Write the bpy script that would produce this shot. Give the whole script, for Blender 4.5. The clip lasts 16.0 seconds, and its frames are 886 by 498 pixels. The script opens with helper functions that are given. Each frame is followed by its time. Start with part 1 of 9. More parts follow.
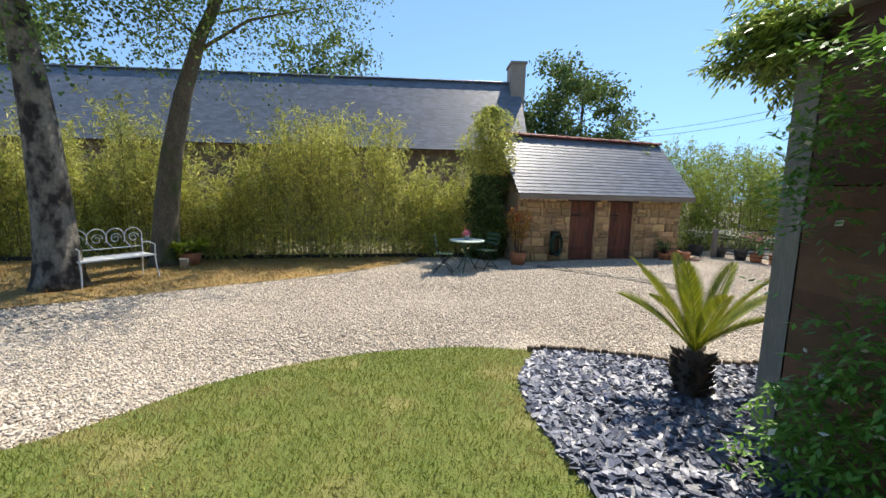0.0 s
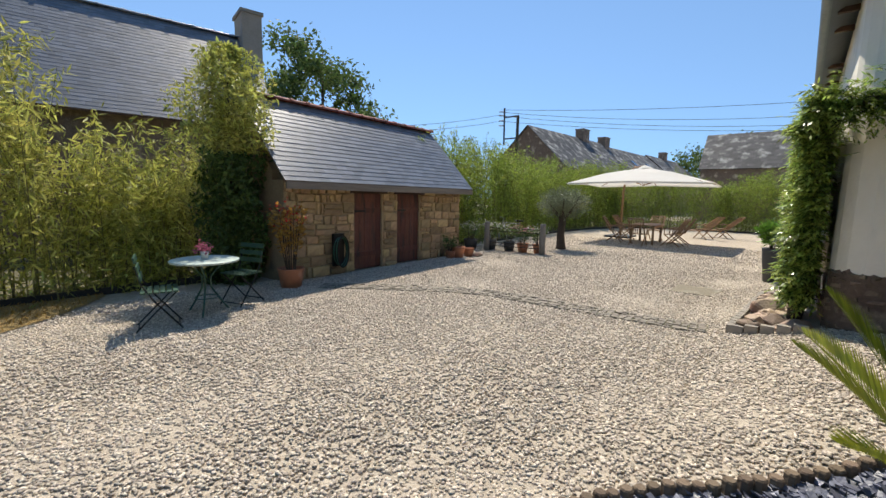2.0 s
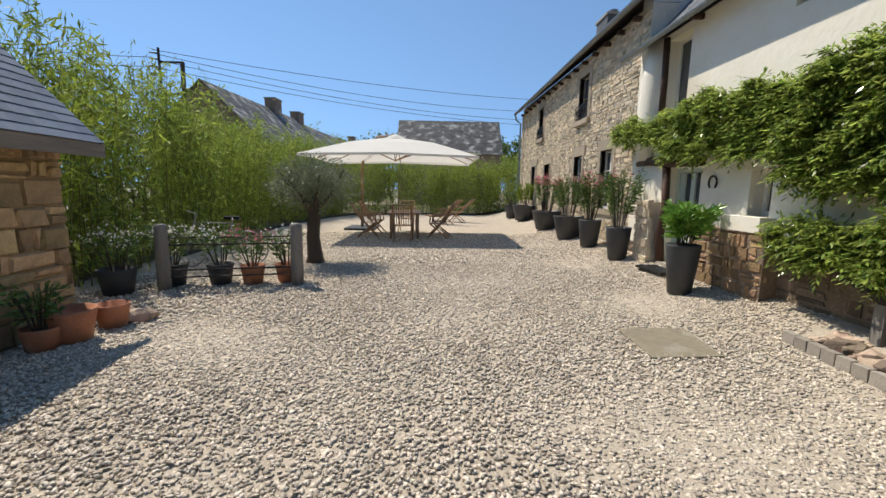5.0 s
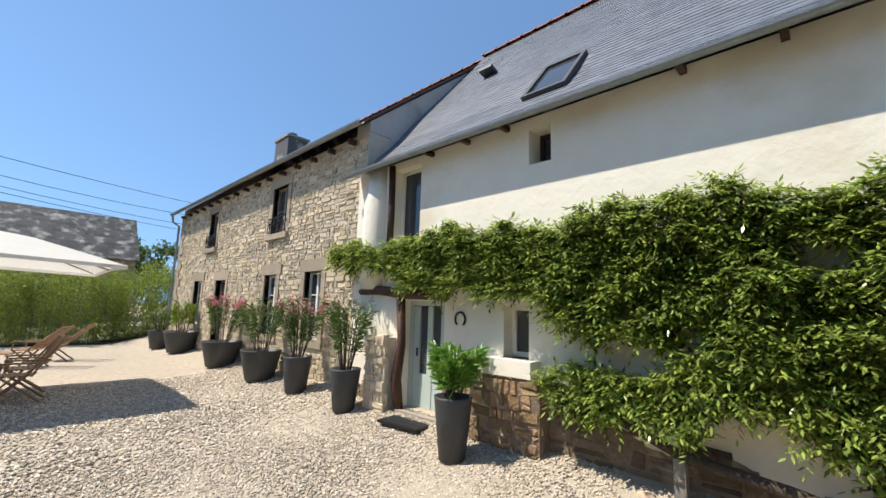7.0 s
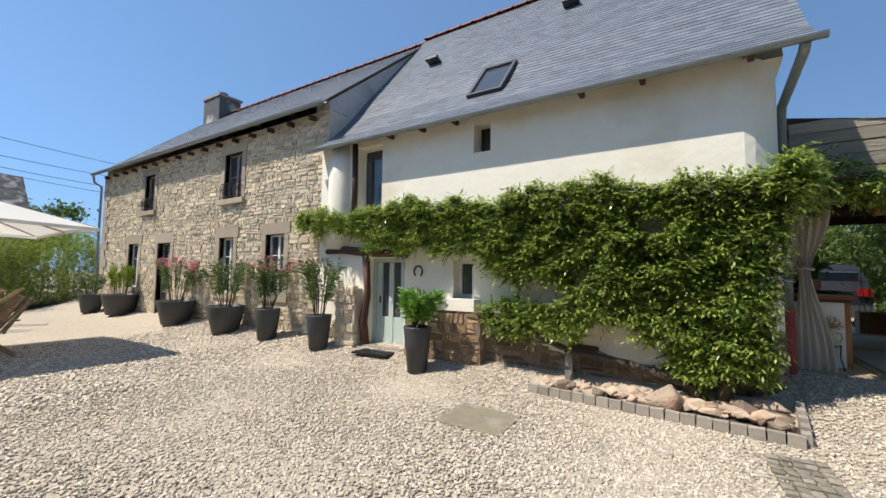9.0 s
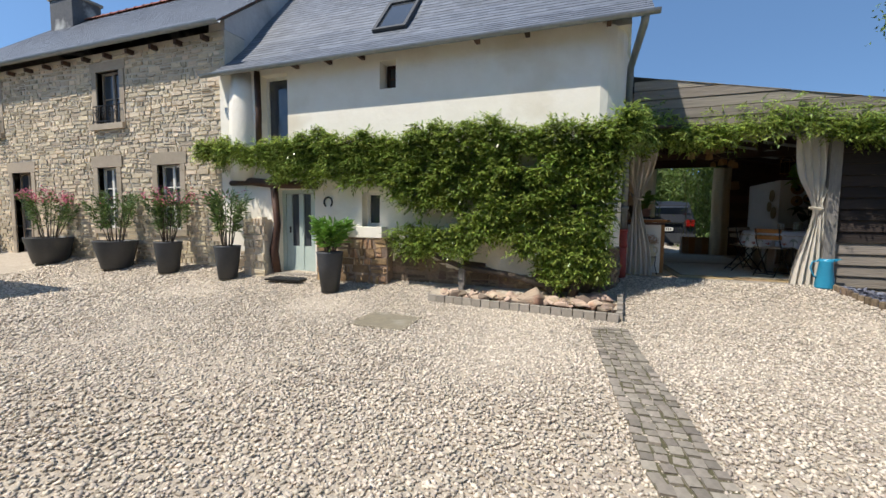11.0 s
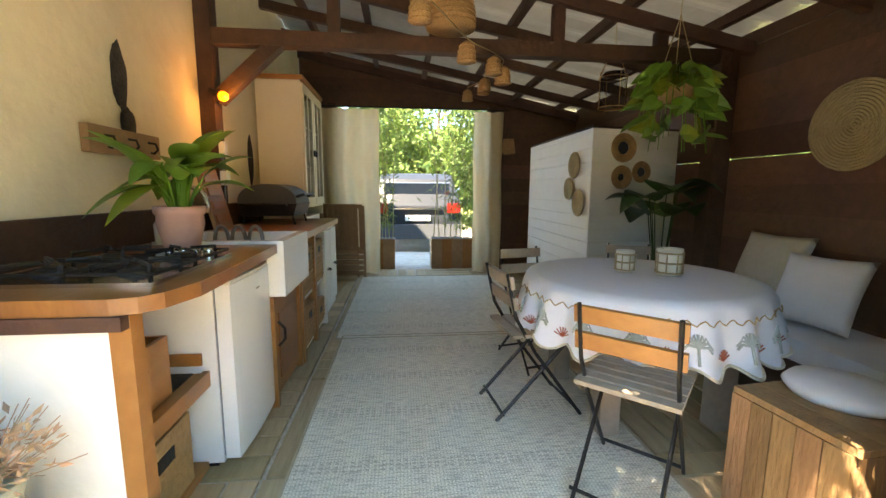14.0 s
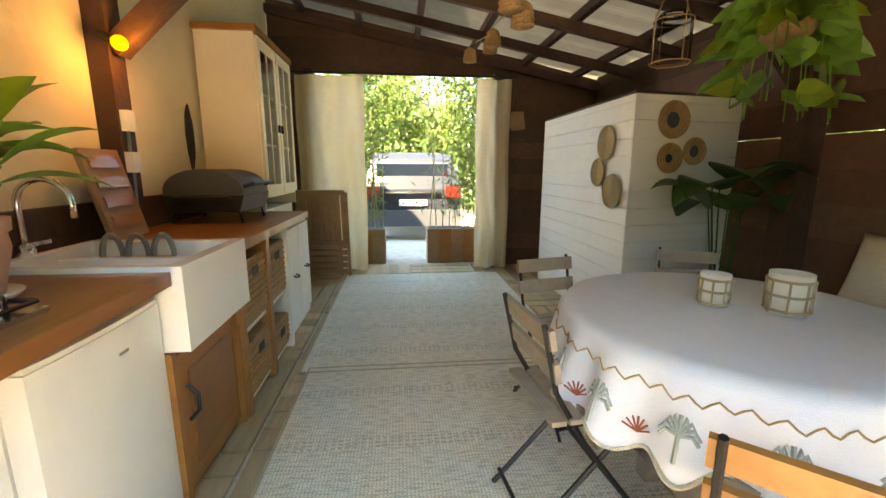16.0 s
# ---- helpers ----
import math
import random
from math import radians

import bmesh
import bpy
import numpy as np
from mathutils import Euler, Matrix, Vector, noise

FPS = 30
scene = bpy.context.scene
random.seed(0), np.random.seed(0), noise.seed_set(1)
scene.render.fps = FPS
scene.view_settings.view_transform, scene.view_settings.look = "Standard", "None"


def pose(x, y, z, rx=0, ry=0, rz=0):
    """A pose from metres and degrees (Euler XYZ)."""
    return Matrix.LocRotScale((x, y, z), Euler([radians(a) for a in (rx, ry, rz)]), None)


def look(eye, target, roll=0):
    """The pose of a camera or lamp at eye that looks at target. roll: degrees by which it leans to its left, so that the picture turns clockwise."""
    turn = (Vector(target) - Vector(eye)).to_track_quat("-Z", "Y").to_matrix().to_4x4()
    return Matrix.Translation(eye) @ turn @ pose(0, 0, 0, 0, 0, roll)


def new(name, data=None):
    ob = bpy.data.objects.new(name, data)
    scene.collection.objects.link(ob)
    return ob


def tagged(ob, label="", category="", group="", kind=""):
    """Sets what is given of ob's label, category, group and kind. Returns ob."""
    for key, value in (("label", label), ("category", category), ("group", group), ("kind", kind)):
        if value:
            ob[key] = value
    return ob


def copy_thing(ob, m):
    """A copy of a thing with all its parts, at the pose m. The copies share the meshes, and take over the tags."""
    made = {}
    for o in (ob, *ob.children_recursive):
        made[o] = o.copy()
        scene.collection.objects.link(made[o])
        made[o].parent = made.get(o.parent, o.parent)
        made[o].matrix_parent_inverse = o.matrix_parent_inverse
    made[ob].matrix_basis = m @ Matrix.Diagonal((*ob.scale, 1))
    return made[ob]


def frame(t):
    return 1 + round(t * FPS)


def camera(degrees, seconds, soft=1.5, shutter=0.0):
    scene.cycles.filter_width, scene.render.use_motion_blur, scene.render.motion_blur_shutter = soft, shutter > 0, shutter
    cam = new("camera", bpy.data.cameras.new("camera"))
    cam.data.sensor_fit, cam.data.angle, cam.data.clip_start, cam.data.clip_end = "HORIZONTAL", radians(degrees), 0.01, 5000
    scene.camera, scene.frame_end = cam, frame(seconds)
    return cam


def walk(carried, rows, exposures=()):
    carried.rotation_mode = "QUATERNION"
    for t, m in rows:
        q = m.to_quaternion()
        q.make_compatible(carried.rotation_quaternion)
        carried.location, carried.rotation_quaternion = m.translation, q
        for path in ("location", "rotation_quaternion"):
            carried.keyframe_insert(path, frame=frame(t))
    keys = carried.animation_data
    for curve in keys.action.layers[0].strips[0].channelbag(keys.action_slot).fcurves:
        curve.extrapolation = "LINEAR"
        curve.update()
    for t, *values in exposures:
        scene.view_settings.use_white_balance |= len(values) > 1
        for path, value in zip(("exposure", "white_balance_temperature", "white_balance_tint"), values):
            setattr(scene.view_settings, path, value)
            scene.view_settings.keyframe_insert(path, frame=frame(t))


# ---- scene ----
cam = camera(94.1, 16.0)
METRES, EYE, TILT, LEAN, TURN = 22.727, 1.5, 0.0, 0.0, -13.5
ROWS = [
    (0.0, 0.0, 0.0, 0.0, 0.19, -7.62, -1.45),
    (0.5, -0.0047, 0.0452, -0.0028, -3.5, -7.56, -1.37),
    (1.0, -0.0071, 0.0799, -0.0041, -8.66, -7.44, -1.36),
    (1.5, -0.0035, 0.113, -0.006, -20.19, -7.27, -1.34),
    (2.0, -0.0014, 0.1438, -0.0066, -35.46, -7.2, -1.3),
    (2.5, 0.001, 0.1727, -0.0083, -49.76, -7.14, -1.32),
    (3.0, 0.0072, 0.2158, -0.0134, -65.31, -7.12, -1.35),
    (3.5, 0.0327, 0.2748, -0.0119, -72.1, -7.95, -1.19),
    (6.0, 0.2455, 0.3695, -0.0162, -87.81, -6.67, -1.19),
    (6.5, 0.2613, 0.3734, -0.0091, -106.19, 0.73, -2.08),
    (7.0, 0.264, 0.3831, -0.0034, -123.06, 8.51, -1.68),
    (7.5, 0.2594, 0.3963, -0.0044, -130.43, 10.32, -1.28),
    (8.0, 0.2499, 0.4104, -0.0069, -132.11, 8.25, -1.12),
    (10.5, 0.2054, 0.4679, -0.0163, -140.96, -2.14, -0.7),
    (11.0, 0.2057, 0.4656, -0.0195, -146.59, -4.28, -0.58),
    (11.5, 0.2075, 0.4422, -0.0241, -157.12, -6.74, -0.5),
    (12.0, 0.2074, 0.3709, -0.0238, -176.41, -8.42, -0.64),
    (12.5, 0.2041, 0.2898, -0.0159, -180.8, -8.51, -0.65),
    (13.0, 0.199, 0.2204, -0.011, -178.62, -7.98, -0.54),
    (13.5, 0.1958, 0.1736, -0.0077, -174.27, -7.8, -0.38),
    (14.0, 0.1945, 0.161, -0.0067, -172.33, -8.14, -0.36),
    (14.5, 0.1962, 0.1508, -0.0062, -170.6, -8.65, -0.32),
    (15.0, 0.198, 0.1442, -0.0057, -169.92, -9.3, -0.32),
    (15.5, 0.1994, 0.1345, -0.0052, -170.19, -10.08, -0.25),
    (16.0, 0.1987, 0.1251, -0.0047, -172.52, -11.0, -0.19),
]
EXPOSURES = [(0.0, 0.7, 7000, 10), (0.5, 0.48, 7000, 10), (1.0, 0.5, 7000, 10), (2.0, 0.33, 7000, 10), (3.5, 0.34, 7000, 10), (6.0, 0.12, 6900, 10), (6.5, 0.16, 6900, 10), (7.0, 0.5, 6900, 10), (8.2, 0.45, 6900, 10), (10.5, 0.35, 6600, 10), (11.5, 0.32, 6600, 10), (12.4, 0.5, 6700, 10), (12.8, 0.88, 7000, 10), (13.0, 1.42, 7300, 10), (13.5, 3.3, 7900, 10), (14.0, 3.85, 8400, 10), (14.6, 4.25, 9200, 10), (16.0, 4.3, 9800, 10)]
walk(cam, [(t, pose(0, 0, EYE, TILT, LEAN, TURN) @ pose(METRES * x, METRES * y, METRES * z, 90 + pitch, roll, yaw)) for t, x, y, z, yaw, pitch, roll in ROWS], EXPOSURES)

# ---- sky and sun ----
SUN = Vector((0.42, 0.47, 1.0)).normalized()
world = bpy.data.worlds.new("sky")
scene.world = world
world.use_nodes = True
wn = world.node_tree
for n in list(wn.nodes):
    wn.nodes.remove(n)
sky = wn.nodes.new("ShaderNodeTexSky")
sky.sky_type, sky.sun_disc = "NISHITA", False
sky.sun_elevation = math.asin(SUN.z)
sky.sun_rotation = math.atan2(SUN.x, SUN.y)
sky.air_density, sky.dust_density, sky.ozone_density = 1.0, 0.0, 1.8
bg = wn.nodes.new("ShaderNodeBackground")
bg.inputs["Strength"].default_value = 0.15
wo = wn.nodes.new("ShaderNodeOutputWorld")
# the sky is looked up a little higher, so that its blue reaches down to the roofs
co = wn.nodes.new("ShaderNodeTexCoord")
up = wn.nodes.new("ShaderNodeVectorMath")
up.operation, up.inputs[1].default_value = "ADD", (0, 0, 0.26)
wn.links.new(co.outputs["Generated"], up.inputs[0])
wn.links.new(up.outputs[0], sky.inputs[0])
tint = wn.nodes.new("ShaderNodeMix")
tint.data_type, tint.blend_type, tint.inputs[0].default_value, tint.inputs[7].default_value = "RGBA", "MULTIPLY", 1.0, (0.88, 1.04, 1.10, 1)
wn.links.new(sky.outputs[0], tint.inputs[6])
wn.links.new(tint.outputs[2], bg.inputs[0])
wn.links.new(bg.outputs[0], wo.inputs[0])
sun = new("sun", bpy.data.lights.new("sun", "SUN"))
sun.data.energy, sun.data.angle, sun.data.color = 4.6, radians(0.55), (1.0, 0.955, 0.88)
sun.matrix_world = look(SUN * 40, (0, 0, 0))

# ---- tools ----
from mathutils.geometry import delaunay_2d_cdt

RNG = np.random.default_rng(7)


def smooth(u):
    u = min(1.0, max(0.0, u))
    return u * u * (3 - 2 * u)


def gz(x, y):
    """Height of the ground."""
    rise = 0.2 + 0.22 * smooth((x - 2.5) / 1.5)
    return -0.27 + rise * smooth((4.3 - y) / 2.4) - 0.3 * smooth((-4.2 - y) / 5)


def material(name, c1, c2=None, rough=0.8, scale=6.0, bump=0.0, bump_scale=60.0, metal=0.0, island=0.0, objrand=0.0, spec=0.4, stain=None, stain_scale=1.5, stain_at=0.55, stretch=(1, 1, 1), translucent=0.0, coat=0.0):
    """Principled surface: two colours mixed by fine and coarse noise, stains, a random tone for each piece, fine relief."""
    m = bpy.data.materials.new(name)
    m.use_nodes = True
    t = m.node_tree
    nd, lk = t.nodes, t.links
    b = nd["Principled BSDF"]
    b.inputs["Roughness"].default_value, b.inputs["Metallic"].default_value = rough, metal
    b.inputs["Specular IOR Level"].default_value = spec
    b.inputs["Coat Weight"].default_value = coat
    c2 = c2 or tuple(v * 0.75 for v in c1)
    co = nd.new("ShaderNodeTexCoord")
    mp = nd.new("ShaderNodeMapping")
    mp.inputs["Scale"].default_value = stretch
    lk.new(co.outputs["Object"], mp.inputs[0])

    def noise_tex(sc, detail=4.0):
        n = nd.new("ShaderNodeTexNoise")
        n.inputs["Scale"].default_value, n.inputs["Detail"].default_value = sc, detail
        lk.new(mp.outputs[0], n.inputs["Vector"])
        return n.outputs["Fac"]

    def ramp(src, a, z):
        r = nd.new("ShaderNodeMapRange")
        r.inputs["From Min"].default_value, r.inputs["From Max"].default_value = a, z
        lk.new(src, r.inputs["Value"])
        return r.outputs[0]

    def mix(f, a, z, mode="MIX"):
        x = nd.new("ShaderNodeMix")
        x.data_type, x.blend_type = "RGBA", mode
        for sock, v in ((x.inputs[0], f), (x.inputs[6], a), (x.inputs[7], z)):
            if isinstance(v, (int, float)):
                sock.default_value = v
            elif isinstance(v, tuple):
                sock.default_value = (*v, 1)
            else:
                lk.new(v, sock)
        return x.outputs[2]

    fine, coarse = noise_tex(scale * 5), noise_tex(scale)
    col = mix(ramp(coarse, 0.3, 0.7), c1, c2)
    col = mix(0.5, col, mix(ramp(fine, 0.3, 0.7), c1, c2))
    if stain:
        col = mix(ramp(noise_tex(stain_scale, 6.0), stain_at, stain_at + 0.15), col, stain)
    if island or objrand:
        src = nd.new("ShaderNodeNewGeometry").outputs["Random Per Island"] if island else nd.new("ShaderNodeObjectInfo").outputs["Random"]
        amount = island or objrand
        hsv = nd.new("ShaderNodeHueSaturation")
        lk.new(col, hsv.inputs["Color"])
        r = nd.new("ShaderNodeMapRange")
        r.inputs["To Min"].default_value, r.inputs["To Max"].default_value = 1 - amount, 1 + amount
        lk.new(src, r.inputs["Value"])
        lk.new(r.outputs[0], hsv.inputs["Value"])
        h = nd.new("ShaderNodeMapRange")
        h.inputs["To Min"].default_value, h.inputs["To Max"].default_value = 0.5 - 0.03 * amount, 0.5 + 0.03 * amount
        mul = nd.new("ShaderNodeMath")
        mul.operation = "FRACT"
        m7 = nd.new("ShaderNodeMath")
        m7.operation, m7.inputs[1].default_value = "MULTIPLY", 7.31
        lk.new(src, m7.inputs[0])
        lk.new(m7.outputs[0], mul.inputs[0])
        lk.new(mul.outputs[0], h.inputs["Value"])
        lk.new(h.outputs[0], hsv.inputs["Hue"])
        col = hsv.outputs["Color"]
    lk.new(col, b.inputs["Base Color"])
    if bump:
        bp = nd.new("ShaderNodeBump")
        bp.inputs["Strength"].default_value, bp.inputs["Distance"].default_value = min(1.0, bump), 0.02
        lk.new(noise_tex(bump_scale, 5.0), bp.inputs["Height"])
        lk.new(bp.outputs[0], b.inputs["Normal"])
    if translucent:
        tr = nd.new("ShaderNodeBsdfTranslucent")
        lk.new(col, tr.inputs["Color"])
        ms = nd.new("ShaderNodeMixShader")
        ms.inputs[0].default_value = translucent
        lk.new(b.outputs[0], ms.inputs[1])
        lk.new(tr.outputs[0], ms.inputs[2])
        lk.new(ms.outputs[0], nd["Material Output"].inputs[0])
    return m


def mesh_np(name, verts, faces_n, mat, smooth_on=False):
    """A mesh from numpy arrays: verts (V, 3), faces (F, k)."""
    me = bpy.data.meshes.new(name)
    f = np.asarray(faces_n, dtype=np.int32)
    v = np.asarray(verts, dtype=np.float32)
    k = f.shape[1]
    me.vertices.add(len(v))
    me.vertices.foreach_set("co", v.ravel())
    me.loops.add(f.size)
    me.loops.foreach_set("vertex_index", f.ravel())
    me.polygons.add(len(f))
    me.polygons.foreach_set("loop_start", np.arange(len(f), dtype=np.int32) * k)
    me.update(calc_edges=True)
    me.materials.append(mat)
    if smooth_on:
        me.shade_smooth()
    else:
        me.shade_flat()
    return me


def put(name, me, parent=None, label=""):
    ob = new(name, me)
    if parent:
        ob.parent = parent
    if label:
        ob["label"] = label
    return ob


def part(name, bm, mat, parent=None, label="", smooth_on=False, bevel=0.0):
    """One mesh object from a bmesh, under a thing or a part."""
    if bevel:
        bmesh.ops.bevel(bm, geom=[e for e in bm.edges if len(e.link_faces) == 2 and e.calc_face_angle(0) > 0.6], offset=bevel, segments=1, affect="EDGES", clamp_overlap=True)
    bmesh.ops.recalc_face_normals(bm, faces=bm.faces)
    me = bpy.data.meshes.new(name)
    bm.to_mesh(me)
    bm.free()
    me.materials.append(mat)
    if smooth_on:
        me.shade_smooth()
    return put(name, me, parent, label)


def thing(name, x, y, z, rz=0.0, label="", category="", group="", kind=""):
    ob = new(name)
    ob.empty_display_size = 0.1
    ob.matrix_basis = pose(x, y, z, 0, 0, rz)
    return tagged(ob, label, category, group, kind)


def box(bm, x0, x1, y0, y1, z0, z1, m=None):
    vs = [bm.verts.new((x, y, z)) for x in (x0, x1) for y in (y0, y1) for z in (z0, z1)]
    for f in ((0, 1, 3, 2), (4, 6, 7, 5), (0, 4, 5, 1), (2, 3, 7, 6), (0, 2, 6, 4), (1, 5, 7, 3)):
        bm.faces.new([vs[i] for i in f])
    if m is not None:
        bmesh.ops.transform(bm, matrix=m, verts=vs)
    return vs


def bx(x0, x1, y0, y1, z0, z1, m=None):
    bm = bmesh.new()
    box(bm, x0, x1, y0, y1, z0, z1, m)
    return bm


def prism(bm, outline, axis, a, z):
    """An outline of (u, v) points pushed along an axis from a to z. Axis x: (y, z); y: (x, z); z: (x, y)."""
    def at(u, v, w):
        return {"x": (w, u, v), "y": (u, w, v), "z": (u, v, w)}[axis]
    lo = [bm.verts.new(at(u, v, a)) for u, v in outline]
    hi = [bm.verts.new(at(u, v, z)) for u, v in outline]
    bm.faces.new(lo)
    bm.faces.new(list(reversed(hi)))
    for i in range(len(lo)):
        j = (i + 1) % len(lo)
        bm.faces.new((lo[i], hi[i], hi[j], lo[j]))


def tube(bm, pts, radii, n=8, caps=True):
    """A round tube along points with a radius at each."""
    pts = [Vector(p) for p in pts]
    if isinstance(radii, (int, float)):
        radii = [radii] * len(pts)
    rings = []
    ref = None
    for i, p in enumerate(pts):
        d = (pts[min(i + 1, len(pts) - 1)] - pts[max(i - 1, 0)]).normalized()
        if ref is None:
            ref = d.orthogonal().normalized()
        ref = (ref - d * ref.dot(d)).normalized()
        side = d.cross(ref)
        rings.append([bm.verts.new(p + radii[i] * (math.cos(a) * ref + math.sin(a) * side)) for a in (2 * math.pi * k / n for k in range(n))])
    for a, z in zip(rings, rings[1:]):
        for k in range(n):
            bm.faces.new((a[k], a[(k + 1) % n], z[(k + 1) % n], z[k]))
    if caps:
        bm.faces.new(list(reversed(rings[0])))
        bm.faces.new(rings[-1])


def lathe(bm, profile, n=24, cx=0.0, cy=0.0, closed=False):
    """A turned shape from (radius, z) points."""
    rings = [[bm.verts.new((cx + r * math.cos(2 * math.pi * k / n), cy + r * math.sin(2 * math.pi * k / n), z)) for k in range(n)] for r, z in profile]
    for a, b in zip(rings, rings[1:]):
        for k in range(n):
            bm.faces.new((a[k], a[(k + 1) % n], b[(k + 1) % n], b[k]))
    bm.faces.new(list(reversed(rings[0])))
    if not closed:
        bm.faces.new(rings[-1])


def arc(points, n=24):
    """A smooth line through points (Catmull-Rom)."""
    p = [np.array(q, float) for q in points]
    p = [2 * p[0] - p[1]] + p + [2 * p[-1] - p[-2]]
    out = []
    for i in range(1, len(p) - 2):
        for s in range(n):
            u = s / n
            out.append(0.5 * (2 * p[i] + (p[i + 1] - p[i - 1]) * u + (2 * p[i - 1] - 5 * p[i] + 4 * p[i + 1] - p[i + 2]) * u * u + (3 * p[i] - p[i - 1] - 3 * p[i + 1] + p[i + 2]) * u**3))
    out.append(p[-2])
    return out


def leaves(name, at, size, width, mat, droop=0.3, rng=None, dirs=None, spread=1.0):
    """Many single leaves, each a folded lozenge, at the given places."""
    rng = rng or RNG
    n = len(at)
    d = rng.normal(size=(n, 3)) * spread
    if dirs is not None:
        d = d + dirs
    d[:, 2] -= droop
    d /= np.linalg.norm(d, axis=1)[:, None] + 1e-9
    s = np.cross(d, rng.normal(size=(n, 3)))
    s /= np.linalg.norm(s, axis=1)[:, None] + 1e-9
    up = np.cross(s, d)
    ln = (size * rng.uniform(0.6, 1.25, n))[:, None]
    w = width / size * ln * 0.5
    mid = at + d * ln * 0.45
    v = np.stack([at, mid + s * w - up * w * 0.35, at + d * ln, mid - s * w - up * w * 0.35], 1).reshape(-1, 3)
    i = np.arange(n)[:, None] * 4
    return mesh_np(name, v, i + np.array([[0, 1, 2, 3]]), mat)


def sprays(name, at, dirs, mat, length=0.25, leaflets=9, leaf=0.075, width=0.024, rng=None):
    """Compound leaves: leaflets in two rows along a drooping stalk."""
    rng = rng or RNG
    n = len(at)
    d = dirs + rng.normal(size=(n, 3)) * 0.45
    d /= np.linalg.norm(d, axis=1)[:, None]
    s = np.cross(d, (0, 0, 1)) + rng.normal(size=(n, 3)) * 0.25
    s /= np.linalg.norm(s, axis=1)[:, None]
    ln = length * rng.uniform(0.6, 1.2, n)[:, None]
    vs = []
    for k in range(leaflets):
        u = 0.2 + 0.8 * (k // 2 * 2) / max(1, leaflets - 1)
        base = at + d * ln * u
        base[:, 2] -= (0.35 * u * u * ln)[:, 0]
        side = (0.0 if k == leaflets - 1 else (1.0 if k % 2 else -1.0))
        ld = d * (0.55 if side else 1.0) + s * side * 0.85
        ld[:, 2] -= 0.35 + 0.3 * rng.random(n)
        ld /= np.linalg.norm(ld, axis=1)[:, None]
        ls = np.cross(ld, (0, 0, 1.0)) + rng.normal(size=(n, 3)) * 0.2
        ls /= np.linalg.norm(ls, axis=1)[:, None]
        sz = leaf * rng.uniform(0.75, 1.2, n)[:, None]
        mid = base + ld * sz * 0.45
        vs.append(np.stack([base, mid + ls * width * 0.5, base + ld * sz, mid - ls * width * 0.5], 1))
    v = np.stack(vs, 1).reshape(-1, 3)
    i = np.arange(n * leaflets)[:, None] * 4
    return mesh_np(name, v, i + np.array([[0, 1, 2, 3]]), mat)


BOX_F = np.array([(0, 1, 3, 2), (4, 6, 7, 5), (0, 4, 5, 1), (2, 3, 7, 6), (0, 2, 6, 4), (1, 5, 7, 3)])


def many_boxes(name, corners, mat, smooth_on=False):
    """One mesh of many boxes, from an array of (n, 8, 3) corners."""
    c = np.asarray(corners, float)
    i = (np.arange(len(c)) * 8)[:, None, None]
    return mesh_np(name, c.reshape(-1, 3), (i + BOX_F[None]).reshape(-1, 4), mat, smooth_on)


def sheet(name, outline, mat, step=0.4, lift=0.0, kind="structure", label="", wobble=0.0):
    """A piece of ground inside an outline, lying lift above the terrain."""
    o = [Vector((p[0], p[1])) for p in outline]
    xs, ys = [p.x for p in o], [p.y for p in o]
    inner = []
    gx = np.arange(min(xs) + step / 2, max(xs), step)
    gy = np.arange(min(ys) + step / 2, max(ys), step)
    for x in gx:
        for y in gy:
            c = False
            for i in range(len(o)):
                a, b = o[i], o[i - 1]
                if (a.y > y) != (b.y > y) and x < (b.x - a.x) * (y - a.y) / (b.y - a.y) + a.x:
                    c = not c
            if c:
                inner.append(Vector((x, y)))
    v, _, f, *_ = delaunay_2d_cdt(o + inner, [], [list(range(len(o)))], 1, 1e-5)
    me = bpy.data.meshes.new(name)
    me.from_pydata([(p.x, p.y, gz(p.x, p.y) + lift + wobble * noise.noise((p.x * 2, p.y * 2, 0))) for p in v], [], [tuple(q) for q in f])
    me.materials.append(mat)
    me.shade_smooth()
    ob = put(name, me)
    return tagged(ob, label, name.split("_")[0], "", kind)


def inside(outline, x, y):
    c = np.zeros(len(x), bool)
    for i in range(len(outline)):
        (ax, ay), (bx_, by) = outline[i][:2], outline[i - 1][:2]
        if ay == by:
            continue
        cross = (bx_ - ax) * (y - ay) / (by - ay) + ax
        c ^= ((ay > y) != (by > y)) & (x < cross)
    return c

# ---- materials ----
GRAVEL = material("gravel", (0.54, 0.465, 0.365), (0.33, 0.27, 0.205), 0.9, 10, 1.0, 45)
PEBBLE = material("gravel_stones", (0.60, 0.525, 0.43), (0.47, 0.395, 0.31), 0.85, 5, 0.2, 80, island=0.42)
LAWN = material("lawn", (0.10, 0.145, 0.025), (0.17, 0.175, 0.045), 0.95, 3, 0.8, 70, stain=(0.30, 0.25, 0.10), stain_scale=0.9, stain_at=0.54)
BLADE = material("grass_blades", (0.17, 0.225, 0.028), (0.29, 0.265, 0.06), 0.7, 0.9, island=0.45, translucent=0.3, stain=(0.38, 0.30, 0.11), stain_scale=1.1, stain_at=0.5)
DRY = material("dry_grass", (0.36, 0.24, 0.09), (0.24, 0.17, 0.07), 0.95, 2, 0.8, 70, stain=(0.15, 0.14, 0.05), stain_scale=0.7)
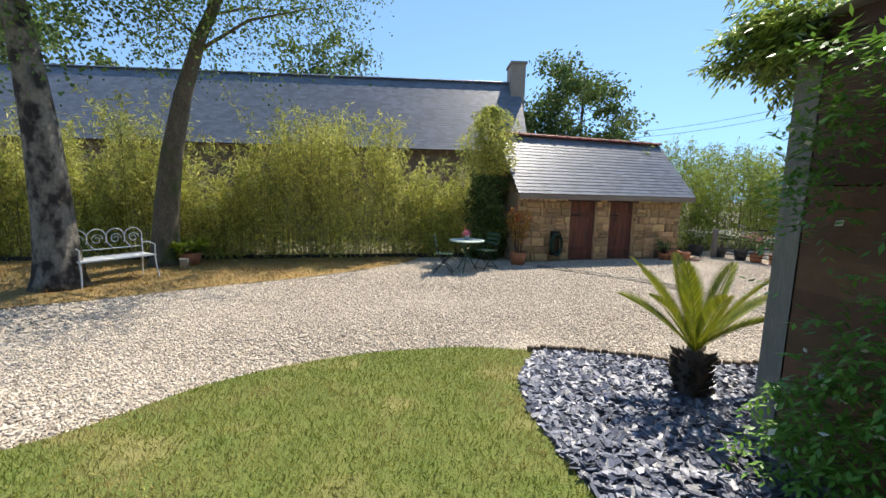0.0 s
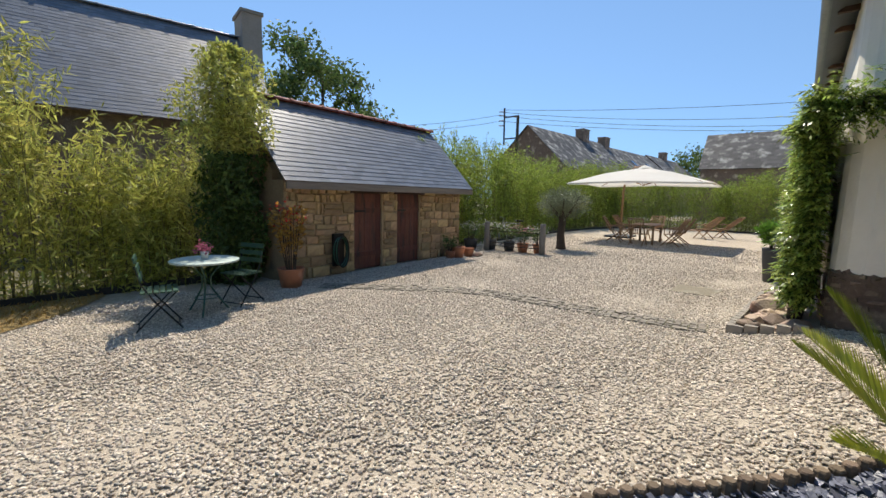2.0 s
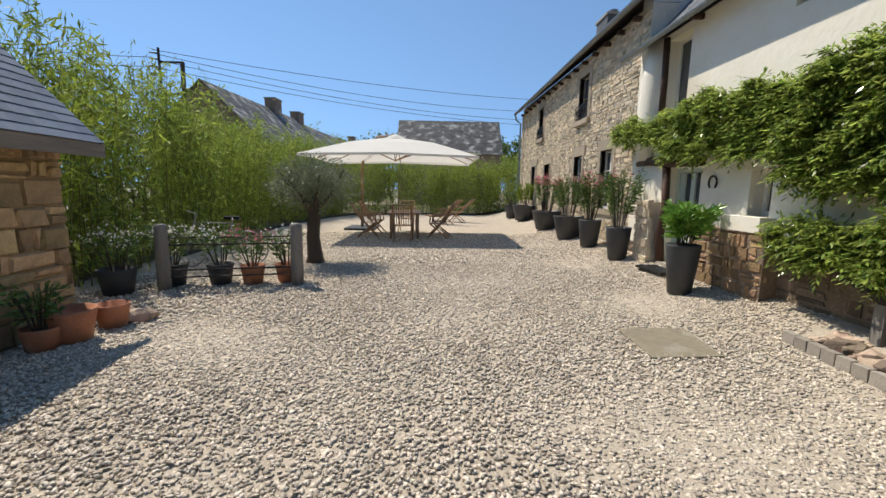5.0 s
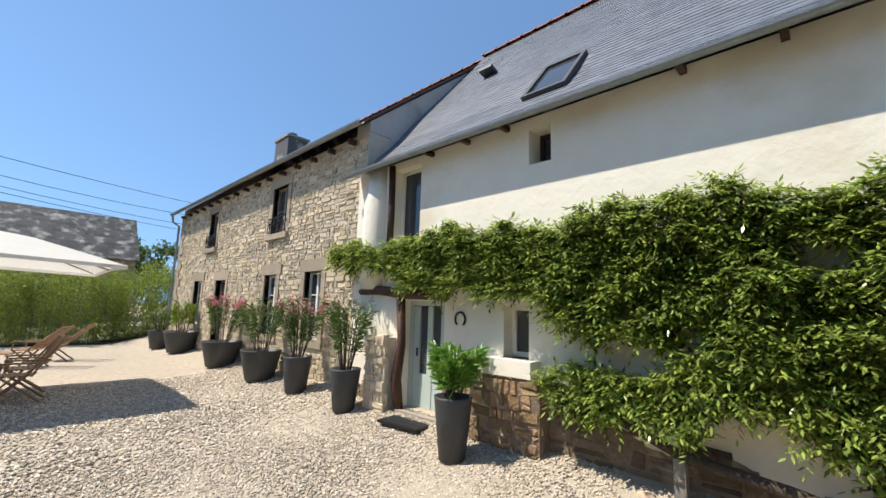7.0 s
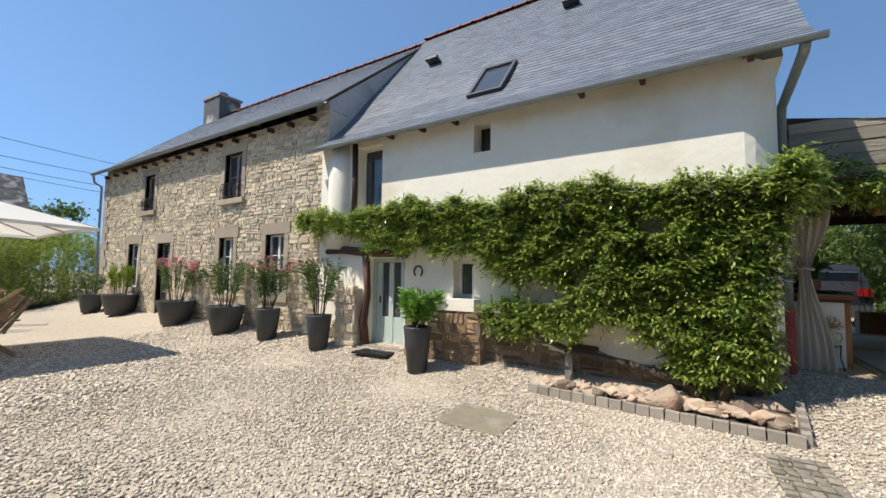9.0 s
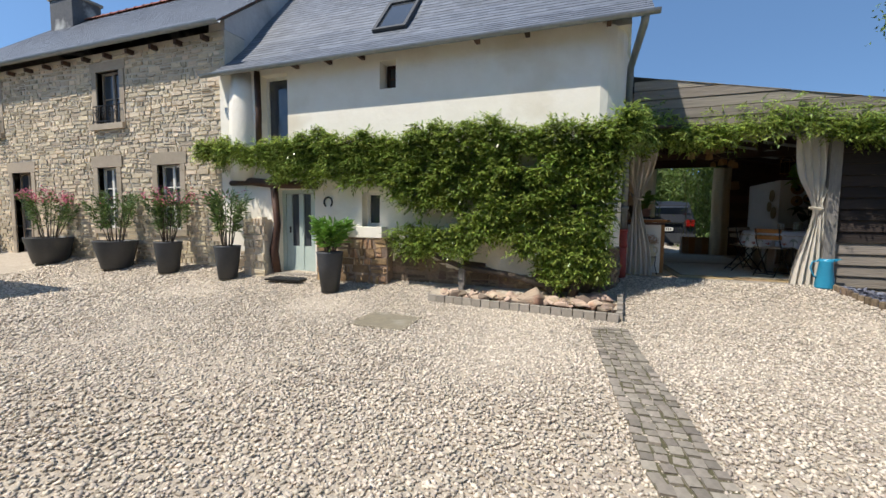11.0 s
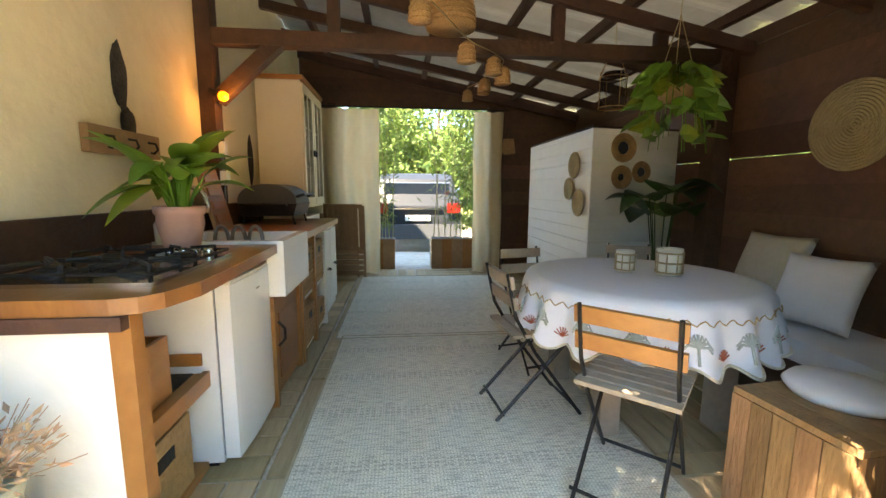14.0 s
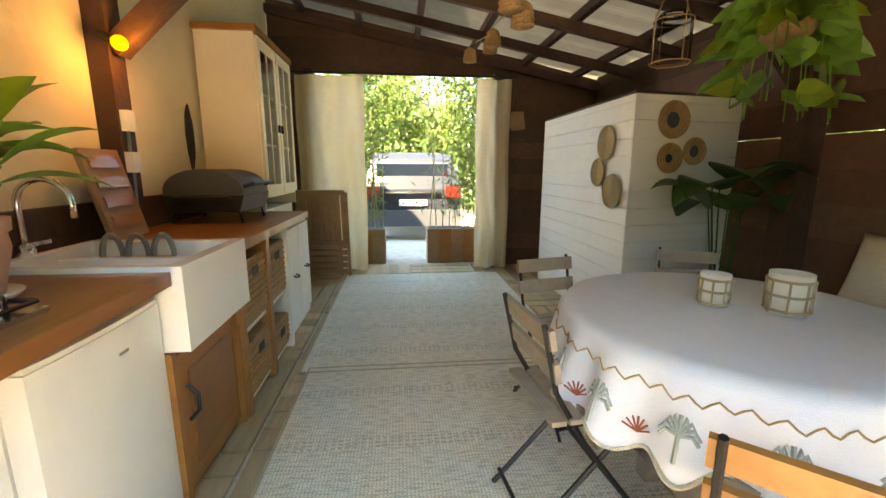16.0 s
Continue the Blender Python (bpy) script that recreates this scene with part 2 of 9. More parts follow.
SOIL = material("soil", (0.10, 0.07, 0.05), (0.05, 0.035, 0.025), 0.95, 6, 0.6, 40)
SLATE_CHIP = material("slate_chips", (0.15, 0.158, 0.20), (0.085, 0.09, 0.12), 0.42, 8, 0.3, 50, island=0.5, spec=0.7)
SLATE = material("roof_slate", (0.165, 0.18, 0.205), (0.115, 0.125, 0.145), 0.46, 1.2, 0.12, 50, island=0.2, spec=0.6)
SLATE_O = material("roof_slate_pieces", (0.16, 0.175, 0.20), (0.12, 0.13, 0.15), 0.42, 1.2, 0.12, 50, objrand=0.2, spec=0.6)
SLATE_OLD = material("old_roof_slate", (0.10, 0.095, 0.09), (0.06, 0.06, 0.06), 0.7, 3, 0.4, 40, island=0.35, stain=(0.36, 0.35, 0.31), stain_scale=1.6, stain_at=0.52)
RIDGE = material("red_ridge_tile", (0.34, 0.10, 0.06), (0.22, 0.07, 0.05), 0.7, 8, 0.3, 60, objrand=0.25)
STONE = material("granite_blocks", (0.66, 0.555, 0.40), (0.50, 0.41, 0.285), 0.9, 5, 0.8, 35, island=0.3, stain=(0.30, 0.25, 0.18), stain_scale=3.5, stain_at=0.58)
STONE_O = material("granite_pieces", (0.66, 0.555, 0.40), (0.50, 0.41, 0.285), 0.9, 5, 0.8, 35, objrand=0.3, stain=(0.30, 0.25, 0.18), stain_scale=3.5, stain_at=0.58)
STONE_S = material("golden_shed_stone", (0.50, 0.355, 0.19), (0.33, 0.225, 0.12), 0.92, 4, 0.8, 30, objrand=0.38, stain=(0.17, 0.12, 0.08), stain_scale=2.0, stain_at=0.56)
MORTAR_S = material("ochre_mortar", (0.42, 0.31, 0.18), (0.28, 0.20, 0.12), 0.95, 5, 0.7, 35, stain=(0.16, 0.12, 0.085), stain_scale=1.6, stain_at=0.56)
STONE_D = material("dark_plinth_stone", (0.21, 0.155, 0.11), (0.11, 0.08, 0.06), 0.9, 5, 0.9, 30, island=0.45, stain=(0.46, 0.38, 0.27), stain_scale=2.2, stain_at=0.56)
STONE_P = material("rusty_plinth_stone", (0.40, 0.26, 0.14), (0.24, 0.15, 0.085), 0.9, 5, 0.9, 30, island=0.4, stain=(0.50, 0.41, 0.28), stain_scale=2.5, stain_at=0.56)
MORTAR = material("lime_mortar", (0.64, 0.57, 0.46), (0.52, 0.46, 0.36), 0.95, 6, 0.5, 50)
DRESSED = material("dressed_granite", (0.42, 0.35, 0.26), (0.33, 0.27, 0.20), 0.85, 6, 0.35, 50, objrand=0.15)
RENDER_W = material("white_limewash", (0.86, 0.81, 0.70), (0.81, 0.75, 0.63), 0.92, 1.2, 0.35, 12, stain=(0.70, 0.62, 0.48), stain_scale=0.7)
PLASTER_IN = material("cream_plaster", (0.82, 0.73, 0.53), (0.75, 0.66, 0.46), 0.92, 1.5, 0.3, 14, stain=(0.68, 0.58, 0.39), stain_scale=1.1)
TIMBER_D = material("dark_stained_timber", (0.085, 0.040, 0.022), (0.045, 0.022, 0.014), 0.65, 3, 0.35, 30, stretch=(1, 1, 1), objrand=0.25)
BOARD_D = material("dark_boards", (0.15, 0.072, 0.040), (0.08, 0.042, 0.025), 0.6, 3, 0.4, 25, objrand=0.35)
BOARD_K = material("black_brown_boards", (0.040, 0.028, 0.022), (0.018, 0.013, 0.011), 0.9, 2, 0.5, 25, stretch=(0.25, 1, 2.5), objrand=0.25)
BOARD_S = material("silvered_boards", (0.36, 0.315, 0.255), (0.20, 0.17, 0.135), 0.85, 2.5, 0.6, 25, stretch=(0.2, 1, 3.5), objrand=0.25, stain=(0.10, 0.08, 0.06), stain_scale=1.6, stain_at=0.6)
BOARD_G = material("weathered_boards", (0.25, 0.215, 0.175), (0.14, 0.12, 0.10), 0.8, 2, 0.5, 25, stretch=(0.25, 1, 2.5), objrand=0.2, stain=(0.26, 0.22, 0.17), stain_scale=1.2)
POST_G = material("grey_weathered_post", (0.27, 0.25, 0.22), (0.17, 0.155, 0.14), 0.85, 4, 0.4, 30, stretch=(3, 3, 0.5))
DOOR_RED = material("faded_red_paint_boards", (0.18, 0.065, 0.04), (0.08, 0.032, 0.025), 0.75, 3, 0.5, 30, stretch=(3, 1, 0.6), stain=(0.06, 0.035, 0.028), stain_scale=2.5, stain_at=0.52, objrand=0.2)
PINE = material("oiled_pine", (0.38, 0.165, 0.045), (0.26, 0.105, 0.028), 0.4, 3, 0.15, 30, stretch=(1, 0.4, 1), coat=0.2)
WORKTOP = material("oiled_worktop", (0.31, 0.125, 0.035), (0.20, 0.075, 0.022), 0.32, 4, 0.08, 40, stretch=(2.5, 0.3, 1), coat=0.3)
LOG = material("weathered_log", (0.20, 0.145, 0.095), (0.12, 0.085, 0.058), 0.85, 6, 0.5, 40, objrand=0.3)
TEAK = material("teak", (0.36, 0.22, 0.12), (0.25, 0.15, 0.08), 0.6, 4, 0.2, 30)
TEAK_G = material("greyed_teak", (0.34, 0.27, 0.20), (0.24, 0.19, 0.14), 0.7, 4, 0.2, 30)
DECK = material("deck_boards", (0.48, 0.345, 0.19), (0.31, 0.22, 0.115), 0.75, 3, 0.3, 30, stretch=(2, 0.3, 1), objrand=0.25)
WHITE = material("white_paint", (0.80, 0.77, 0.70), (0.74, 0.71, 0.63), 0.5, 2, 0.08, 30)
ENAMEL = material("white_enamel", (0.82, 0.81, 0.78), (0.79, 0.78, 0.75), 0.2, 2, spec=0.5)
IRON = material("black_iron", (0.025, 0.024, 0.023), (0.04, 0.035, 0.03), 0.5, 10, 0.1, 60, metal=0.6)
CHROME = material("chrome", (0.75, 0.75, 0.76), (0.7, 0.7, 0.7), 0.15, 4, metal=1.0)
ZINC = material("zinc", (0.30, 0.32, 0.33), (0.22, 0.24, 0.25), 0.5, 6, 0.1, 40, metal=0.7)
PIPE_RED = material("red_painted_iron", (0.36, 0.06, 0.045), (0.25, 0.05, 0.04), 0.55, 8, 0.2, 40)
POT_GREY = material("anthracite_pot", (0.045, 0.048, 0.052), (0.06, 0.062, 0.066), 0.55, 4, 0.1, 60)
TERRA = material("terracotta", (0.46, 0.19, 0.10), (0.36, 0.15, 0.085), 0.85, 6, 0.2, 50, stain=(0.50, 0.30, 0.22), stain_scale=3)
TERRA_P = material("pink_terracotta", (0.58, 0.31, 0.23), (0.50, 0.27, 0.20), 0.8, 6, 0.2, 50)
CANVAS = material("cream_canvas", (0.86, 0.84, 0.78), (0.82, 0.79, 0.72), 0.9, 3, 0.1, 200, translucent=0.35)
CURTAIN = material("ivory_curtain", (0.70, 0.65, 0.56), (0.64, 0.59, 0.50), 0.9, 3, 0.1, 200, translucent=0.2)
CURTAIN_I = material("beige_curtain", (0.78, 0.66, 0.44), (0.72, 0.60, 0.39), 0.9, 3, 0.1, 200, translucent=0.36)
GLASS_D = material("dark_window_glass", (0.05, 0.056, 0.065), (0.07, 0.075, 0.08), 0.05, 1, spec=0.8)
LEAF_V = material("wisteria_leaves", (0.35, 0.43, 0.10), (0.22, 0.30, 0.065), 0.27, 1.5, island=0.75, translucent=0.52, spec=0.8)
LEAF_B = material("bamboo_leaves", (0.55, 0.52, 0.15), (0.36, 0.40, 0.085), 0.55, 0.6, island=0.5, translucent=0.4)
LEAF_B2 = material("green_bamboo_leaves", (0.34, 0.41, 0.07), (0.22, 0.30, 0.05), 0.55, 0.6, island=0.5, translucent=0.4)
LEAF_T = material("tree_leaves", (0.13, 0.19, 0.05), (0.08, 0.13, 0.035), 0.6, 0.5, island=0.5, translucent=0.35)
LEAF_BI = material("birch_leaves", (0.15, 0.22, 0.055), (0.09, 0.15, 0.04), 0.55, 0.8, island=0.5, translucent=0.35)
LEAF_O = material("olive_leaves", (0.27, 0.30, 0.18), (0.17, 0.20, 0.115), 0.5, 2, island=0.4, translucent=0.15)
LEAF_OL = material("oleander_leaves", (0.15, 0.22, 0.06), (0.09, 0.15, 0.045), 0.45, 2, island=0.45, translucent=0.25)
LEAF_G = material("glossy_leaves", (0.20, 0.36, 0.055), (0.11, 0.245, 0.035), 0.33, 3, island=0.3, translucent=0.3)
LEAF_BK = material("garden_leaves", (0.13, 0.185, 0.035), (0.07, 0.115, 0.022), 0.6, 0.8, island=0.5, translucent=0.3)
LEAF_DK = material("dark_glossy_leaves", (0.045, 0.10, 0.02), (0.025, 0.06, 0.012), 0.35, 3, translucent=0.1)
LEAF_LIME = material("lime_leaves", (0.24, 0.30, 0.03), (0.16, 0.25, 0.02), 0.35, 3, island=0.3, translucent=0.3)
LEAF_C = material("cycad_fronds", (0.29, 0.28, 0.02), (0.11, 0.16, 0.015), 0.5, 3, island=0.35, translucent=0.25)
PINK = material("pink_petals", (0.70, 0.16, 0.24), (0.60, 0.25, 0.30), 0.6, 5, island=0.3, translucent=0.3)
WHITE_P = material("white_petals", (0.80, 0.78, 0.72), (0.76, 0.70, 0.62), 0.6, 5, island=0.1, translucent=0.3)
RED_P = material("red_petals", (0.55, 0.03, 0.03), (0.45, 0.02, 0.02), 0.6, 5, island=0.3, translucent=0.2)
YEL_L = material("yellow_leaves", (0.42, 0.27, 0.05), (0.36, 0.18, 0.05), 0.6, 5, island=0.4, translucent=0.3)
CULM = material("bamboo_culms", (0.22, 0.20, 0.07), (0.16, 0.15, 0.05), 0.5, 5, island=0.35)
BARK = material("bark", (0.10, 0.075, 0.055), (0.055, 0.042, 0.032), 0.9, 6, 0.8, 30, stretch=(2, 2, 0.6))
BIRCH = material("birch_bark", (0.29, 0.265, 0.215), (0.11, 0.095, 0.075), 0.85, 4, 1.0, 14, stretch=(1.3, 1.3, 0.8), stain=(0.035, 0.028, 0.022), stain_scale=4.5, stain_at=0.44)
BIRCH_M = material("mossy_birch_bark", (0.20, 0.165, 0.12), (0.06, 0.05, 0.036), 0.9, 5, 1.0, 16, stretch=(1.3, 1.3, 0.6), stain=(0.06, 0.085, 0.025), stain_scale=2.2, stain_at=0.5)
BARK_BOARD = material("bamboo_edge_board", (0.05, 0.04, 0.03), (0.03, 0.025, 0.02), 0.8, 3)
GREEN_MET = material("dark_green_metal", (0.035, 0.09, 0.06), (0.03, 0.075, 0.05), 0.4, 5, 0.05, 60)
BLUE = material("turquoise_enamel", (0.03, 0.27, 0.42), (0.025, 0.22, 0.36), 0.3, 4, 0.05, 40)
CONCRETE = material("concrete", (0.34, 0.30, 0.25), (0.26, 0.23, 0.19), 0.9, 4, 0.4, 40, objrand=0.15)
SETT = material("paving_setts", (0.30, 0.26, 0.21), (0.20, 0.175, 0.14), 0.9, 5, 0.4, 45, objrand=0.3)
WICKER = material("wicker", (0.50, 0.31, 0.14), (0.34, 0.20, 0.085), 0.7, 8, 0.6, 80, translucent=0.1)
TIN = material("corrugated_sheet", (0.34, 0.32, 0.27), (0.26, 0.245, 0.20), 0.6, 2, 0.1, 20, translucent=0.026)
CREAM = material("cream_cupboard_paint", (0.74, 0.68, 0.54), (0.70, 0.63, 0.49), 0.5, 2, 0.06, 40)
FRAME_T = material("pale_green_paint", (0.50, 0.58, 0.52), (0.45, 0.53, 0.47), 0.5, 3, 0.08, 40)
PALE_W = material("pale_seagrass", (0.46, 0.36, 0.20), (0.36, 0.28, 0.15), 0.8, 10, 0.5, 90)
FROST = material("milky_glass", (0.86, 0.83, 0.72), (0.80, 0.77, 0.66), 0.25, 6, translucent=0.4)
TEAK_L = material("reclaimed_plank", (0.33, 0.19, 0.09), (0.20, 0.11, 0.05), 0.7, 3, 0.4, 30, stretch=(3, 3, 0.5), objrand=0.3)
GABLE_R = material("grey_cement_render", (0.56, 0.54, 0.50), (0.46, 0.44, 0.41), 0.92, 2, 0.3, 20, stain=(0.36, 0.34, 0.31), stain_scale=1.2)
MOSS = material("mossy_earth", (0.13, 0.11, 0.06), (0.07, 0.07, 0.035), 0.95, 8, 0.6, 60)
SLAB_M = material("stained_concrete", (0.27, 0.23, 0.16), (0.18, 0.155, 0.11), 0.9, 3, 0.4, 40, stain=(0.34, 0.31, 0.25), stain_scale=2.5, stain_at=0.56)

# ---- ground ----
def ground_axis(near, far, fine, n):
    a = list(np.arange(near[0], near[1] + 1e-6, fine))
    lo = [near[0] - (near[0] - far[0]) * (k / n) ** 3 for k in range(n, 0, -1)]
    hi = [near[1] + (far[1] - near[1]) * (k / n) ** 3 for k in range(1, n + 1)]
    return lo + a + hi


gxs, gys = ground_axis((-12, 30), (-900, 900), 0.5, 16), ground_axis((-10, 14), (-900, 900), 0.3, 16)
gv = [(x, y, gz(x, y) + 0.012 * noise.noise((x * 0.7, y * 0.7, 3))) for y in gys for x in gxs]
gw = len(gxs)
gf = [(j * gw + i, j * gw + i + 1, (j + 1) * gw + i + 1, (j + 1) * gw + i) for j in range(len(gys) - 1) for i in range(gw - 1)]
tagged(put("ground", mesh_np("ground", gv, gf, GRAVEL, True)), "pale crushed gravel yard reaching to the hedges", "ground", "", "structure")

LAWN_EDGE = arc([(-12, -0.5), (-4.2, 1.6), (-2.05, 2.9), (-1.19, 3.87), (-0.07, 4.35), (1.19, 4.42), (2.03, 4.2)], 10)
BED_W = arc([(2.05, 4.05), (1.55, 3.3), (1.3, 2.4), (1.3, 1.4), (1.6, 0.5)], 8)
lawn_outline = [p[:2] for p in LAWN_EDGE] + [p[:2] for p in BED_W] + [(2.45, 0.4), (2.45, -4), (-2, -8), (-8, -3.5), (-12, -3)]
sheet("lawn_1", lawn_outline, LAWN, 0.35, 0.015, label="mown lawn with yellowed dry patches")
far_lawn = [(-8.5, -4.4), (-1.5, -9), (2, -14), (2, -60), (-90, -70), (-90, 5), (-13, -1.5)]
sheet("lawn_2", far_lawn, LAWN, 4.0, 0.02, label="wide lawn beyond the light path")
BED_EDGE = arc([(2.05, 4.15), (2.5, 4.02), (2.95, 3.7), (3.35, 3.15), (3.75, 2.65), (3.9, 2.2), (3.85, 1.98)], 8)
bed_outline = [p[:2] for p in BED_EDGE] + [(2.5, 1.97), (2.45, 0.5), (1.6, 0.5)] + [p[:2] for p in reversed(BED_W)]
sheet("slate_bed", bed_outline, SLATE_CHIP, 0.25, 0.02, label="planting bed of blue-grey slate chips")
DRY_EDGE = arc([(-16, 5.6), (-8, 6.2), (-4.73, 6.91), (-2.36, 7.97), (-0.58, 8.78), (1.2, 10.0), (2.0, 11.0)], 8)
sheet("dry_lawn", [p[:2] for p in DRY_EDGE] + [(2.0, 11.25), (-3, 11.4), (-16, 12.2)], DRY, 0.5, 0.02, label="sun-scorched strip of lawn under the birches")

# ---- walls of the old house ----
def wall_holes(name, x0, x1, z0, z1, y0, y1, holes, mat, label):
    """A wall along x between y0 and y1, with openings (x0, x1, z0, z1) right through it."""
    xs = sorted({x0, x1, *(h[0] for h in holes), *(h[1] for h in holes)})
    zs = sorted({z0, z1, *(h[2] for h in holes), *(h[3] for h in holes)})
    bm = bmesh.new()
    keep = {}
    for i in range(len(xs) - 1):
        for k in range(len(zs) - 1):
            cx, cz = (xs[i] + xs[i + 1]) / 2, (zs[k] + zs[k + 1]) / 2
            keep[i, k] = not any(h[0] < cx < h[1] and h[2] < cz < h[3] for h in holes)
    vert = {}

    def at(i, y, k):
        if (i, y, k) not in vert:
            vert[i, y, k] = bm.verts.new((xs[i], y, zs[k]))
        return vert[i, y, k]

    for (i, k), on in keep.items():
        if not on:
            continue
        bm.faces.new([at(i, y1, k), at(i + 1, y1, k), at(i + 1, y1, k + 1), at(i, y1, k + 1)])
        bm.faces.new([at(i, y0, k), at(i, y0, k + 1), at(i + 1, y0, k + 1), at(i + 1, y0, k)])
        for di, dk, a, b in ((-1, 0, (i, k), (i, k + 1)), (1, 0, (i + 1, k), (i + 1, k + 1)), (0, -1, (i, k), (i + 1, k)), (0, 1, (i, k + 1), (i + 1, k + 1))):
            if not keep.get((i + di, k + dk), False):
                bm.faces.new([at(a[0], y0, a[1]), at(a[0], y1, a[1]), at(b[0], y1, b[1]), at(b[0], y0, b[1])])
    return tagged(part(name, bm, mat), label, "wall", "", "structure")


DOOR_H = (11.78, 12.62, 0.0, 1.56)
WIN_H = (10.45, 10.8, 0.9, 1.5)
SLIT_H = (10.15, 10.45, 3.2, 3.66)
TALL_H = (12.35, 12.98, 2.35, 3.68)
wall_w = wall_holes("wall_white", 6.98, 13.98, -0.4, 3.8, 2.45, 2.9, [DOOR_H, WIN_H, SLIT_H, TALL_H], RENDER_W, "uneven limewashed cob wall of the old farmhouse")
bm = bmesh.new()
prism(bm, [(1.2, -0.4), (1.2, 5.6), (-0.7, 7.55), (-3.7, 4.2), (-4.6, 3.6), (-4.6, -0.4)], "x", 6.5, 6.95)
tagged(part("wall_gable", bm, PLASTER_IN), "cream-plastered gable wall beside the lean-to", "wall", "", "structure")
# rounded cob corner, standing a little back from the plane of the kitchen wall
CORNER = [(6.5, 1.2), (6.55, 1.5), (6.59, 1.7), (6.61, 2.0), (6.62, 2.3), (6.64, 2.48), (6.69, 2.65), (6.78, 2.78), (6.88, 2.86), (6.98, 2.9)]
bm = bmesh.new()
prism(bm, CORNER + [(6.98, 1.2)], "z", -0.4, 3.76)
prism(bm, [(1.2, 3.74), (2.8, 3.74), (2.6, 4.06), (2.19, 4.5), (1.7, 5.05), (1.2, 5.6)], "x", 6.6, 6.95)
tagged(part("wall_corner", bm, RENDER_W), "rounded limewashed cob corner of the farmhouse", "wall", "", "structure")
tagged(part("wall_back", bx(6.95, 25.7, -4.6, -4.2, -0.4, 4.0), MORTAR), "rear wall of the house", "wall", "", "structure")
tagged(part("wall_inner", bx(13.0, 13.3, -4.2, 2.45, -0.4, 3.6), MORTAR), "wall between the two houses", "wall", "", "structure")
tagged(part("ceiling", bx(6.95, 25.2, -4.2, 2.3, 3.85, 3.95), MORTAR), "plain ceiling inside the house", "ceiling", "", "structure")

# dark stone plinth showing where the limewash stops
def rubble(outline_fn, x0, x1, z0, z1, y, mat, rng, course=0.14, length=0.3, proud=0.03, skip=(), joint=0.008, split=0.18, rough=1.0):
    """Corners of uneven stones laid in courses on a wall along x that faces +y."""
    out = []
    z = z0
    row = 0
    while z < z1:
        h = course * rng.uniform(0.75, 1.25)
        x = x0 - rng.uniform(0, length)
        row += 1
        while x < x1:
            w = length * rng.uniform(0.45, 1.5)
            a, b, c, d = max(x, x0), min(x + w, x1), z, min(z + h, z1)
            for s in skip:
                if a < s[1] and b > s[0] and c < s[3] and d > s[2]:
                    if s[0] - a > b - s[1]:
                        b = min(b, s[0])
                    else:
                        a = max(a, s[1])
            # a few stones are split into two thin ones, and the courses wander
            wave = 0.022 * math.sin((a + b) * 0.9 + row * 0.35) + 0.012 * math.sin((a + b) * 2.3 + row)
            cut = c + (d - c) * rng.uniform(0.35, 0.65) if rng.random() < split and d - c > 0.09 else d
            if cut < d:
                ladd = [(a, b, c, cut), (a, b, cut, d)]
            elif rng.random() < split:
                m_ = a + (b - a) * rng.uniform(0.35, 0.65)
                ladd = [(a, m_, c, d), (m_, b, c, d)]
            else:
                ladd = [(a, b, c, d)]
            for a, b, c, d in ladd:
              cx, cz = (a + b) / 2, (c + d) / 2
              if b - a > 0.06 and d - c > 0.03 and outline_fn(cx, cz):
                g = joint * rng.uniform(0.6, 1.5)
                j = lambda s=0.013: rng.uniform(-s, s) * rough
                yy = y + proud * rng.uniform(0.4, 1.3)
                q = []
                for px in (a + g, b - g):
                    for py in (y - 0.05, yy):
                        for pz in (c + g * 0.8, d - g * 0.8):
                            f = 0.008 * rough * rough if py > y else 0.0
                            q.append((px + j() + (f if px < cx else -f), py + j(0.002), pz + wave + j(0.009) + (f * 0.7 if pz < cz else -f * 0.7)))
                out.append(q)
            x += w
        z += h
    return np.array(out)


rs = np.random.default_rng(3)
pl = rubble(lambda x, z: z < 0.35 + 0.12 * math.sin(x * 2.1) + 0.1 * math.sin(x * 5.3) and (x < 11.7 or x > 12.75), 6.95, 13.9, -0.35, 0.75, 2.9, STONE_D, rs, 0.15, 0.27, 0.02, joint=-0.003, split=0.45, rough=1.7)
bm = bmesh.new()
prism(bm, [(x, 0.3 + 0.12 * math.sin(x * 2.1) + 0.1 * math.sin(x * 5.3) + 0.05 * noise.noise((x * 11, 0, 7))) for x in np.linspace(6.99, 11.7, 70)] + [(11.7, -0.38), (6.99, -0.38)], "y", 2.9, 2.909)
part("plinth_bed", bm, STONE_D, wall_w, "dark rough masonry between the bare stones")
tagged(put("plinth_stones", many_boxes("plinth_stones", pl, STONE_D), wall_w), "dark bare stones below the limewash", "", "", "stuff")

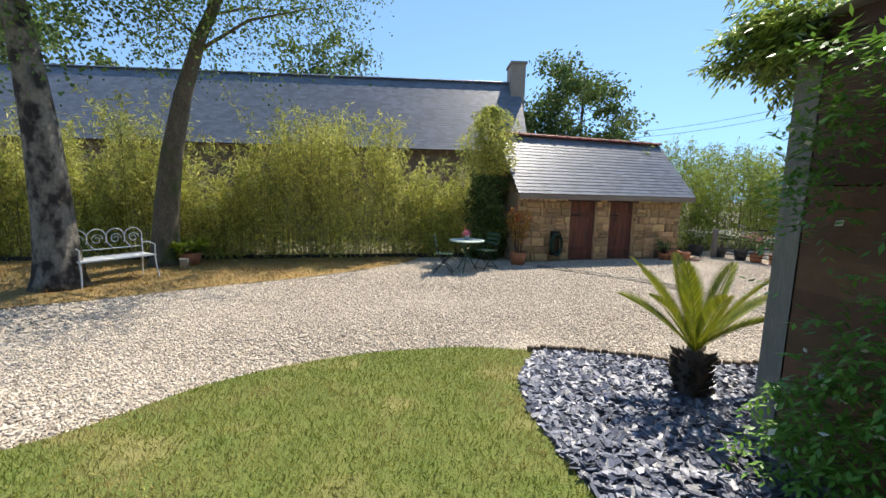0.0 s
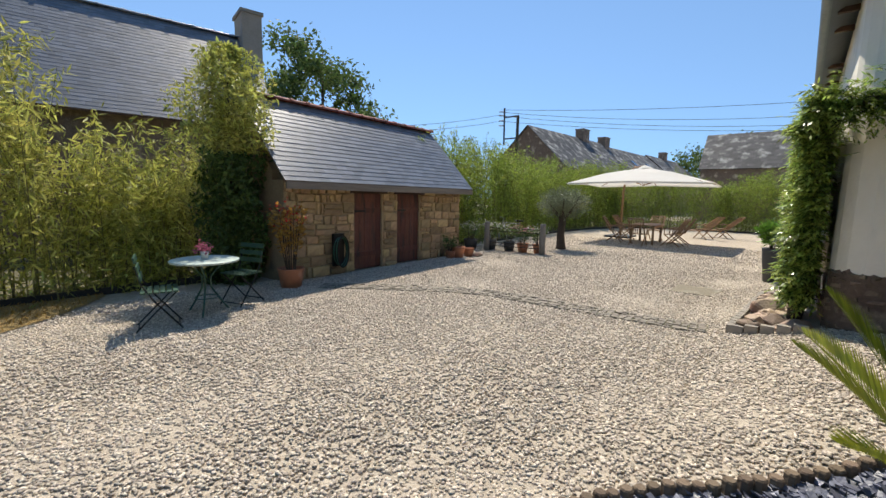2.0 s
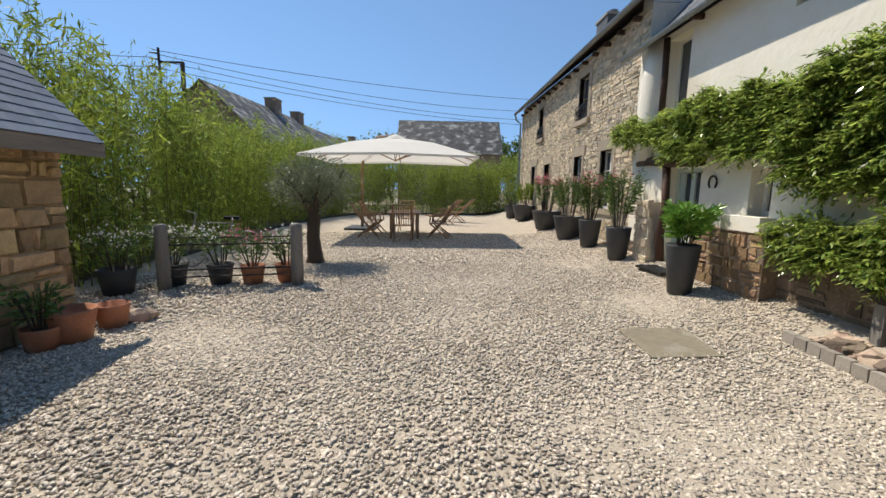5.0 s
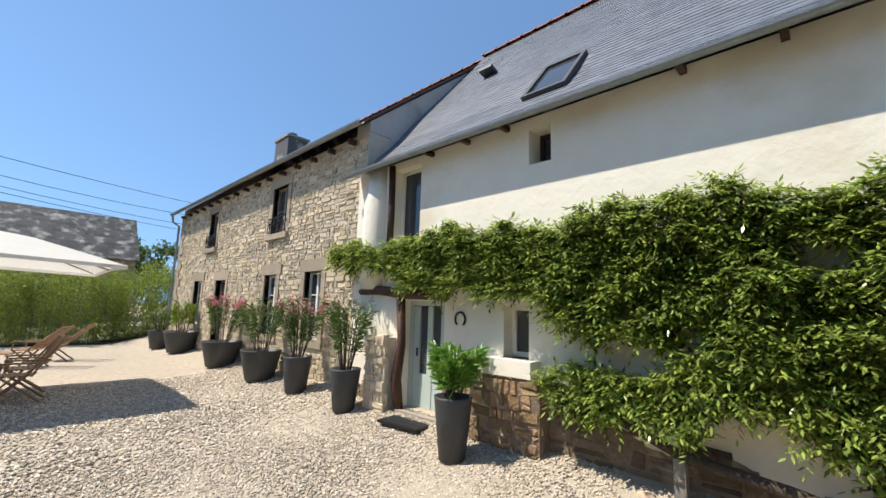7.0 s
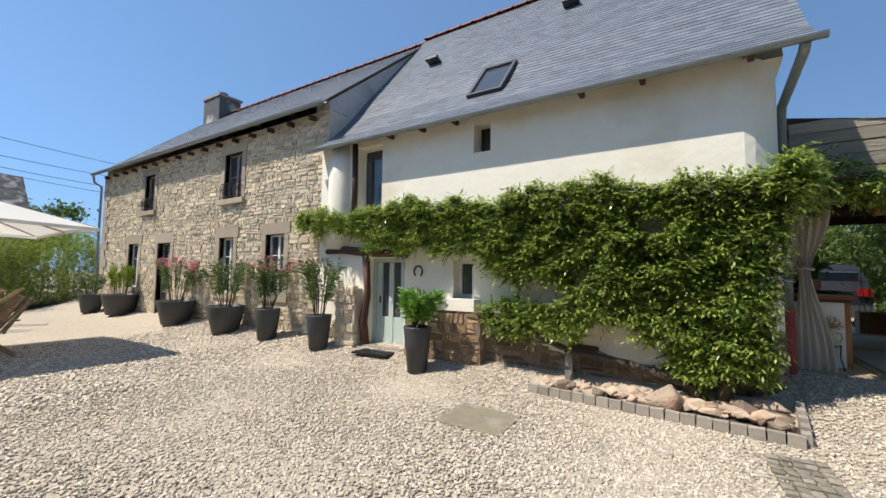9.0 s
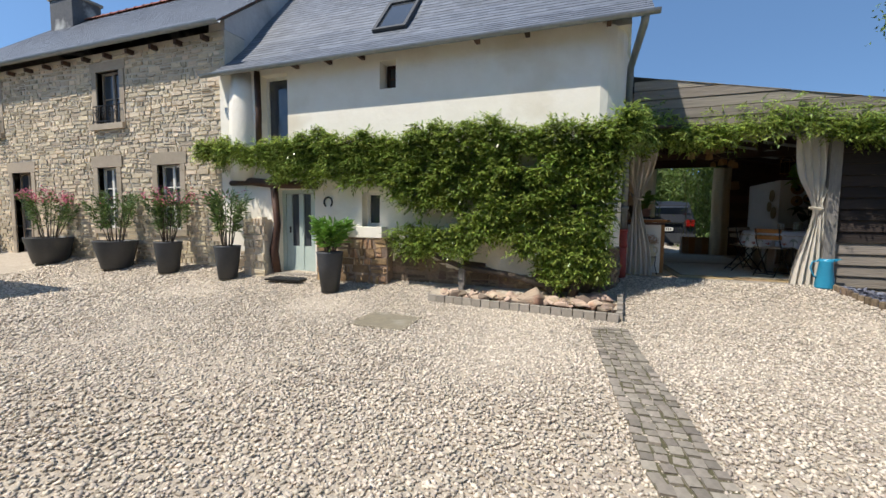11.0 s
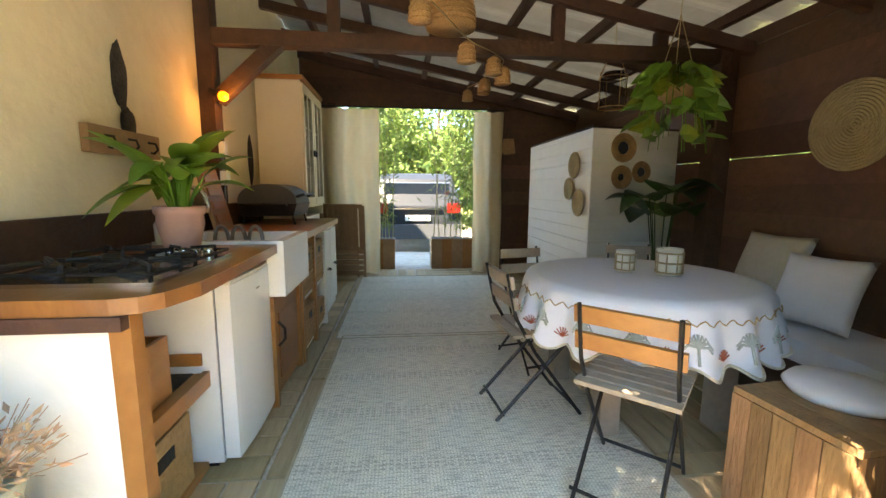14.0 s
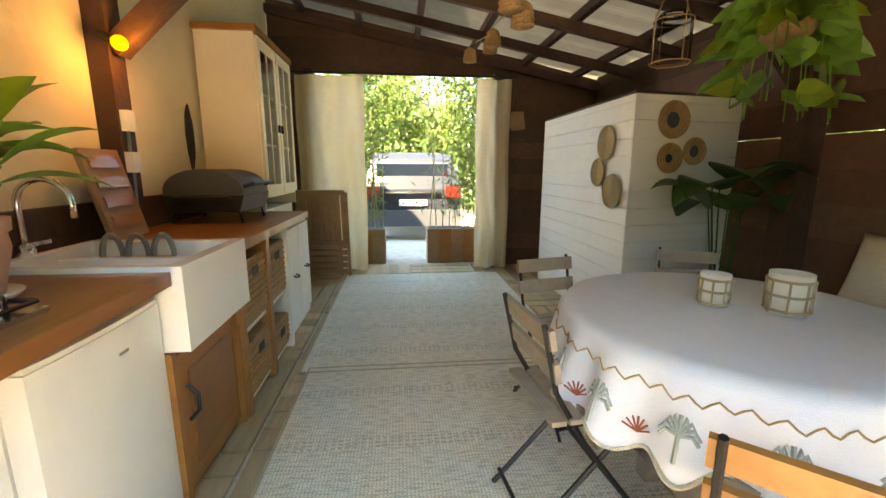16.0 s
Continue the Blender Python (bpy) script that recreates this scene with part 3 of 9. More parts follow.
# ---- stone house ----
STONE_HOLES = [(17.07, 17.85, 3.12, 4.3), (21.75, 22.45, 3.15, 4.3), (15.3, 15.98, 0.75, 2.15), (17.3, 17.95, 0.75, 2.15), (20.55, 21.35, -0.1, 2.12), (22.65, 23.4, 0.75, 2.15)]
wall_s = wall_holes("wall_stone", 13.98, 25.7, -0.4, 4.72, 2.25, 2.75, STONE_HOLES, MORTAR, "squared rubble granite wall with pale lime joints")
for gx0, gx1, nm in ((13.98, 14.4, "wall_gable_west"), (25.25, 25.7, "wall_gable_east")):
    bm = bmesh.new()
    prism(bm, [(2.25, -0.4), (2.25, 4.73), (2.74, 4.73), (2.74, 4.92), (-0.7, 7.77), (-4.2, 4.82), (-4.2, -0.4)], "x", gx0, gx1)
    tagged(part(nm, bm, GABLE_R if "west" in nm else MORTAR), "grey rendered gable of the stone house", "wall", "", "structure")

# ---- slates ----
def slates(profile, a, b, expo, width, rng, origin=Vector((0, 0, 0)), along=Vector((1, 0, 0)), back=Vector((0, -1, 0)), lift=0.002, skip=(), thick=0.006):
    """Corners of overlapping slates on a roof. profile: (run, z) points from eave to ridge; a, b: from where to where along the eave."""
    pts = [Vector((r, z)) for r, z in profile]
    seg = [(pts[i + 1] - pts[i]).length for i in range(len(pts) - 1)]
    total = sum(seg)

    def at(s):
        for i, L in enumerate(seg):
            if s <= L or i == len(seg) - 1:
                return pts[i] + (pts[i + 1] - pts[i]) * (s / L)
            s -= L
    rows = int(total / expo)
    out = []
    for r in range(rows + 1):
        s0, s1 = r * expo - 0.01, min(total, r * expo + expo * 1.25)
        p0, p1 = at(max(0, s0)), at(s1)
        d = (p1 - p0).normalized()
        nrm = Vector((-d.y, d.x))
        x = a - (width / 2 if r % 2 else 0)
        while x < b:
            w = width
            u, v = max(a, x) + 0.0006, min(b, x + w) - 0.0006
            x += w
            if v - u < 0.03 or any(u < s[1] and v > s[0] and s0 + expo > s[2] and s0 < s[3] for s in skip):
                continue
            k = rng.uniform(-0.0006, 0.0012)
            e = rng.uniform(-0.004, 0.004)
            q = []
            for px in (u, v):
                for p, top in ((p0, lift + thick + k), (p1, lift * 0.3)):
                    for th in (-thick - 0.0004, 0.0):
                        pp = p + nrm * (top + th) + (d * e if p is p0 else Vector((0, 0)))
                        w3 = origin + along * px + back * pp.x
                        q.append((w3.x, w3.y, origin.z + pp.y))
            out.append(q)
    return np.array(out)


def roof_bed(name, profile, a, b, mat, label, origin=Vector((0, 0, 0)), along=Vector((1, 0, 0)), back=Vector((0, -1, 0)), thick=0.045):
    """The solid slope under the slates."""
    bm = bmesh.new()
    top, low = [], []
    for x in (a, b):
        top.append([bm.verts.new(origin + along * x + back * r + Vector((0, 0, z))) for r, z in profile])
        low.append([bm.verts.new(origin + along * x + back * r + Vector((0, 0, z - thick))) for r, z in profile])
    n = len(profile)
    for i in range(n - 1):
        bm.faces.new((top[0][i], top[1][i], top[1][i + 1], top[0][i + 1]))
        bm.faces.new((low[0][i], low[0][i + 1], low[1][i + 1], low[1][i]))
        for s in (0, 1):
            bm.faces.new((top[s][i], top[s][i + 1], low[s][i + 1], low[s][i]))
    for i in (0, n - 1):
        bm.faces.new((top[0][i], top[1][i], low[1][i], low[0][i]))
    return tagged(part(name, bm, mat), label, "roof", "", "structure")


def ridge_tiles(parent, p0, p1, n, r=0.1, mat=None):
    p0, p1 = Vector(p0), Vector(p1)
    d = (p1 - p0) / n
    bm = bmesh.new()
    L = d.length
    for s, e, rr in ((0, 0.86 * L, r), (0.86 * L, L, r * 1.18)):
        ring = [[bm.verts.new((x, rr * math.cos(t), rr * 0.75 * math.sin(t))) for t in (math.pi * k / 6 for k in range(7))] for x in (s, e)]
        for k in range(6):
            bm.faces.new((ring[0][k], ring[0][k + 1], ring[1][k + 1], ring[1][k]))
        bm.faces.new(ring[0])
        bm.faces.new(list(reversed(ring[1])))
    ob = part("ridge_tile", bm, mat or RIDGE, parent)
    me = ob.data
    rot = d.to_track_quat("X", "Z").to_matrix().to_4x4()
    for i in range(n):
        o = ob if i == 0 else put("ridge_tile", me, parent)
        o.matrix_basis = Matrix.Translation(p0 + d * i) @ rot


rr = np.random.default_rng(11)
WP = [(0.0, 3.72), (0.5, 4.10), (0.98, 4.60), (1.5, 5.25), (3.87, 7.95)]
WY = 3.17
SKYL = (10.21, 10.79, 0.98, 1.98)
roof_w = roof_bed("roof_white_house", WP, 6.38, 14.0, SLATE, "steep slate roof with a flared foot over the cob wall", Vector((0, WY, 0)))
put("slating", many_boxes("slating", slates(WP, 6.36, 13.98, 0.11, 0.19, rr, Vector((0, WY, 0)), skip=[SKYL]), SLATE), roof_w)["kind"] = "stuff"
bmb = bmesh.new()
prism(bmb, [(-0.7, 7.95), (-4.9, 3.6), (-4.9, 3.5), (-0.7, 7.8)], "x", 6.38, 14.0)
tagged(part("roof_white_back", bmb, SLATE_OLD), "rear slope of the slate roof", "roof", "", "structure")
ridge_tiles(roof_w, (6.38, -0.7, 7.95), (14.0, -0.7, 7.95), 20)
SP = [(0.0, 4.74), (3.75, 7.85)]
roof_s = roof_bed("roof_stone_house", SP, 13.93, 25.85, BOARD_D, "grey slate roof of the stone house", Vector((0, 3.05, 0)))
put("slating", many_boxes("slating", slates(SP, 13.92, 25.87, 0.12, 0.2, rr, Vector((0, 3.05, 0))), SLATE), roof_s)["kind"] = "stuff"
bmb = bmesh.new()
prism(bmb, [(-0.7, 7.85), (-4.7, 4.5), (-4.7, 4.4), (-0.7, 7.7)], "x", 13.75, 25.85)
tagged(part("roof_stone_back", bmb, SLATE_OLD), "rear slope of the stone house", "roof", "", "structure")
ridge_tiles(roof_s, (13.93, -0.7, 7.85), (25.85, -0.7, 7.85), 30)

# gutters and barge boards
def gutter(name, p0, p1, r=0.07):
    p0, p1 = Vector(p0), Vector(p1)
    bm = bmesh.new()
    d = (p1 - p0).normalized()
    side = d.cross(Vector((0, 0, 1)))
    rings = []
    for p in (p0, p1):
        rings.append([bm.verts.new(p + side * rad * math.cos(t) - Vector((0, 0, rad * math.sin(t)))) for rad, ts in ((r, range(0, 9)), (r - 0.008, range(8, -1, -1))) for t in (math.pi * k / 8 for k in ts)])
    n = len(rings[0])
    for k in range(n):
        bm.faces.new((rings[0][k], rings[0][(k + 1) % n], rings[1][(k + 1) % n], rings[1][k]))
    return tagged(part(name, bm, ZINC), "grey zinc half-round gutter under the slates", "gutter", "", "structure")


gutter("gutter_white", (6.3, 3.21, 3.71), (14.1, 3.21, 3.71), 0.055)
gutter("gutter_stone", (13.75, 3.1, 4.74), (25.95, 3.1, 4.74))
bm = bmesh.new()
tube(bm, [(25.85, 3.1, 4.68), (25.9, 3.05, 4.45), (25.85, 2.84, 4.3), (25.85, 2.84, 0.0)], 0.04)
tagged(part("downpipe_east", bm, ZINC), "grey zinc downpipe at the end of the stone house", "downpipe", "", "structure")
# rafter feet below the stone eave
for i in range(16):
    o = part("rafter_end", bx(-0.04, 0.04, 0, 0.16, -0.04, 0.05), TIMBER_D, wall_s) if i == 0 else put("rafter_end", o.data, wall_s)
    o.matrix_basis = pose(14.4 + i * 0.73, 2.76, 4.58)
for i, x in enumerate((6.9, 8.0, 8.75, 10.75, 11.4, 12.1)):
    o = part("rafter_end", bx(-0.03, 0.03, 0, 0.2, -0.035, 0.03), TIMBER_D, wall_w) if i == 0 else put("rafter_end", o.data, wall_w)
    o.matrix_basis = pose(x, 2.905, 3.74)

# ---- shed ----
SHED_A = 3.8
shed = thing("stone_shed", 4.45, 10.15, -0.27, SHED_A, "small golden stone shed with slate roof and two faded red doors", "shed")
SL, SDEP, SEAVE, SRIDGE = 5.45, 2.65, 1.86, 3.5
SD = [(1.62, 2.42, 0.0, 1.66), (2.92, 3.72, 0.0, 1.66)]
def shed_box(name, mat, x0, x1, y0, y1, z0, z1, label=""):
    return part(name, bx(x0, x1, y0, y1, z0, z1), mat, shed, label)
segs = [(0, 1.62), (2.42, 2.92), (3.72, SL)]
for a, b in segs:
    part("front_wall", bx(a, b, 0.03, 0.4, -0.1, SEAVE), MORTAR_S, shed)
for a, b, _, d in SD:
    part("door_head", bx(a, b, 0.03, 0.4, d + 0.002, SEAVE), MORTAR_S, shed)
for x0 in (0.0, SL - 0.4):
    bm = bmesh.new()
    prism(bm, [(0.4, -0.1), (0.4, SEAVE + 0.2), (SDEP / 2, SRIDGE - 0.15), (SDEP, SEAVE), (SDEP, -0.1)], "x", x0 + 0.002, x0 + 0.398)
    part("end_wall", bm, MORTAR_S, shed)
shed_box("back_wall", MORTAR_S, 0, SL, SDEP - 0.35, SDEP - 0.02, -0.1, SEAVE)
ro = np.random.default_rng(5)
st = rubble(lambda x, z: True, 0, SL, 0.0, SEAVE - 0.02, 0.0, STONE, ro, 0.19, 0.33, 0.012, joint=0.004, split=0.3, rough=1.7, skip=[(a - 0.02, b + 0.02, c, d + 0.14) for a, b, c, d in SD])
st[:, :, 1] *= -1
shed_me = [many_boxes("stone", [st[i] - st[i].mean(0)], STONE_S) for i in range(len(st))]
for me, q in zip(shed_me[:290], st[:290]):
    o = put("stone", me, shed)
    o.location = q.mean(0)
for a, b, c, d in SD:
    part("lintel", bx(a - 0.12, b + 0.12, -0.035, 0.2, d, d + 0.12), TIMBER_D, shed)
SRP = [(0.0, SEAVE - 0.02), (SDEP / 2 + 0.25, SRIDGE)]
def shed_roof():
    o = roof_bed("roof", SRP, -0.12, SL + 0.22, BOARD_D, "", Vector((0, -0.25, 0)), back=Vector((0, 1, 0)))
    o.parent = shed
    for k in ("kind", "category"):
        del o[k]
    o2 = roof_bed("rear_roof", SRP, -0.12, SL + 0.22, SLATE_OLD, "", Vector((0, SDEP + 0.25, 0)), back=Vector((0, -1, 0)))
    o2.parent = shed
    for k in ("kind", "category"):
        del o2[k]
    sl = slates(SRP, -0.14, SL + 0.24, 0.125, 0.24, rr, Vector((0, -0.25, 0)), back=Vector((0, 1, 0)), thick=0.009)
    for i, q in enumerate(sl[:300]):
        c = q.mean(0)
        put("slate", many_boxes("slate", [q - c], SLATE_O), o).location = c
    put("slating", many_boxes("slating", sl[300:], SLATE), o)["kind"] = "stuff"
    ridge_tiles(shed, (-0.15, SDEP / 2, SRIDGE + 0.01), (SL + 0.25, SDEP / 2, SRIDGE + 0.01), 15, 0.11)
shed_roof()
part("fascia", bx(-0.12, SL + 0.22, -0.27, -0.235, SEAVE - 0.16, SEAVE - 0.03), BOARD_G, shed, "weathered eaves board")
for a, b, c, d in SD:
    dr = part("door", bx(a, b, 0.10, 0.14, 0.02, d), DOOR_RED, shed, "ledged plank door in faded red paint")
    nb = 5
    for i in range(nb):
        w = (b - a) / nb
        part("plank", bx(a + i * w + 0.004, a + (i + 1) * w - 0.004, 0.07, 0.10, 0.03, d - 0.01), DOOR_RED, dr)
    for zz in (0.3, d - 0.42):
        part("ledge", bx(a + 0.02, b - 0.02, 0.045, 0.07, zz, zz + 0.1), DOOR_RED, dr)
    part("strap_hinge", bx(a + 0.0, a + 0.3, 0.035, 0.046, d - 0.4, d - 0.36), IRON, dr)

# ---- barn behind the bamboo ----
barn = thing("long_barn", 7.0, 15.6, -0.3, 169.5, "long stone barn with a blue-grey slate roof and a chimney", "barn")
BL = 34.0
part("wall", bx(0, BL, -5.0, 0.0, -0.2, 3.5), STONE_D, barn)
BP = [(0.0, 3.5), (2.45, 6.65)]
ob = roof_bed("roof", BP, -0.1, BL, BOARD_D, "", Vector((0, 0.35, 0)), back=Vector((0, -1, 0)))
ob.parent = barn
sl = slates(BP, -0.1, BL, 0.13, 0.25, rr, Vector((0, 0.35, 0)), thick=0.0035)
put("slating", many_boxes("slating", sl, SLATE), ob)["kind"] = "stuff"
bm = bmesh.new()
prism(bm, [(-2.1, 6.65), (-5.3, 3.5), (-5.3, 3.4), (-2.1, 6.5)], "x", -0.1, BL)
part("rear_roof", bm, SLATE_OLD, barn)
bm = bmesh.new()
prism(bm, [(0, 3.5), (-2.1, 6.4), (-4.9, 3.5)], "x", 0.02, 0.4)
part("gable", bm, STONE_D, barn)
ridge_tiles(barn, (0, -2.1, 6.66), (BL, -2.1, 6.66), 60, 0.09, SLATE_O)
ch = part("chimney", bx(-0.25, 0.35, -2.6, -1.6, 5.2, 7.35), CONCRETE, barn, "grey rendered chimney")
part("cap", bx(-0.3, 0.4, -2.65, -1.55, 7.35, 7.45), CONCRETE, ch)

# ---- lean-to summer kitchen ----
FL = 0.165
FRONT, BACK, WEST, EAST = 1.9, -3.45, 2.6, 6.5
def roof_z(x):
    return 2.42 + (x - WEST) * 0.19
bm = bmesh.new()
n = 120
ys = np.linspace(FRONT + 0.15, BACK - 0.3, n)
rows_ = []
for x in (WEST - 0.12, EAST - 0.004):
    rows_.append([bm.verts.new((x, y, roof_z(x) + 0.1 + 0.018 * math.sin(i * 2 * math.pi / 6))) for i, y in enumerate(ys)])
for i in range(n - 1):
    bm.faces.new((rows_[0][i], rows_[0][i + 1], rows_[1][i + 1], rows_[1][i]))
tagged(part("roof_lean_to", bm, TIN), "corrugated pale sheet roof of the lean-to", "roof", "", "structure")
def slope_beam(name, x0, x1, y, w, h, drop, mat, label):
    bm = bmesh.new()
    prism(bm, [(x0, roof_z(x0) - drop - h), (x1, roof_z(x1) - drop - h), (x1, roof_z(x1) - drop), (x0, roof_z(x0) - drop)], "y", y - w / 2, y + w / 2)
    return tagged(part(name, bm, mat), label, "beam", "", "structure")
for i, y in enumerate(np.linspace(FRONT - 0.05, BACK + 0.05, 8)):
    slope_beam("rafter_%d" % i, WEST - 0.08, EAST - 0.01, y, 0.06, 0.09, 0.0, TIMBER_D, "dark rafter under the sheet roof")
for i, x in enumerate(np.linspace(WEST + 0.3, EAST - 0.4, 6)):
    tagged(part("purlin_%d" % i, bx(x - 0.03, x + 0.03, BACK - 0.25, FRONT + 0.08, roof_z(x) + 0.005, roof_z(x) + 0.075), TIMBER_D), "dark purlin carrying the sheet roof", "beam", "", "structure")
TIE = -0.58
tagged(part("tie_beam", bx(WEST + 0.1, EAST - 0.01, TIE - 0.05, TIE + 0.05, 2.31, 2.41), TIMBER_D), "dark brown tie beam across the kitchen", "beam", "", "structure")
for i, x in enumerate((3.2, 4.0, 4.8, 5.6)):
    tagged(part("strut_%d" % i, bx(x - 0.04, x + 0.04, TIE - 0.04, TIE + 0.04, 2.41, roof_z(x) - 0.005), TIMBER_D), "short upright strut on the tie beam", "beam", "", "structure")
tagged(part("wall_post", bx(6.4, 6.498, TIE - 0.06, TIE + 0.06, FL, roof_z(6.4)), TIMBER_D), "dark timber post against the plaster", "post", "", "structure")
bm = bmesh.new()
box(bm, -0.045, 0.045, -0.045, 0.045, 0, 0.62, pose(6.4, TIE, 1.95, 0, -47, 0))
tagged(part("brace_wall", bm, TIMBER_D), "diagonal brace from post to tie beam", "beam", "", "structure")
tagged(part("corner_post", bx(WEST, WEST + 0.14, TIE - 0.07, TIE + 0.07, FL, roof_z(WEST)), TIMBER_D), "dark timber post against the boards", "post", "", "structure")
bm = bmesh.new()
box(bm, -0.045, 0.045, -0.045, 0.045, 0, 0.7, pose(WEST + 0.1, TIE, 1.85, 0, 42, 0))
tagged(part("brace_west", bm, TIMBER_D), "diagonal brace under the tie beam", "beam", "", "structure")


def boards_x(name, x0, x1, y, z0, z1, h, mat, label, t=0.03, facing=1):
    """Lapped horizontal boards along x; each board a piece."""
    base = thing(name, 0, 0, 0, 0, label, "wall", "", "structure")
    z = z0
    while z < z1 - 0.02:
        zz = min(z1, z + h)
        bm = bmesh.new()
        prism(bm, [(y, z), (y + facing * (t + 0.012), z), (y + facing * t * 0.5, zz - 0.004), (y, zz - 0.004)], "x", x0, x1)
        # weathered boards above 0.7 m take the darker black-brown colour
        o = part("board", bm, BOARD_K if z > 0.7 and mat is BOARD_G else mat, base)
        z = zz
    return base


def boards_y(name, y0, y1, x, z0, z1, h, mat, label, t=0.03, gap=0.004):
    base = thing(name, 0, 0, 0, 0, label, "wall", "", "structure")
    z = z0
    while z < z1 - 0.02:
        zz = min(z1, z + h)
        part("board", bx(x - t, x, y0, y1, z, zz - (0.007 if abs(z - 1.4) < 0.05 or abs(z - 2.2) < 0.05 else gap)), mat, base)
        z = zz
    return base


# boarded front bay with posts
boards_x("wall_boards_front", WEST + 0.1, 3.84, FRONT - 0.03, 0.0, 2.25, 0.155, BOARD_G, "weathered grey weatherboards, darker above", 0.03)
for i, (x, w) in enumerate(((WEST + 0.04, 0.14), (3.9, 0.13))):
    tagged(part("front_post_%d" % (i + 1), bx(x - w / 2, x + w / 2, FRONT - 0.07, FRONT + 0.08, gz(x, FRONT) - 0.1, 2.36), POST_G, None, "", False, 0.008), "grey weathered timber post of the lean-to", "post", "", "structure")
tagged(part("front_post_3", bx(6.47, 6.565, 1.66, 1.76, 0.02, 2.9), TIMBER_D, None, "", False, 0.008), "dark timber post against the house", "post", "", "structure")
tagged(part("front_beam", bx(WEST - 0.08, 6.56, FRONT - 0.05, FRONT + 0.07, 2.28, 2.42), POST_G), "grey beam over the open front", "beam", "", "structure")
base = thing("wall_boards_fascia", 0, 0, 0, 0, "grey boards closing the slope above the front", "wall", "", "structure")
for i in range(5):
    z0 = 2.44 + i * 0.15
    xs_ = WEST + max(0.0, (z0 + 0.15 - 2.42 - 0.12) / 0.19)
    if xs_ < EAST - 0.1:
        bm = bmesh.new()
        prism(bm, [(max(WEST - 0.2, xs_ - 0.75), z0), (EAST - 0.02, z0), (EAST - 0.02, z0 + 0.138), (xs_, z0 + 0.138)], "y", FRONT + 0.095, FRONT + 0.135 + 0.01 * (i % 2))
        part("board", bm, BOARD_S, base)
boards_y("wall_boards_west", BACK, FRONT - 0.06, WEST, 0.0, 2.5, 0.2, BOARD_D, "dark stained boards with a few slits of daylight", 0.03, 0.0)
OPB = (3.92, 6.0)
base = thing("wall_boards_back", 0, 0, 0, 0, "dark stained boards round the rear opening", "wall", "", "structure")
z = 0.0
while z < 3.15:
    zz = z + 0.19
    if z < 2.4:
        for a, b in ((WEST, OPB[0]), (OPB[1], EAST - 0.01)):
            part("board", bx(a, b, BACK - 0.03, BACK, z, zz - 0.0005), BOARD_D, base)
    else:
        bm = bmesh.new()
        prism(bm, [(WEST + max(0.0, (z - 2.5) / 0.19), z), (EAST - 0.01, z), (EAST - 0.01, zz - 0.0005), (WEST + max(0.001, (zz - 2.5) / 0.19), zz - 0.0005)], "y", BACK - 0.03, BACK)
        part("board", bm, BOARD_D, base)
    z = zz
for i, x in enumerate((OPB[0] - 0.06, OPB[1] + 0.06)):
    tagged(part("rear_post_%d" % (i + 1), bx(x - 0.05, x + 0.05, BACK + 0.002, BACK + 0.09, 0.1, 2.5), TIMBER_D), "dark post beside the rear opening", "post", "", "structure")

# deck floor: each board a piece
deck = thing("floor_deck", 0, 0, 0, 0, "greyed timber deck boards laid in squares", "floor", "", "structure")
rd = random.Random(4)
side = 0.9
dm = {}
for i in range(5):
    for j in range(6):
        x0, y0 = 2.58 + i * 0.79, FRONT - 0.1 - (j + 1) * side + 0.02
        w, l = 0.78, side - 0.01
        flip = (i + j) % 2
        k = 6
        for q in range(k):
            if flip:
                size = (w - 0.008, l / k - 0.014)
                pos = (x0, y0 + q * l / k)
            else:
                size = (w / k - 0.014, l - 0.008)
                pos = (x0 + q * w / k, y0)
            if flip not in dm:
                ob = part("plank", bx(0, size[0], 0, size[1], -0.03, 0.0), DECK, deck)
                dm[flip] = ob.data
            else:
                ob = put("plank", dm[flip], deck)
            ob.location = (pos[0], pos[1], FL + rd.uniform(-0.002, 0.002))
edge = thing("threshold_paving", 0, 0, 0, 0, "row of concrete pavers along the deck edge", "paving", "", "structure")
x = 3.95
while x < 6.3:
    w = rd.uniform(0.18, 0.3)
    part("paver", bx(x, min(x + w, 6.34) - 0.01, FRONT - 0.11, FRONT + 0.1 + rd.uniform(-0.02, 0.02), 0.08, FL - 0.006), CONCRETE, edge, "", False, 0.006)
    x += w

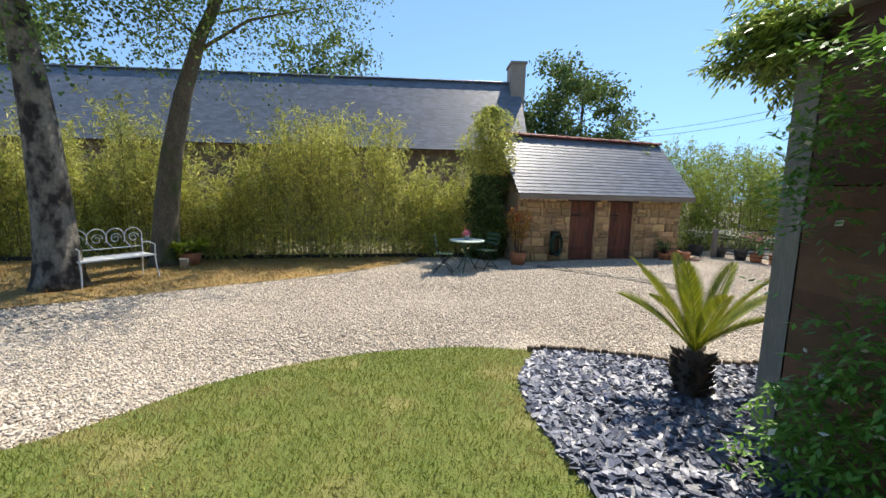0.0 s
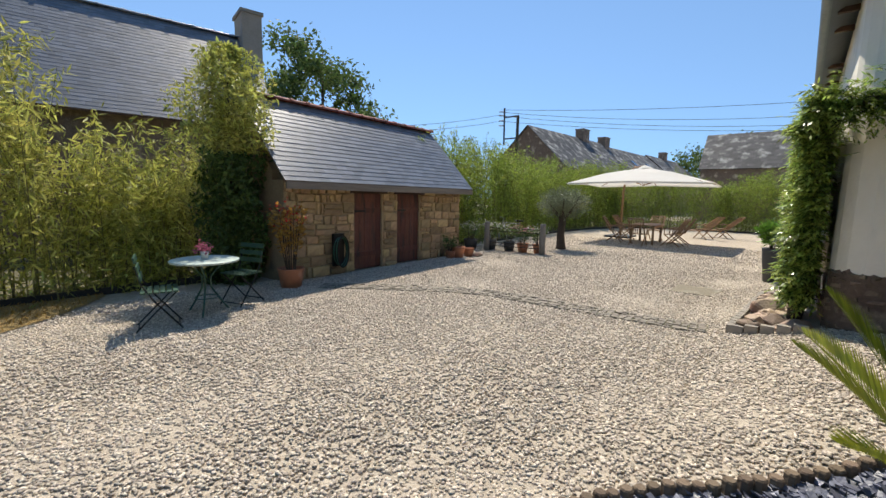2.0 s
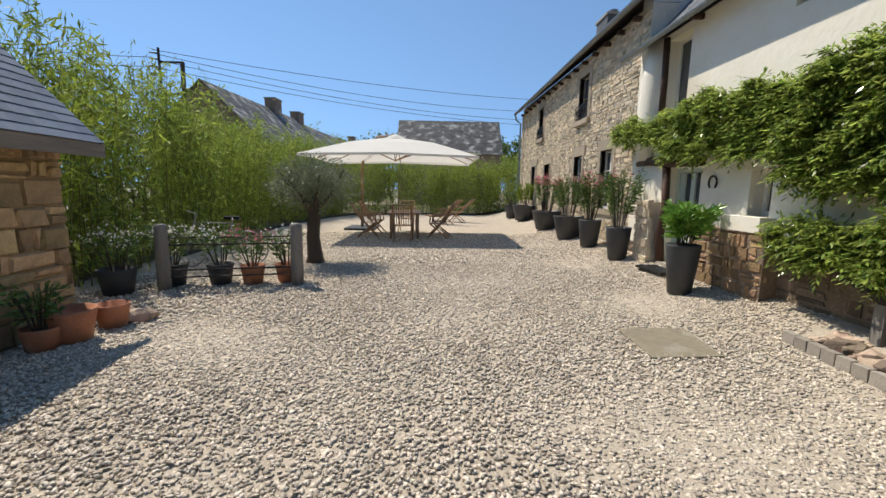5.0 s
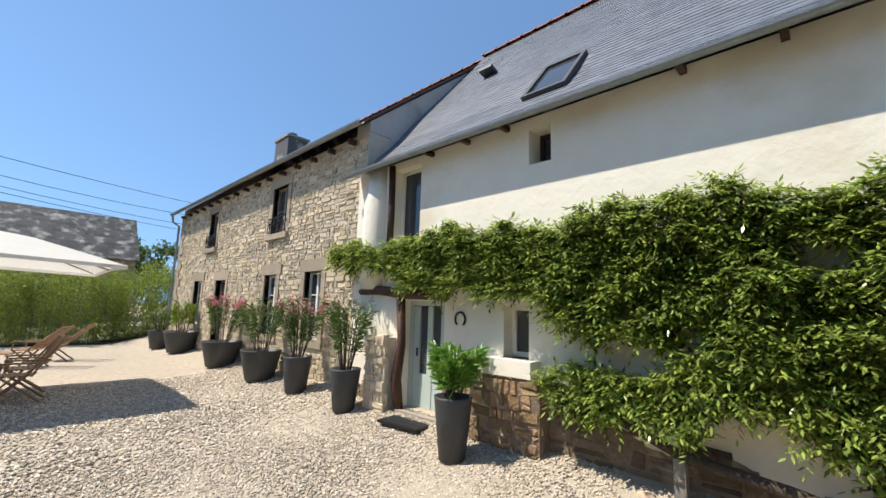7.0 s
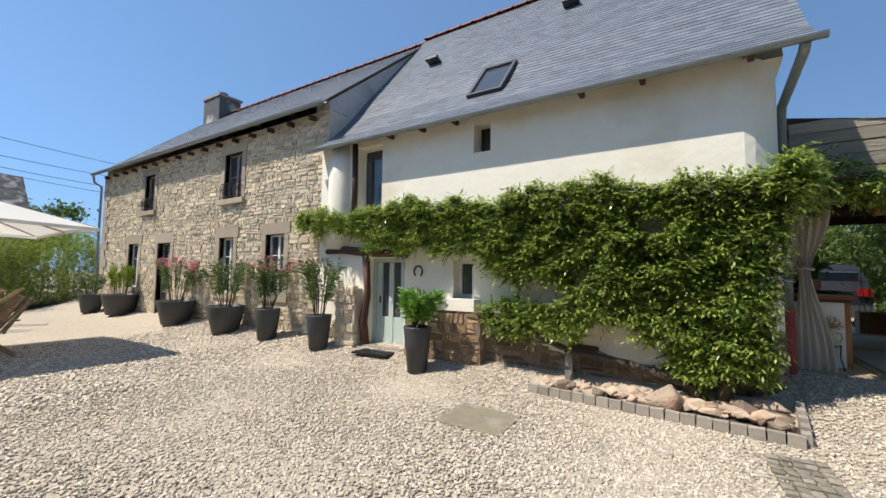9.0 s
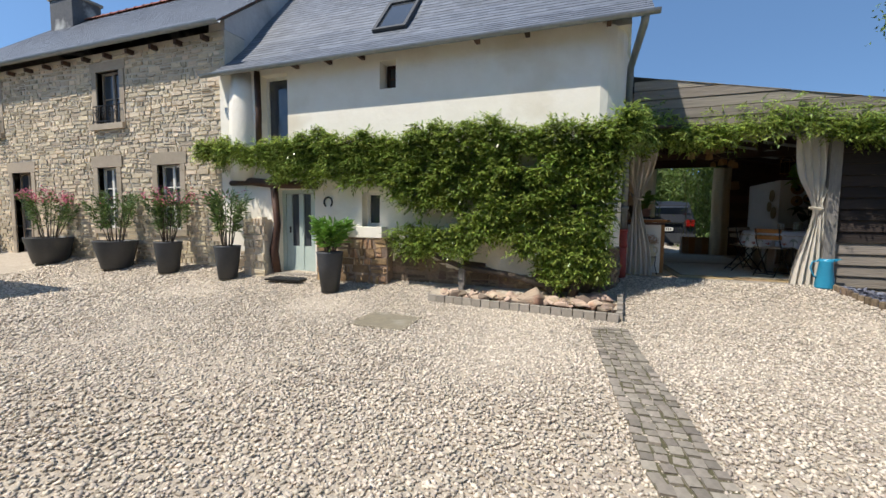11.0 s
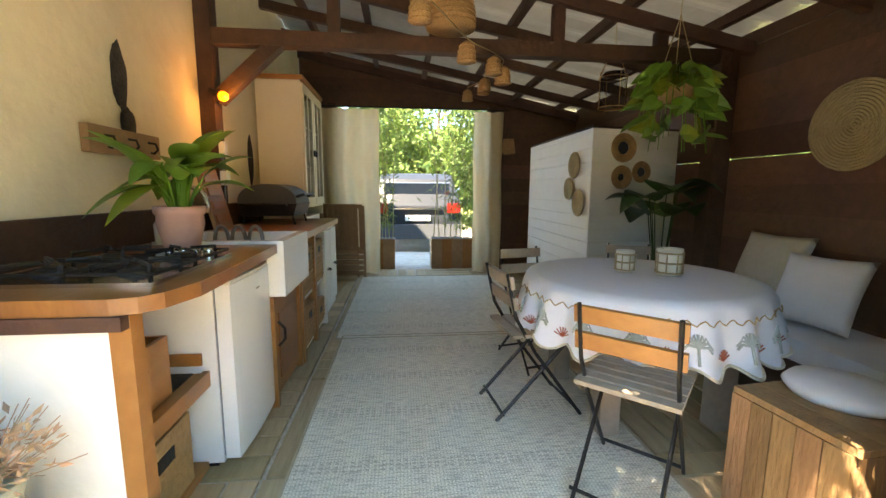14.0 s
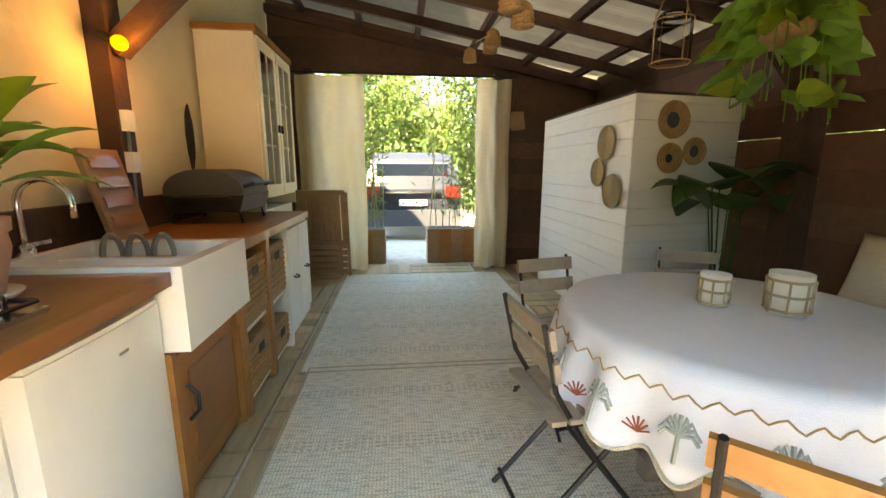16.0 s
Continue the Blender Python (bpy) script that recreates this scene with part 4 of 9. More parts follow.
# ---- hedges and trees ----
def bamboo_hedge(name, line, depth, height, count, culms, mat, label, seed, ragged=0.5, low=0.12):
    """A bamboo hedge along a line: thin culms and narrow drooping leaves, thicker in tufts, with a ragged top."""
    rng = np.random.default_rng(seed)
    pts = np.array([p[:2] for p in arc([(*p, 0) for p in line], 12)])
    seg = np.linalg.norm(np.diff(pts, axis=0), axis=1)
    cum = np.r_[0, np.cumsum(seg)]

    def on(s):
        x, y = np.interp(s, cum, pts[:, 0]), np.interp(s, cum, pts[:, 1])
        e = 0.05
        dx, dy = np.interp(s + e, cum, pts[:, 0]) - x, np.interp(s + e, cum, pts[:, 1]) - y
        return x, y, dx / e, dy / e

    hedge = thing(name, *pts[len(pts) // 2], -0.27, 0, label, "hedge")
    off = np.array([*pts[len(pts) // 2], -0.27])
    ncl = culms
    cs = rng.uniform(0, cum[-1], ncl)
    ch = height * (1 - ragged * 0.5 + ragged * 0.55 * np.sin(cs * 1.7 + 2 * np.sin(cs * 0.6)) * rng.uniform(0.3, 1, ncl) - ragged * 0.35 * rng.random(ncl) ** 2)
    cx, cy, dx, dy = on(cs)
    o = rng.uniform(-depth, depth, ncl)
    bxs, bys = cx - dy * o, cy + dx * o
    lean = rng.normal(size=(ncl, 2)) * 0.16
    vs, fs = [], []
    for i in range(ncl):
        b = np.array([bxs[i], bys[i], -0.3])
        for k in range(4):
            u = k / 3
            c = b + np.array([lean[i, 0] * u * u * ch[i], lean[i, 1] * u * u * ch[i], u * ch[i]])
            r = 0.011 * (1 - 0.75 * u)
            for a in range(3):
                vs.append(c + (r * math.cos(a * 2.1), r * math.sin(a * 2.1), 0))
        q = i * 12
        for k in range(3):
            for a in range(3):
                fs.append((q + k * 3 + a, q + k * 3 + (a + 1) % 3, q + k * 3 + 3 + (a + 1) % 3, q + k * 3 + 3 + a))
    c = put("culm_growth", mesh_np("culm_growth", np.array(vs) - off, fs, CULM), hedge)
    c["kind"] = "stuff"
    pick = rng.integers(0, ncl, count)
    u = low / height + (1 - low / height) * rng.random(count) ** 0.82
    spread = 0.24 * (1.15 - u * 0.75)[:, None]
    p = np.stack([bxs[pick] + lean[pick, 0] * u * u * ch[pick], bys[pick] + lean[pick, 1] * u * u * ch[pick], -0.3 + u * ch[pick]], 1)
    tw = rng.integers(0, 9, count)
    ctr = np.stack([np.sin(pick * 3.7 + tw * 2.4), np.cos(pick * 5.1 + tw * 1.7), 0.4 * np.sin(tw + pick)], 1) * spread
    p = p + ctr * 0.8 + rng.normal(size=(count, 3)) * spread * 0.38
    c = put("foliage", leaves("foliage", p - off, 0.16, 0.03, mat, 0.5, rng), hedge)
    c["kind"] = "stuff"
    return hedge


bamboo_hedge("bamboo_hedge", [(-16, 12.3), (-8, 11.9), (-3, 11.6), (1.5, 11.55), (4.0, 11.7)], 0.55, 4.2, 135000, 640, LEAF_B, "tall yellowing bamboo hedge in front of the barn", 21, 0.62, 0.05)
bamboo_hedge("bamboo_hedge", [(10.4, 12.4), (13, 12.7), (17, 13.2), (20.5, 13.4), (24, 13.2), (28.4, 12.2)], 0.95, 4.1, 95000, 620, LEAF_B2, "dense green bamboo hedge round the yard", 22, 0.35)
bamboo_hedge("bamboo_hedge", [(26.8, 13.2), (29.0, 10.5), (30.0, 6), (29.8, 2.0), (28.4, -1)], 0.95, 3.7, 70000, 460, LEAF_B2, "dense green bamboo hedge closing the end of the yard", 23, 0.3)
sheet("soil_1", [(-16, 11.45), (4.2, 11.2), (4.3, 13.2), (7, 15.5), (-16, 18)], MOSS, 0.8, 0.03, label="shaded mossy earth under the bamboo")
sheet("soil_2", [(10.0, 11.9), (17.5, 12.3), (24, 12.2), (27.2, 11.4), (28.9, 8.5), (29.1, 5), (28.7, 2.9), (36, -2), (36, 20), (10.2, 18)], MOSS, 0.8, 0.03, label="shaded earth under the green bamboo")
tagged(part("hedge_border", bx(-16, 3.9, 11.18, 11.22, -0.3, -0.16), BARK_BOARD), "low dark edging board under the bamboo", "border", "", "structure")
hb = bmesh.new()
tube(hb, [(14, 11.9, -0.24), (17.5, 12.2, -0.24), (20.1, 12.3, -0.24), (24, 12.1, -0.24), (27.2, 11.3, -0.24), (28.8, 8.5, -0.24), (29.0, 5, -0.24), (28.6, 2.9, -0.24)], 0.05, 6)
tagged(part("hedge_border_east", hb, BARK_BOARD), "low dark edging under the bamboo", "border", "", "structure")


def tree(name, x, y, z, height, radius, mat, bark, seed, label, n=6000, leaf=0.3, trunk=0.25, crown_from=0.25, limbs=9, clumps=60, squash=1.0, weep=0.0, lean=(0, 0), wid=0.55):
    """A tapered trunk with limbs, and a crown of leaf clumps with gaps."""
    rng = np.random.default_rng(seed)
    t = thing(name, x, y, z, 0, label, "tree")
    bm = bmesh.new()
    top = height * 0.92
    line = [(lean[0] * u * u * height + 0.05 * math.sin(u * 7 + seed) * trunk * 4 * u, lean[1] * u * u * height + 0.04 * math.cos(u * 6 + seed) * trunk * 4 * u, u * top) for u in (0, 0.02, 0.06, 0.15, 0.3, 0.45, 0.6, 0.8, 1.0)]
    tube(bm, line, [trunk * s for s in (1.5, 1.25, 1.08, 0.95, 0.82, 0.66, 0.5, 0.28, 0.08)], 12)
    part("trunk", bm, bark, t, "", True)
    ends = []
    for i in range(limbs):
        u = crown_from + (0.92 - crown_from) * (i + 0.5) / limbs
        a = i * 2.4 + rng.uniform(-0.4, 0.4)
        b = Vector(np.array([np.interp(u, np.linspace(0, 1, 9), [q[k] for q in line]) for k in range(2)] + [u * top]))
        b = Vector((lean[0] * u * u * height, lean[1] * u * u * height, u * top))
        r = radius * rng.uniform(0.55, 0.95) * (1.15 - 0.6 * abs(u - 0.5))
        d = Vector((math.cos(a), math.sin(a), 0))
        e = b + d * r + Vector((0, 0, r * rng.uniform(0.2, 0.6)))
        bm = bmesh.new()
        tube(bm, [b, b + d * r * 0.45 + Vector((0, 0, r * 0.25)), e], [trunk * 0.32 * (1.1 - u), trunk * 0.2 * (1.1 - u), 0.012], 6)
        part("limb", bm, bark, t, "", True)
        ends += [b.lerp(e, 0.6), e]
    c = []
    for i in range(clumps):
        base = np.array(ends[i % len(ends)]) if i < 2 * len(ends) else None
        if base is None:
            v = rng.normal(size=3)
            v /= np.linalg.norm(v)
            h0 = crown_from * height
            base = np.array([lean[0] * height * 0.5, lean[1] * height * 0.5, (h0 + height) / 2]) + v * np.array([radius, radius, (height - h0) / 2 * squash]) * rng.uniform(0.45, 1.0)
        c.append(base + rng.normal(size=3) * radius * 0.1)
    c = np.array(c)
    pick = rng.integers(0, len(c), n)
    sz = rng.uniform(0.07, 0.2, len(c))[pick] * radius
    p = c[pick] + np.clip(rng.normal(size=(n, 3)), -1.7, 1.7) * sz[:, None] * np.array([1, 1, 0.75])
    if weep:
        p[:, 2] -= weep * rng.random(n) ** 2 * radius
    o = put("crown", leaves("crown", p, leaf, leaf * wid, mat, 0.4, rng), t)
    return t


tree("birch", -4.75, 8.25, -0.27, 9.5, 3.0, LEAF_BI, BIRCH, 31, "old silver birch with black fissured bark beside the white bench", 27000, 0.085, 0.30, 0.52, 13, 90, 1.0, 0.55, (-0.10, 0.01), 0.7)
tree("birch", -3.95, 10.45, -0.27, 9.0, 3.0, LEAF_BI, BIRCH_M, 32, "silver birch with a mossy leaning trunk", 15000, 0.08, 0.26, 0.55, 12, 80, 1.0, 0.3, (0.30, -0.02), 0.7)
tree("tree", 17.5, 29.0, -0.3, 12.5, 4.0, LEAF_T, BARK, 33, "tall broadleaf tree behind the shed", 9000, 0.34, 0.25, 0.3, 10, 70)
tree("tree", 12.5, 31.0, -0.3, 9.5, 3.0, LEAF_T, BARK, 34, "round-crowned tree behind the barn", 6000, 0.34, 0.25, 0.3, 9, 55)
tree("tree", -1.0, 27.0, -0.3, 11.0, 3.4, LEAF_T, BARK, 35, "feathery tree rising behind the barn roof", 6000, 0.3, 0.22, 0.35, 9, 55)
tree("tree", -17.0, 27.0, -0.3, 12.0, 4.0, LEAF_T, BARK, 36, "tree behind the far end of the barn", 5000, 0.34, 0.25, 0.35, 9, 50)
tree("tree", 74, 14.5, -0.3, 10.5, 5.0, LEAF_T, BARK, 37, "dark tree beyond the village roofs", 4000, 0.5, 0.3, 0.2, 9, 50)
tree("tree", 48, 1.0, -0.3, 7.0, 3.6, LEAF_T, BARK, 38, "tree overgrowing the end of the old roof", 4000, 0.4, 0.3, 0.15, 9, 50)
rt = random.Random(8)
for i in range(15):
    a = i / 14
    x, y = -34 + a * 42, -22 - 15 * math.sin(a * 2.6) - rt.uniform(0, 5)
    if -9 < x - 0 < 4 and y > -24:
        y -= 8
    tree("tree", x, y, -0.3, rt.uniform(6, 9.5), rt.uniform(3, 4.2), LEAF_T, BARK, 50 + i, "broadleaf tree bordering the far lawn", 5000, 0.5, 0.3, 0.03, 8, 60)
tree("tree", -6.5, -8.8, -0.1, 12.0, 3.6, LEAF_T, BARK, 71, "large weeping tree on the lawn behind the lean-to", 52000, 0.2, 0.3, 0.08, 16, 150, 1.0, 0.35)
for i, (x, y, h, w) in enumerate(((-12.5, -16.0, 10.5, 3.0), (-15.5, -19.5, 6.0, 3.0), (-20.0, -19.0, 5.2, 3.0), (-24.5, -17.5, 4.6, 2.8), (-29.0, -14.5, 5.6, 3.0), (-33.0, -10.5, 6.4, 3.2))):
    tree("tree", x, y, -0.3, h, w, LEAF_T, BARK, 170 + i, "dense dark broadleaf tree behind the garden hut", 9000, 0.4, 0.32, 0.03, 9, 110)
tree("tree", 7.5, -19.5, -0.3, 8.0, 3.6, LEAF_BK, BARK, 72, "sunlit tree behind the parked car", 6000, 0.3, 0.2, 0.1, 9, 70)
tree("tree", 3.0, -21.0, -0.3, 8.5, 4.0, LEAF_BK, BARK, 73, "sunlit tree behind the parked car", 7000, 0.3, 0.2, 0.08, 9, 70)
tree("tree", -1.5, -18.0, -0.3, 6.5, 3.0, LEAF_BK, BARK, 74, "sunlit shrubby tree behind the parking place", 5000, 0.3, 0.2, 0.08, 9, 60)

# ---- surface of the ground: loose stones, chips and blades ----
def pebbles(name, xy, r0, r1, mat, seed, flat=0.6):
    rng = np.random.default_rng(seed)
    n = len(xy)
    z = np.array([gz(x, y) for x, y in xy])
    o = np.array([(1, 0, 0), (-1, 0, 0), (0, 1, 0), (0, -1, 0), (0, 0, 1), (0, 0, -1)], float)
    r = rng.uniform(r0, r1, n)[:, None, None]
    v = o[None] * rng.uniform(0.6, 1.25, (n, 6, 1)) + rng.normal(size=(n, 6, 3)) * 0.15
    v[:, :, 2] *= flat
    a = rng.uniform(0, 6.28, n)
    c, s = np.cos(a)[:, None], np.sin(a)[:, None]
    x, y = v[:, :, 0] * c - v[:, :, 1] * s, v[:, :, 0] * s + v[:, :, 1] * c
    tilt = rng.normal(size=(n, 1)) * 0.35
    v = np.stack([x, y, v[:, :, 2] + x * tilt], 2) * r
    v += np.stack([xy[:, 0], xy[:, 1], z + 0.006], 1)[:, None]
    f = np.array([(0, 2, 4), (2, 1, 4), (1, 3, 4), (3, 0, 4), (2, 0, 5), (1, 2, 5), (3, 1, 5), (0, 3, 5)])
    i = (np.arange(n) * 6)[:, None, None]
    return mesh_np(name, v.reshape(-1, 3), (i + f[None]).reshape(-1, 3), mat, True)


def scatter(x0, x1, y0, y1, per, seed, keep=(), avoid=()):
    rng = np.random.default_rng(seed)
    n = int((x1 - x0) * (y1 - y0) * per)
    x, y = rng.uniform(x0, x1, n), rng.uniform(y0, y1, n)
    ok = np.ones(n, bool)
    for o in keep:
        ok &= inside(o, x, y)
    for o in avoid:
        ok &= ~inside(o, x, y)
    return np.stack([x, y], 1)[ok]


dry_outline = [p[:2] for p in DRY_EDGE] + [(2.0, 11.25), (-3, 11.4), (-16, 12.2)]
SLAB = [(9.81, 4.88), (9.86, 4.16), (9.10, 4.24), (9.05, 4.90)]
BEDR = [(6.58, 2.9), (6.66, 3.73), (9.3, 3.55), (9.4, 2.9)]
house_o = [(6.5, -5), (6.5, 1.95), (6.62, 2.5), (6.85, 2.85), (26, 2.8), (26, -5)]
deck_o = [(2.5, -5), (2.5, 1.98), (6.5, 1.98), (6.5, -5)]
shed_o = [(4.45, 10.15), (9.9, 10.5), (9.8, 13), (4.3, 13)]
no = [lawn_outline, bed_outline, dry_outline, [(9.46 + (x - 9.46) * 0.86, 4.54 + (y - 4.54) * 0.82) for x, y in SLAB], BEDR, house_o, deck_o, shed_o]
g1 = np.concatenate([scatter(-3.5, 9.5, 1.95, 10.5, 1750, 61, avoid=no), scatter(9.5, 13.5, 2.8, 9.5, 1250, 161, avoid=no)])
g2 = np.concatenate([scatter(13.5, 19, 2.8, 11.5, 700, 62, avoid=no), scatter(9.5, 13.5, 9.5, 11.5, 700, 162, avoid=no)])
g3 = scatter(-9, -3.5, 1.5, 8, 300, 63, avoid=no)
tagged(put("gravel", pebbles("gravel", g1, 0.009, 0.0225, PEBBLE, 64)), "loose crushed limestone gravel, white to honey coloured", "gravel", "", "stuff")
tagged(put("gravel", pebbles("gravel", np.concatenate([g2, g3]), 0.014, 0.032, PEBBLE, 65)), "loose crushed limestone gravel, white to honey coloured", "gravel", "", "stuff")
ch = scatter(1.0, 4.0, 0.4, 4.3, 900, 66, keep=[bed_outline])
rng = np.random.default_rng(67)
n = len(ch)
q = np.array([(x, y, z) for x in (-1, 1) for y in (-1, 1) for z in (-1, 1)], float)[None] * np.stack([rng.uniform(0.014, 0.045, n), rng.uniform(0.01, 0.03, n), rng.uniform(0.002, 0.005, n)], 1)[:, None]
q[:, :, 0] += q[:, :, 1] * rng.uniform(-0.6, 0.6, (n, 1))
a, tx, ty = rng.uniform(0, 6.28, (n, 1)), rng.normal(size=(n, 1)) * 0.35, rng.normal(size=(n, 1)) * 0.35
x, y = q[:, :, 0] * np.cos(a) - q[:, :, 1] * np.sin(a), q[:, :, 0] * np.sin(a) + q[:, :, 1] * np.cos(a)
q = np.stack([x, y, q[:, :, 2] + x * tx + y * ty], 2) + np.stack([ch[:, 0], ch[:, 1], np.array([gz(u, v) for u, v in ch]) + 0.03 + 0.01 * rng.random(n)], 1)[:, None]
tagged(put("slate_chips", many_boxes("slate_chips", q, SLATE_CHIP)), "loose blue-grey slate chips", "slate chips", "", "stuff")
gb = scatter(-4.5, 2.1, 0.3, 4.6, 3600, 68, keep=[lawn_outline])
gb3 = np.stack([gb[:, 0], gb[:, 1], np.array([gz(u, v) for u, v in gb]) + 0.012], 1)
tagged(put("grass", leaves("grass", gb3, 0.04, 0.006, BLADE, 0.0, np.random.default_rng(69), np.array([[0, 0, 1.1]]), 0.6)), "short mown grass blades", "grass", "", "stuff")
db = scatter(-9, 2, 6.2, 11.4, 700, 70, keep=[dry_outline])
db3 = np.stack([db[:, 0], db[:, 1], np.array([gz(u, v) for u, v in db]) + 0.015], 1)
tagged(put("dry_grass", leaves("dry_grass", db3, 0.06, 0.008, YEL_L, 0.0, np.random.default_rng(71), np.array([[0, 0, 0.9]]), 0.8)), "parched yellow grass blades", "grass", "", "stuff")

# paved gutter of setts across the yard
strip = thing("paved_strip", 0, 0, 0, 0, "curved strip of worn setts set into the gravel", "paving", "", "structure")
cl = arc([(4.75, 9.5, 0), (5.75, 8.3, 0), (6.42, 7.2, 0), (6.57, 6.2, 0), (6.69, 5.1, 0), (6.79, 3.95, 0)], 12)
rp = random.Random(12)
cl = [Vector(p) for p in cl]
dist = [0.0]
for a, b in zip(cl, cl[1:]):
    dist.append(dist[-1] + (b - a).length)
s = 0.05
side = [(p.x, p.y, (cl[min(i + 1, len(cl) - 1)] - cl[max(i - 1, 0)]).normalized()) for i, p in enumerate(cl)]
sheet("sett_bedding", [(x - d.y * 0.2, y + d.x * 0.2) for x, y, d in side] + [(x + d.y * 0.2, y - d.x * 0.2) for x, y, d in reversed(side)], MOSS, 0.2, 0.014, label="dark mossy earth between the setts")
pm = [part("sett", bx(-0.042, 0.042, -0.043, 0.043, -0.05, 0.0), SETT, strip, "", False, 0.014)]
pm[0].location = (cl[0].x, cl[0].y, -0.27 + 0.012)
while s < dist[-1]:
    x, y = np.interp(s, dist, [p.x for p in cl]), np.interp(s, dist, [p.y for p in cl])
    x2, y2 = np.interp(s + 0.1, dist, [p.x for p in cl]), np.interp(s + 0.1, dist, [p.y for p in cl])
    ang = math.atan2(y2 - y, x2 - x) if s < dist[-1] - 0.1 else ang
    for k in (-2, -1, 0, 1, 2):
        o = put("sett", pm[0].data, strip)
        px, py = x - math.sin(ang) * 0.084 * k + rp.uniform(-0.008, 0.008), y + math.cos(ang) * 0.084 * k + rp.uniform(-0.01, 0.01)
        o.matrix_basis = pose(px, py, gz(px, py) + 0.026 + rp.uniform(-0.008, 0.004), rp.uniform(-4, 4), rp.uniform(-4, 4), math.degrees(ang) + rp.uniform(-9, 9)) @ Matrix.Diagonal((rp.uniform(0.75, 1.05), rp.uniform(0.72, 0.93), 1, 1))
    s += 0.094

sl_t = thing("concrete_cover", 9.62, 4.35, gz(9.6, 4.35), 0, "worn rectangular concrete cover slab lying in the gravel", "slab")
bm = bmesh.new()
prism(bm, [(x - 9.62, y - 4.35) for x, y in SLAB], "z", -0.03, 0.016)
part("slab", bm, SLAB_M, sl_t, "", False, 0.012)

# raised bed with block edging and field stones
bed = thing("stone_bed", 8.0, 3.3, -0.2, 0, "low raised bed edged with concrete blocks and filled with stones", "flower bed")
bm = bmesh.new()
prism(bm, [(6.64 - 8, 2.93 - 3.3), (6.7 - 8, 3.69 - 3.3), (9.25 - 8, 3.52 - 3.3), (9.35 - 8, 2.93 - 3.3)], "z", -0.1, 0.07)
part("soil", bm, SOIL, bed)
ed = None
for p0, p1 in (((6.67, 3.72), (9.28, 3.55)), ((6.62, 3.0), (6.66, 3.72))):
    p0, p1 = Vector(p0), Vector(p1)
    L = (p1 - p0).length
    k = int(L / 0.135)
    for i in range(k):
        p = p0.lerp(p1, (i + 0.5) / k)
        if ed is None:
            ed = part("edging_block", bx(-0.063, 0.063, -0.035, 0.035, -0.1, 0.10), CONCRETE, bed, "", False, 0.008)
            o = ed
        else:
            o = put("edging_block", ed.data, bed)
        o.matrix_basis = pose(p.x - 8, p.y - 3.3, gz(p.x, p.y) + 0.2, rp.uniform(-3, 3), rp.uniform(-3, 3), math.degrees(math.atan2((p1 - p0).y, (p1 - p0).x)))


def rock(name, x, y, z, r, mat, seed, parent=None, flat=0.65):
    """A broken field stone: the hull of a few points, with its edges worn."""
    rk = random.Random(seed * 7 + 1)
    bm = bmesh.new()
    sx, sy = rk.uniform(1.0, 1.55), rk.uniform(0.75, 1.1)
    for k in range(15):
        v = Vector((rk.gauss(0, 1), rk.gauss(0, 1), rk.gauss(0, 1))).normalized()
        k_ = rk.uniform(0.8, 1.08)
        bm.verts.new((v.x * r * sx * k_, v.y * r * sy * k_, v.z * r * flat * k_))
    bmesh.ops.convex_hull(bm, input=bm.verts)
    bmesh.ops.delete(bm, geom=[v for v in bm.verts if not v.link_faces], context="VERTS")
    bmesh.ops.bevel(bm, geom=bm.edges[:], offset=r * 0.07, segments=1, affect="EDGES", clamp_overlap=True)
    o = part(name, bm, mat, parent, "", False)
    o.matrix_basis = pose(x, y, z, rk.uniform(-14, 14), rk.uniform(-14, 14), rk.uniform(0, 360))
    return o


FIELD = material("field_stone", (0.43, 0.33, 0.24), (0.28, 0.20, 0.145), 0.9, 6, 0.6, 40, objrand=0.55, stain=(0.40, 0.20, 0.13), stain_scale=2.0, stain_at=0.55)
for i in range(170):
    x = rp.uniform(6.75, 9.2)
    y = rp.uniform(2.98, 3.6 - (x - 6.7) * 0.06)
    rock("stone", x - 8, y - 3.3, 0.085 + rp.uniform(0, 0.05), rp.choice((0.04, 0.05, 0.06, 0.075, 0.1, 0.13)), FIELD, i, bed, 0.6)
for i, (x, y, r) in enumerate(((7.75, 3.42, 0.25), (7.1, 3.3, 0.15), (6.95, 3.5, 0.13), (8.3, 3.38, 0.12), (6.88, 3.1, 0.18))):
    rock("boulder", x - 8, y - 3.3, 0.14, r, FIELD, 90 + i, bed)

# log edging round the slate bed
le = thing("log_edging", 0, 0, 0, 0, "edging of short upright half logs round the slate bed", "edging", "", "structure")
lp = BED_EDGE
acc, last, om = 0.0, Vector(lp[0]), None
dd = [0.0]
for a, b in zip(lp, lp[1:]):
    dd.append(dd[-1] + float(np.linalg.norm(np.array(b) - np.array(a))))
s = 0.0
while s < dd[-1]:
    x, y = np.interp(s, dd, [p[0] for p in lp]), np.interp(s, dd, [p[1] for p in lp])
    if om is None:
        bm = bmesh.new()
        lathe(bm, [(0.036, -0.1), (0.036, 0.075), (0.028, 0.085)], 8)
        om = part("log", bm, LOG, le)
        o = om
    else:
        o = put("log", om.data, le)
    o.matrix_basis = pose(x, y, gz(x, y) + rp.uniform(-0.01, 0.01), rp.uniform(-3, 3), rp.uniform(-3, 3), rp.uniform(0, 360))
    s += 0.074

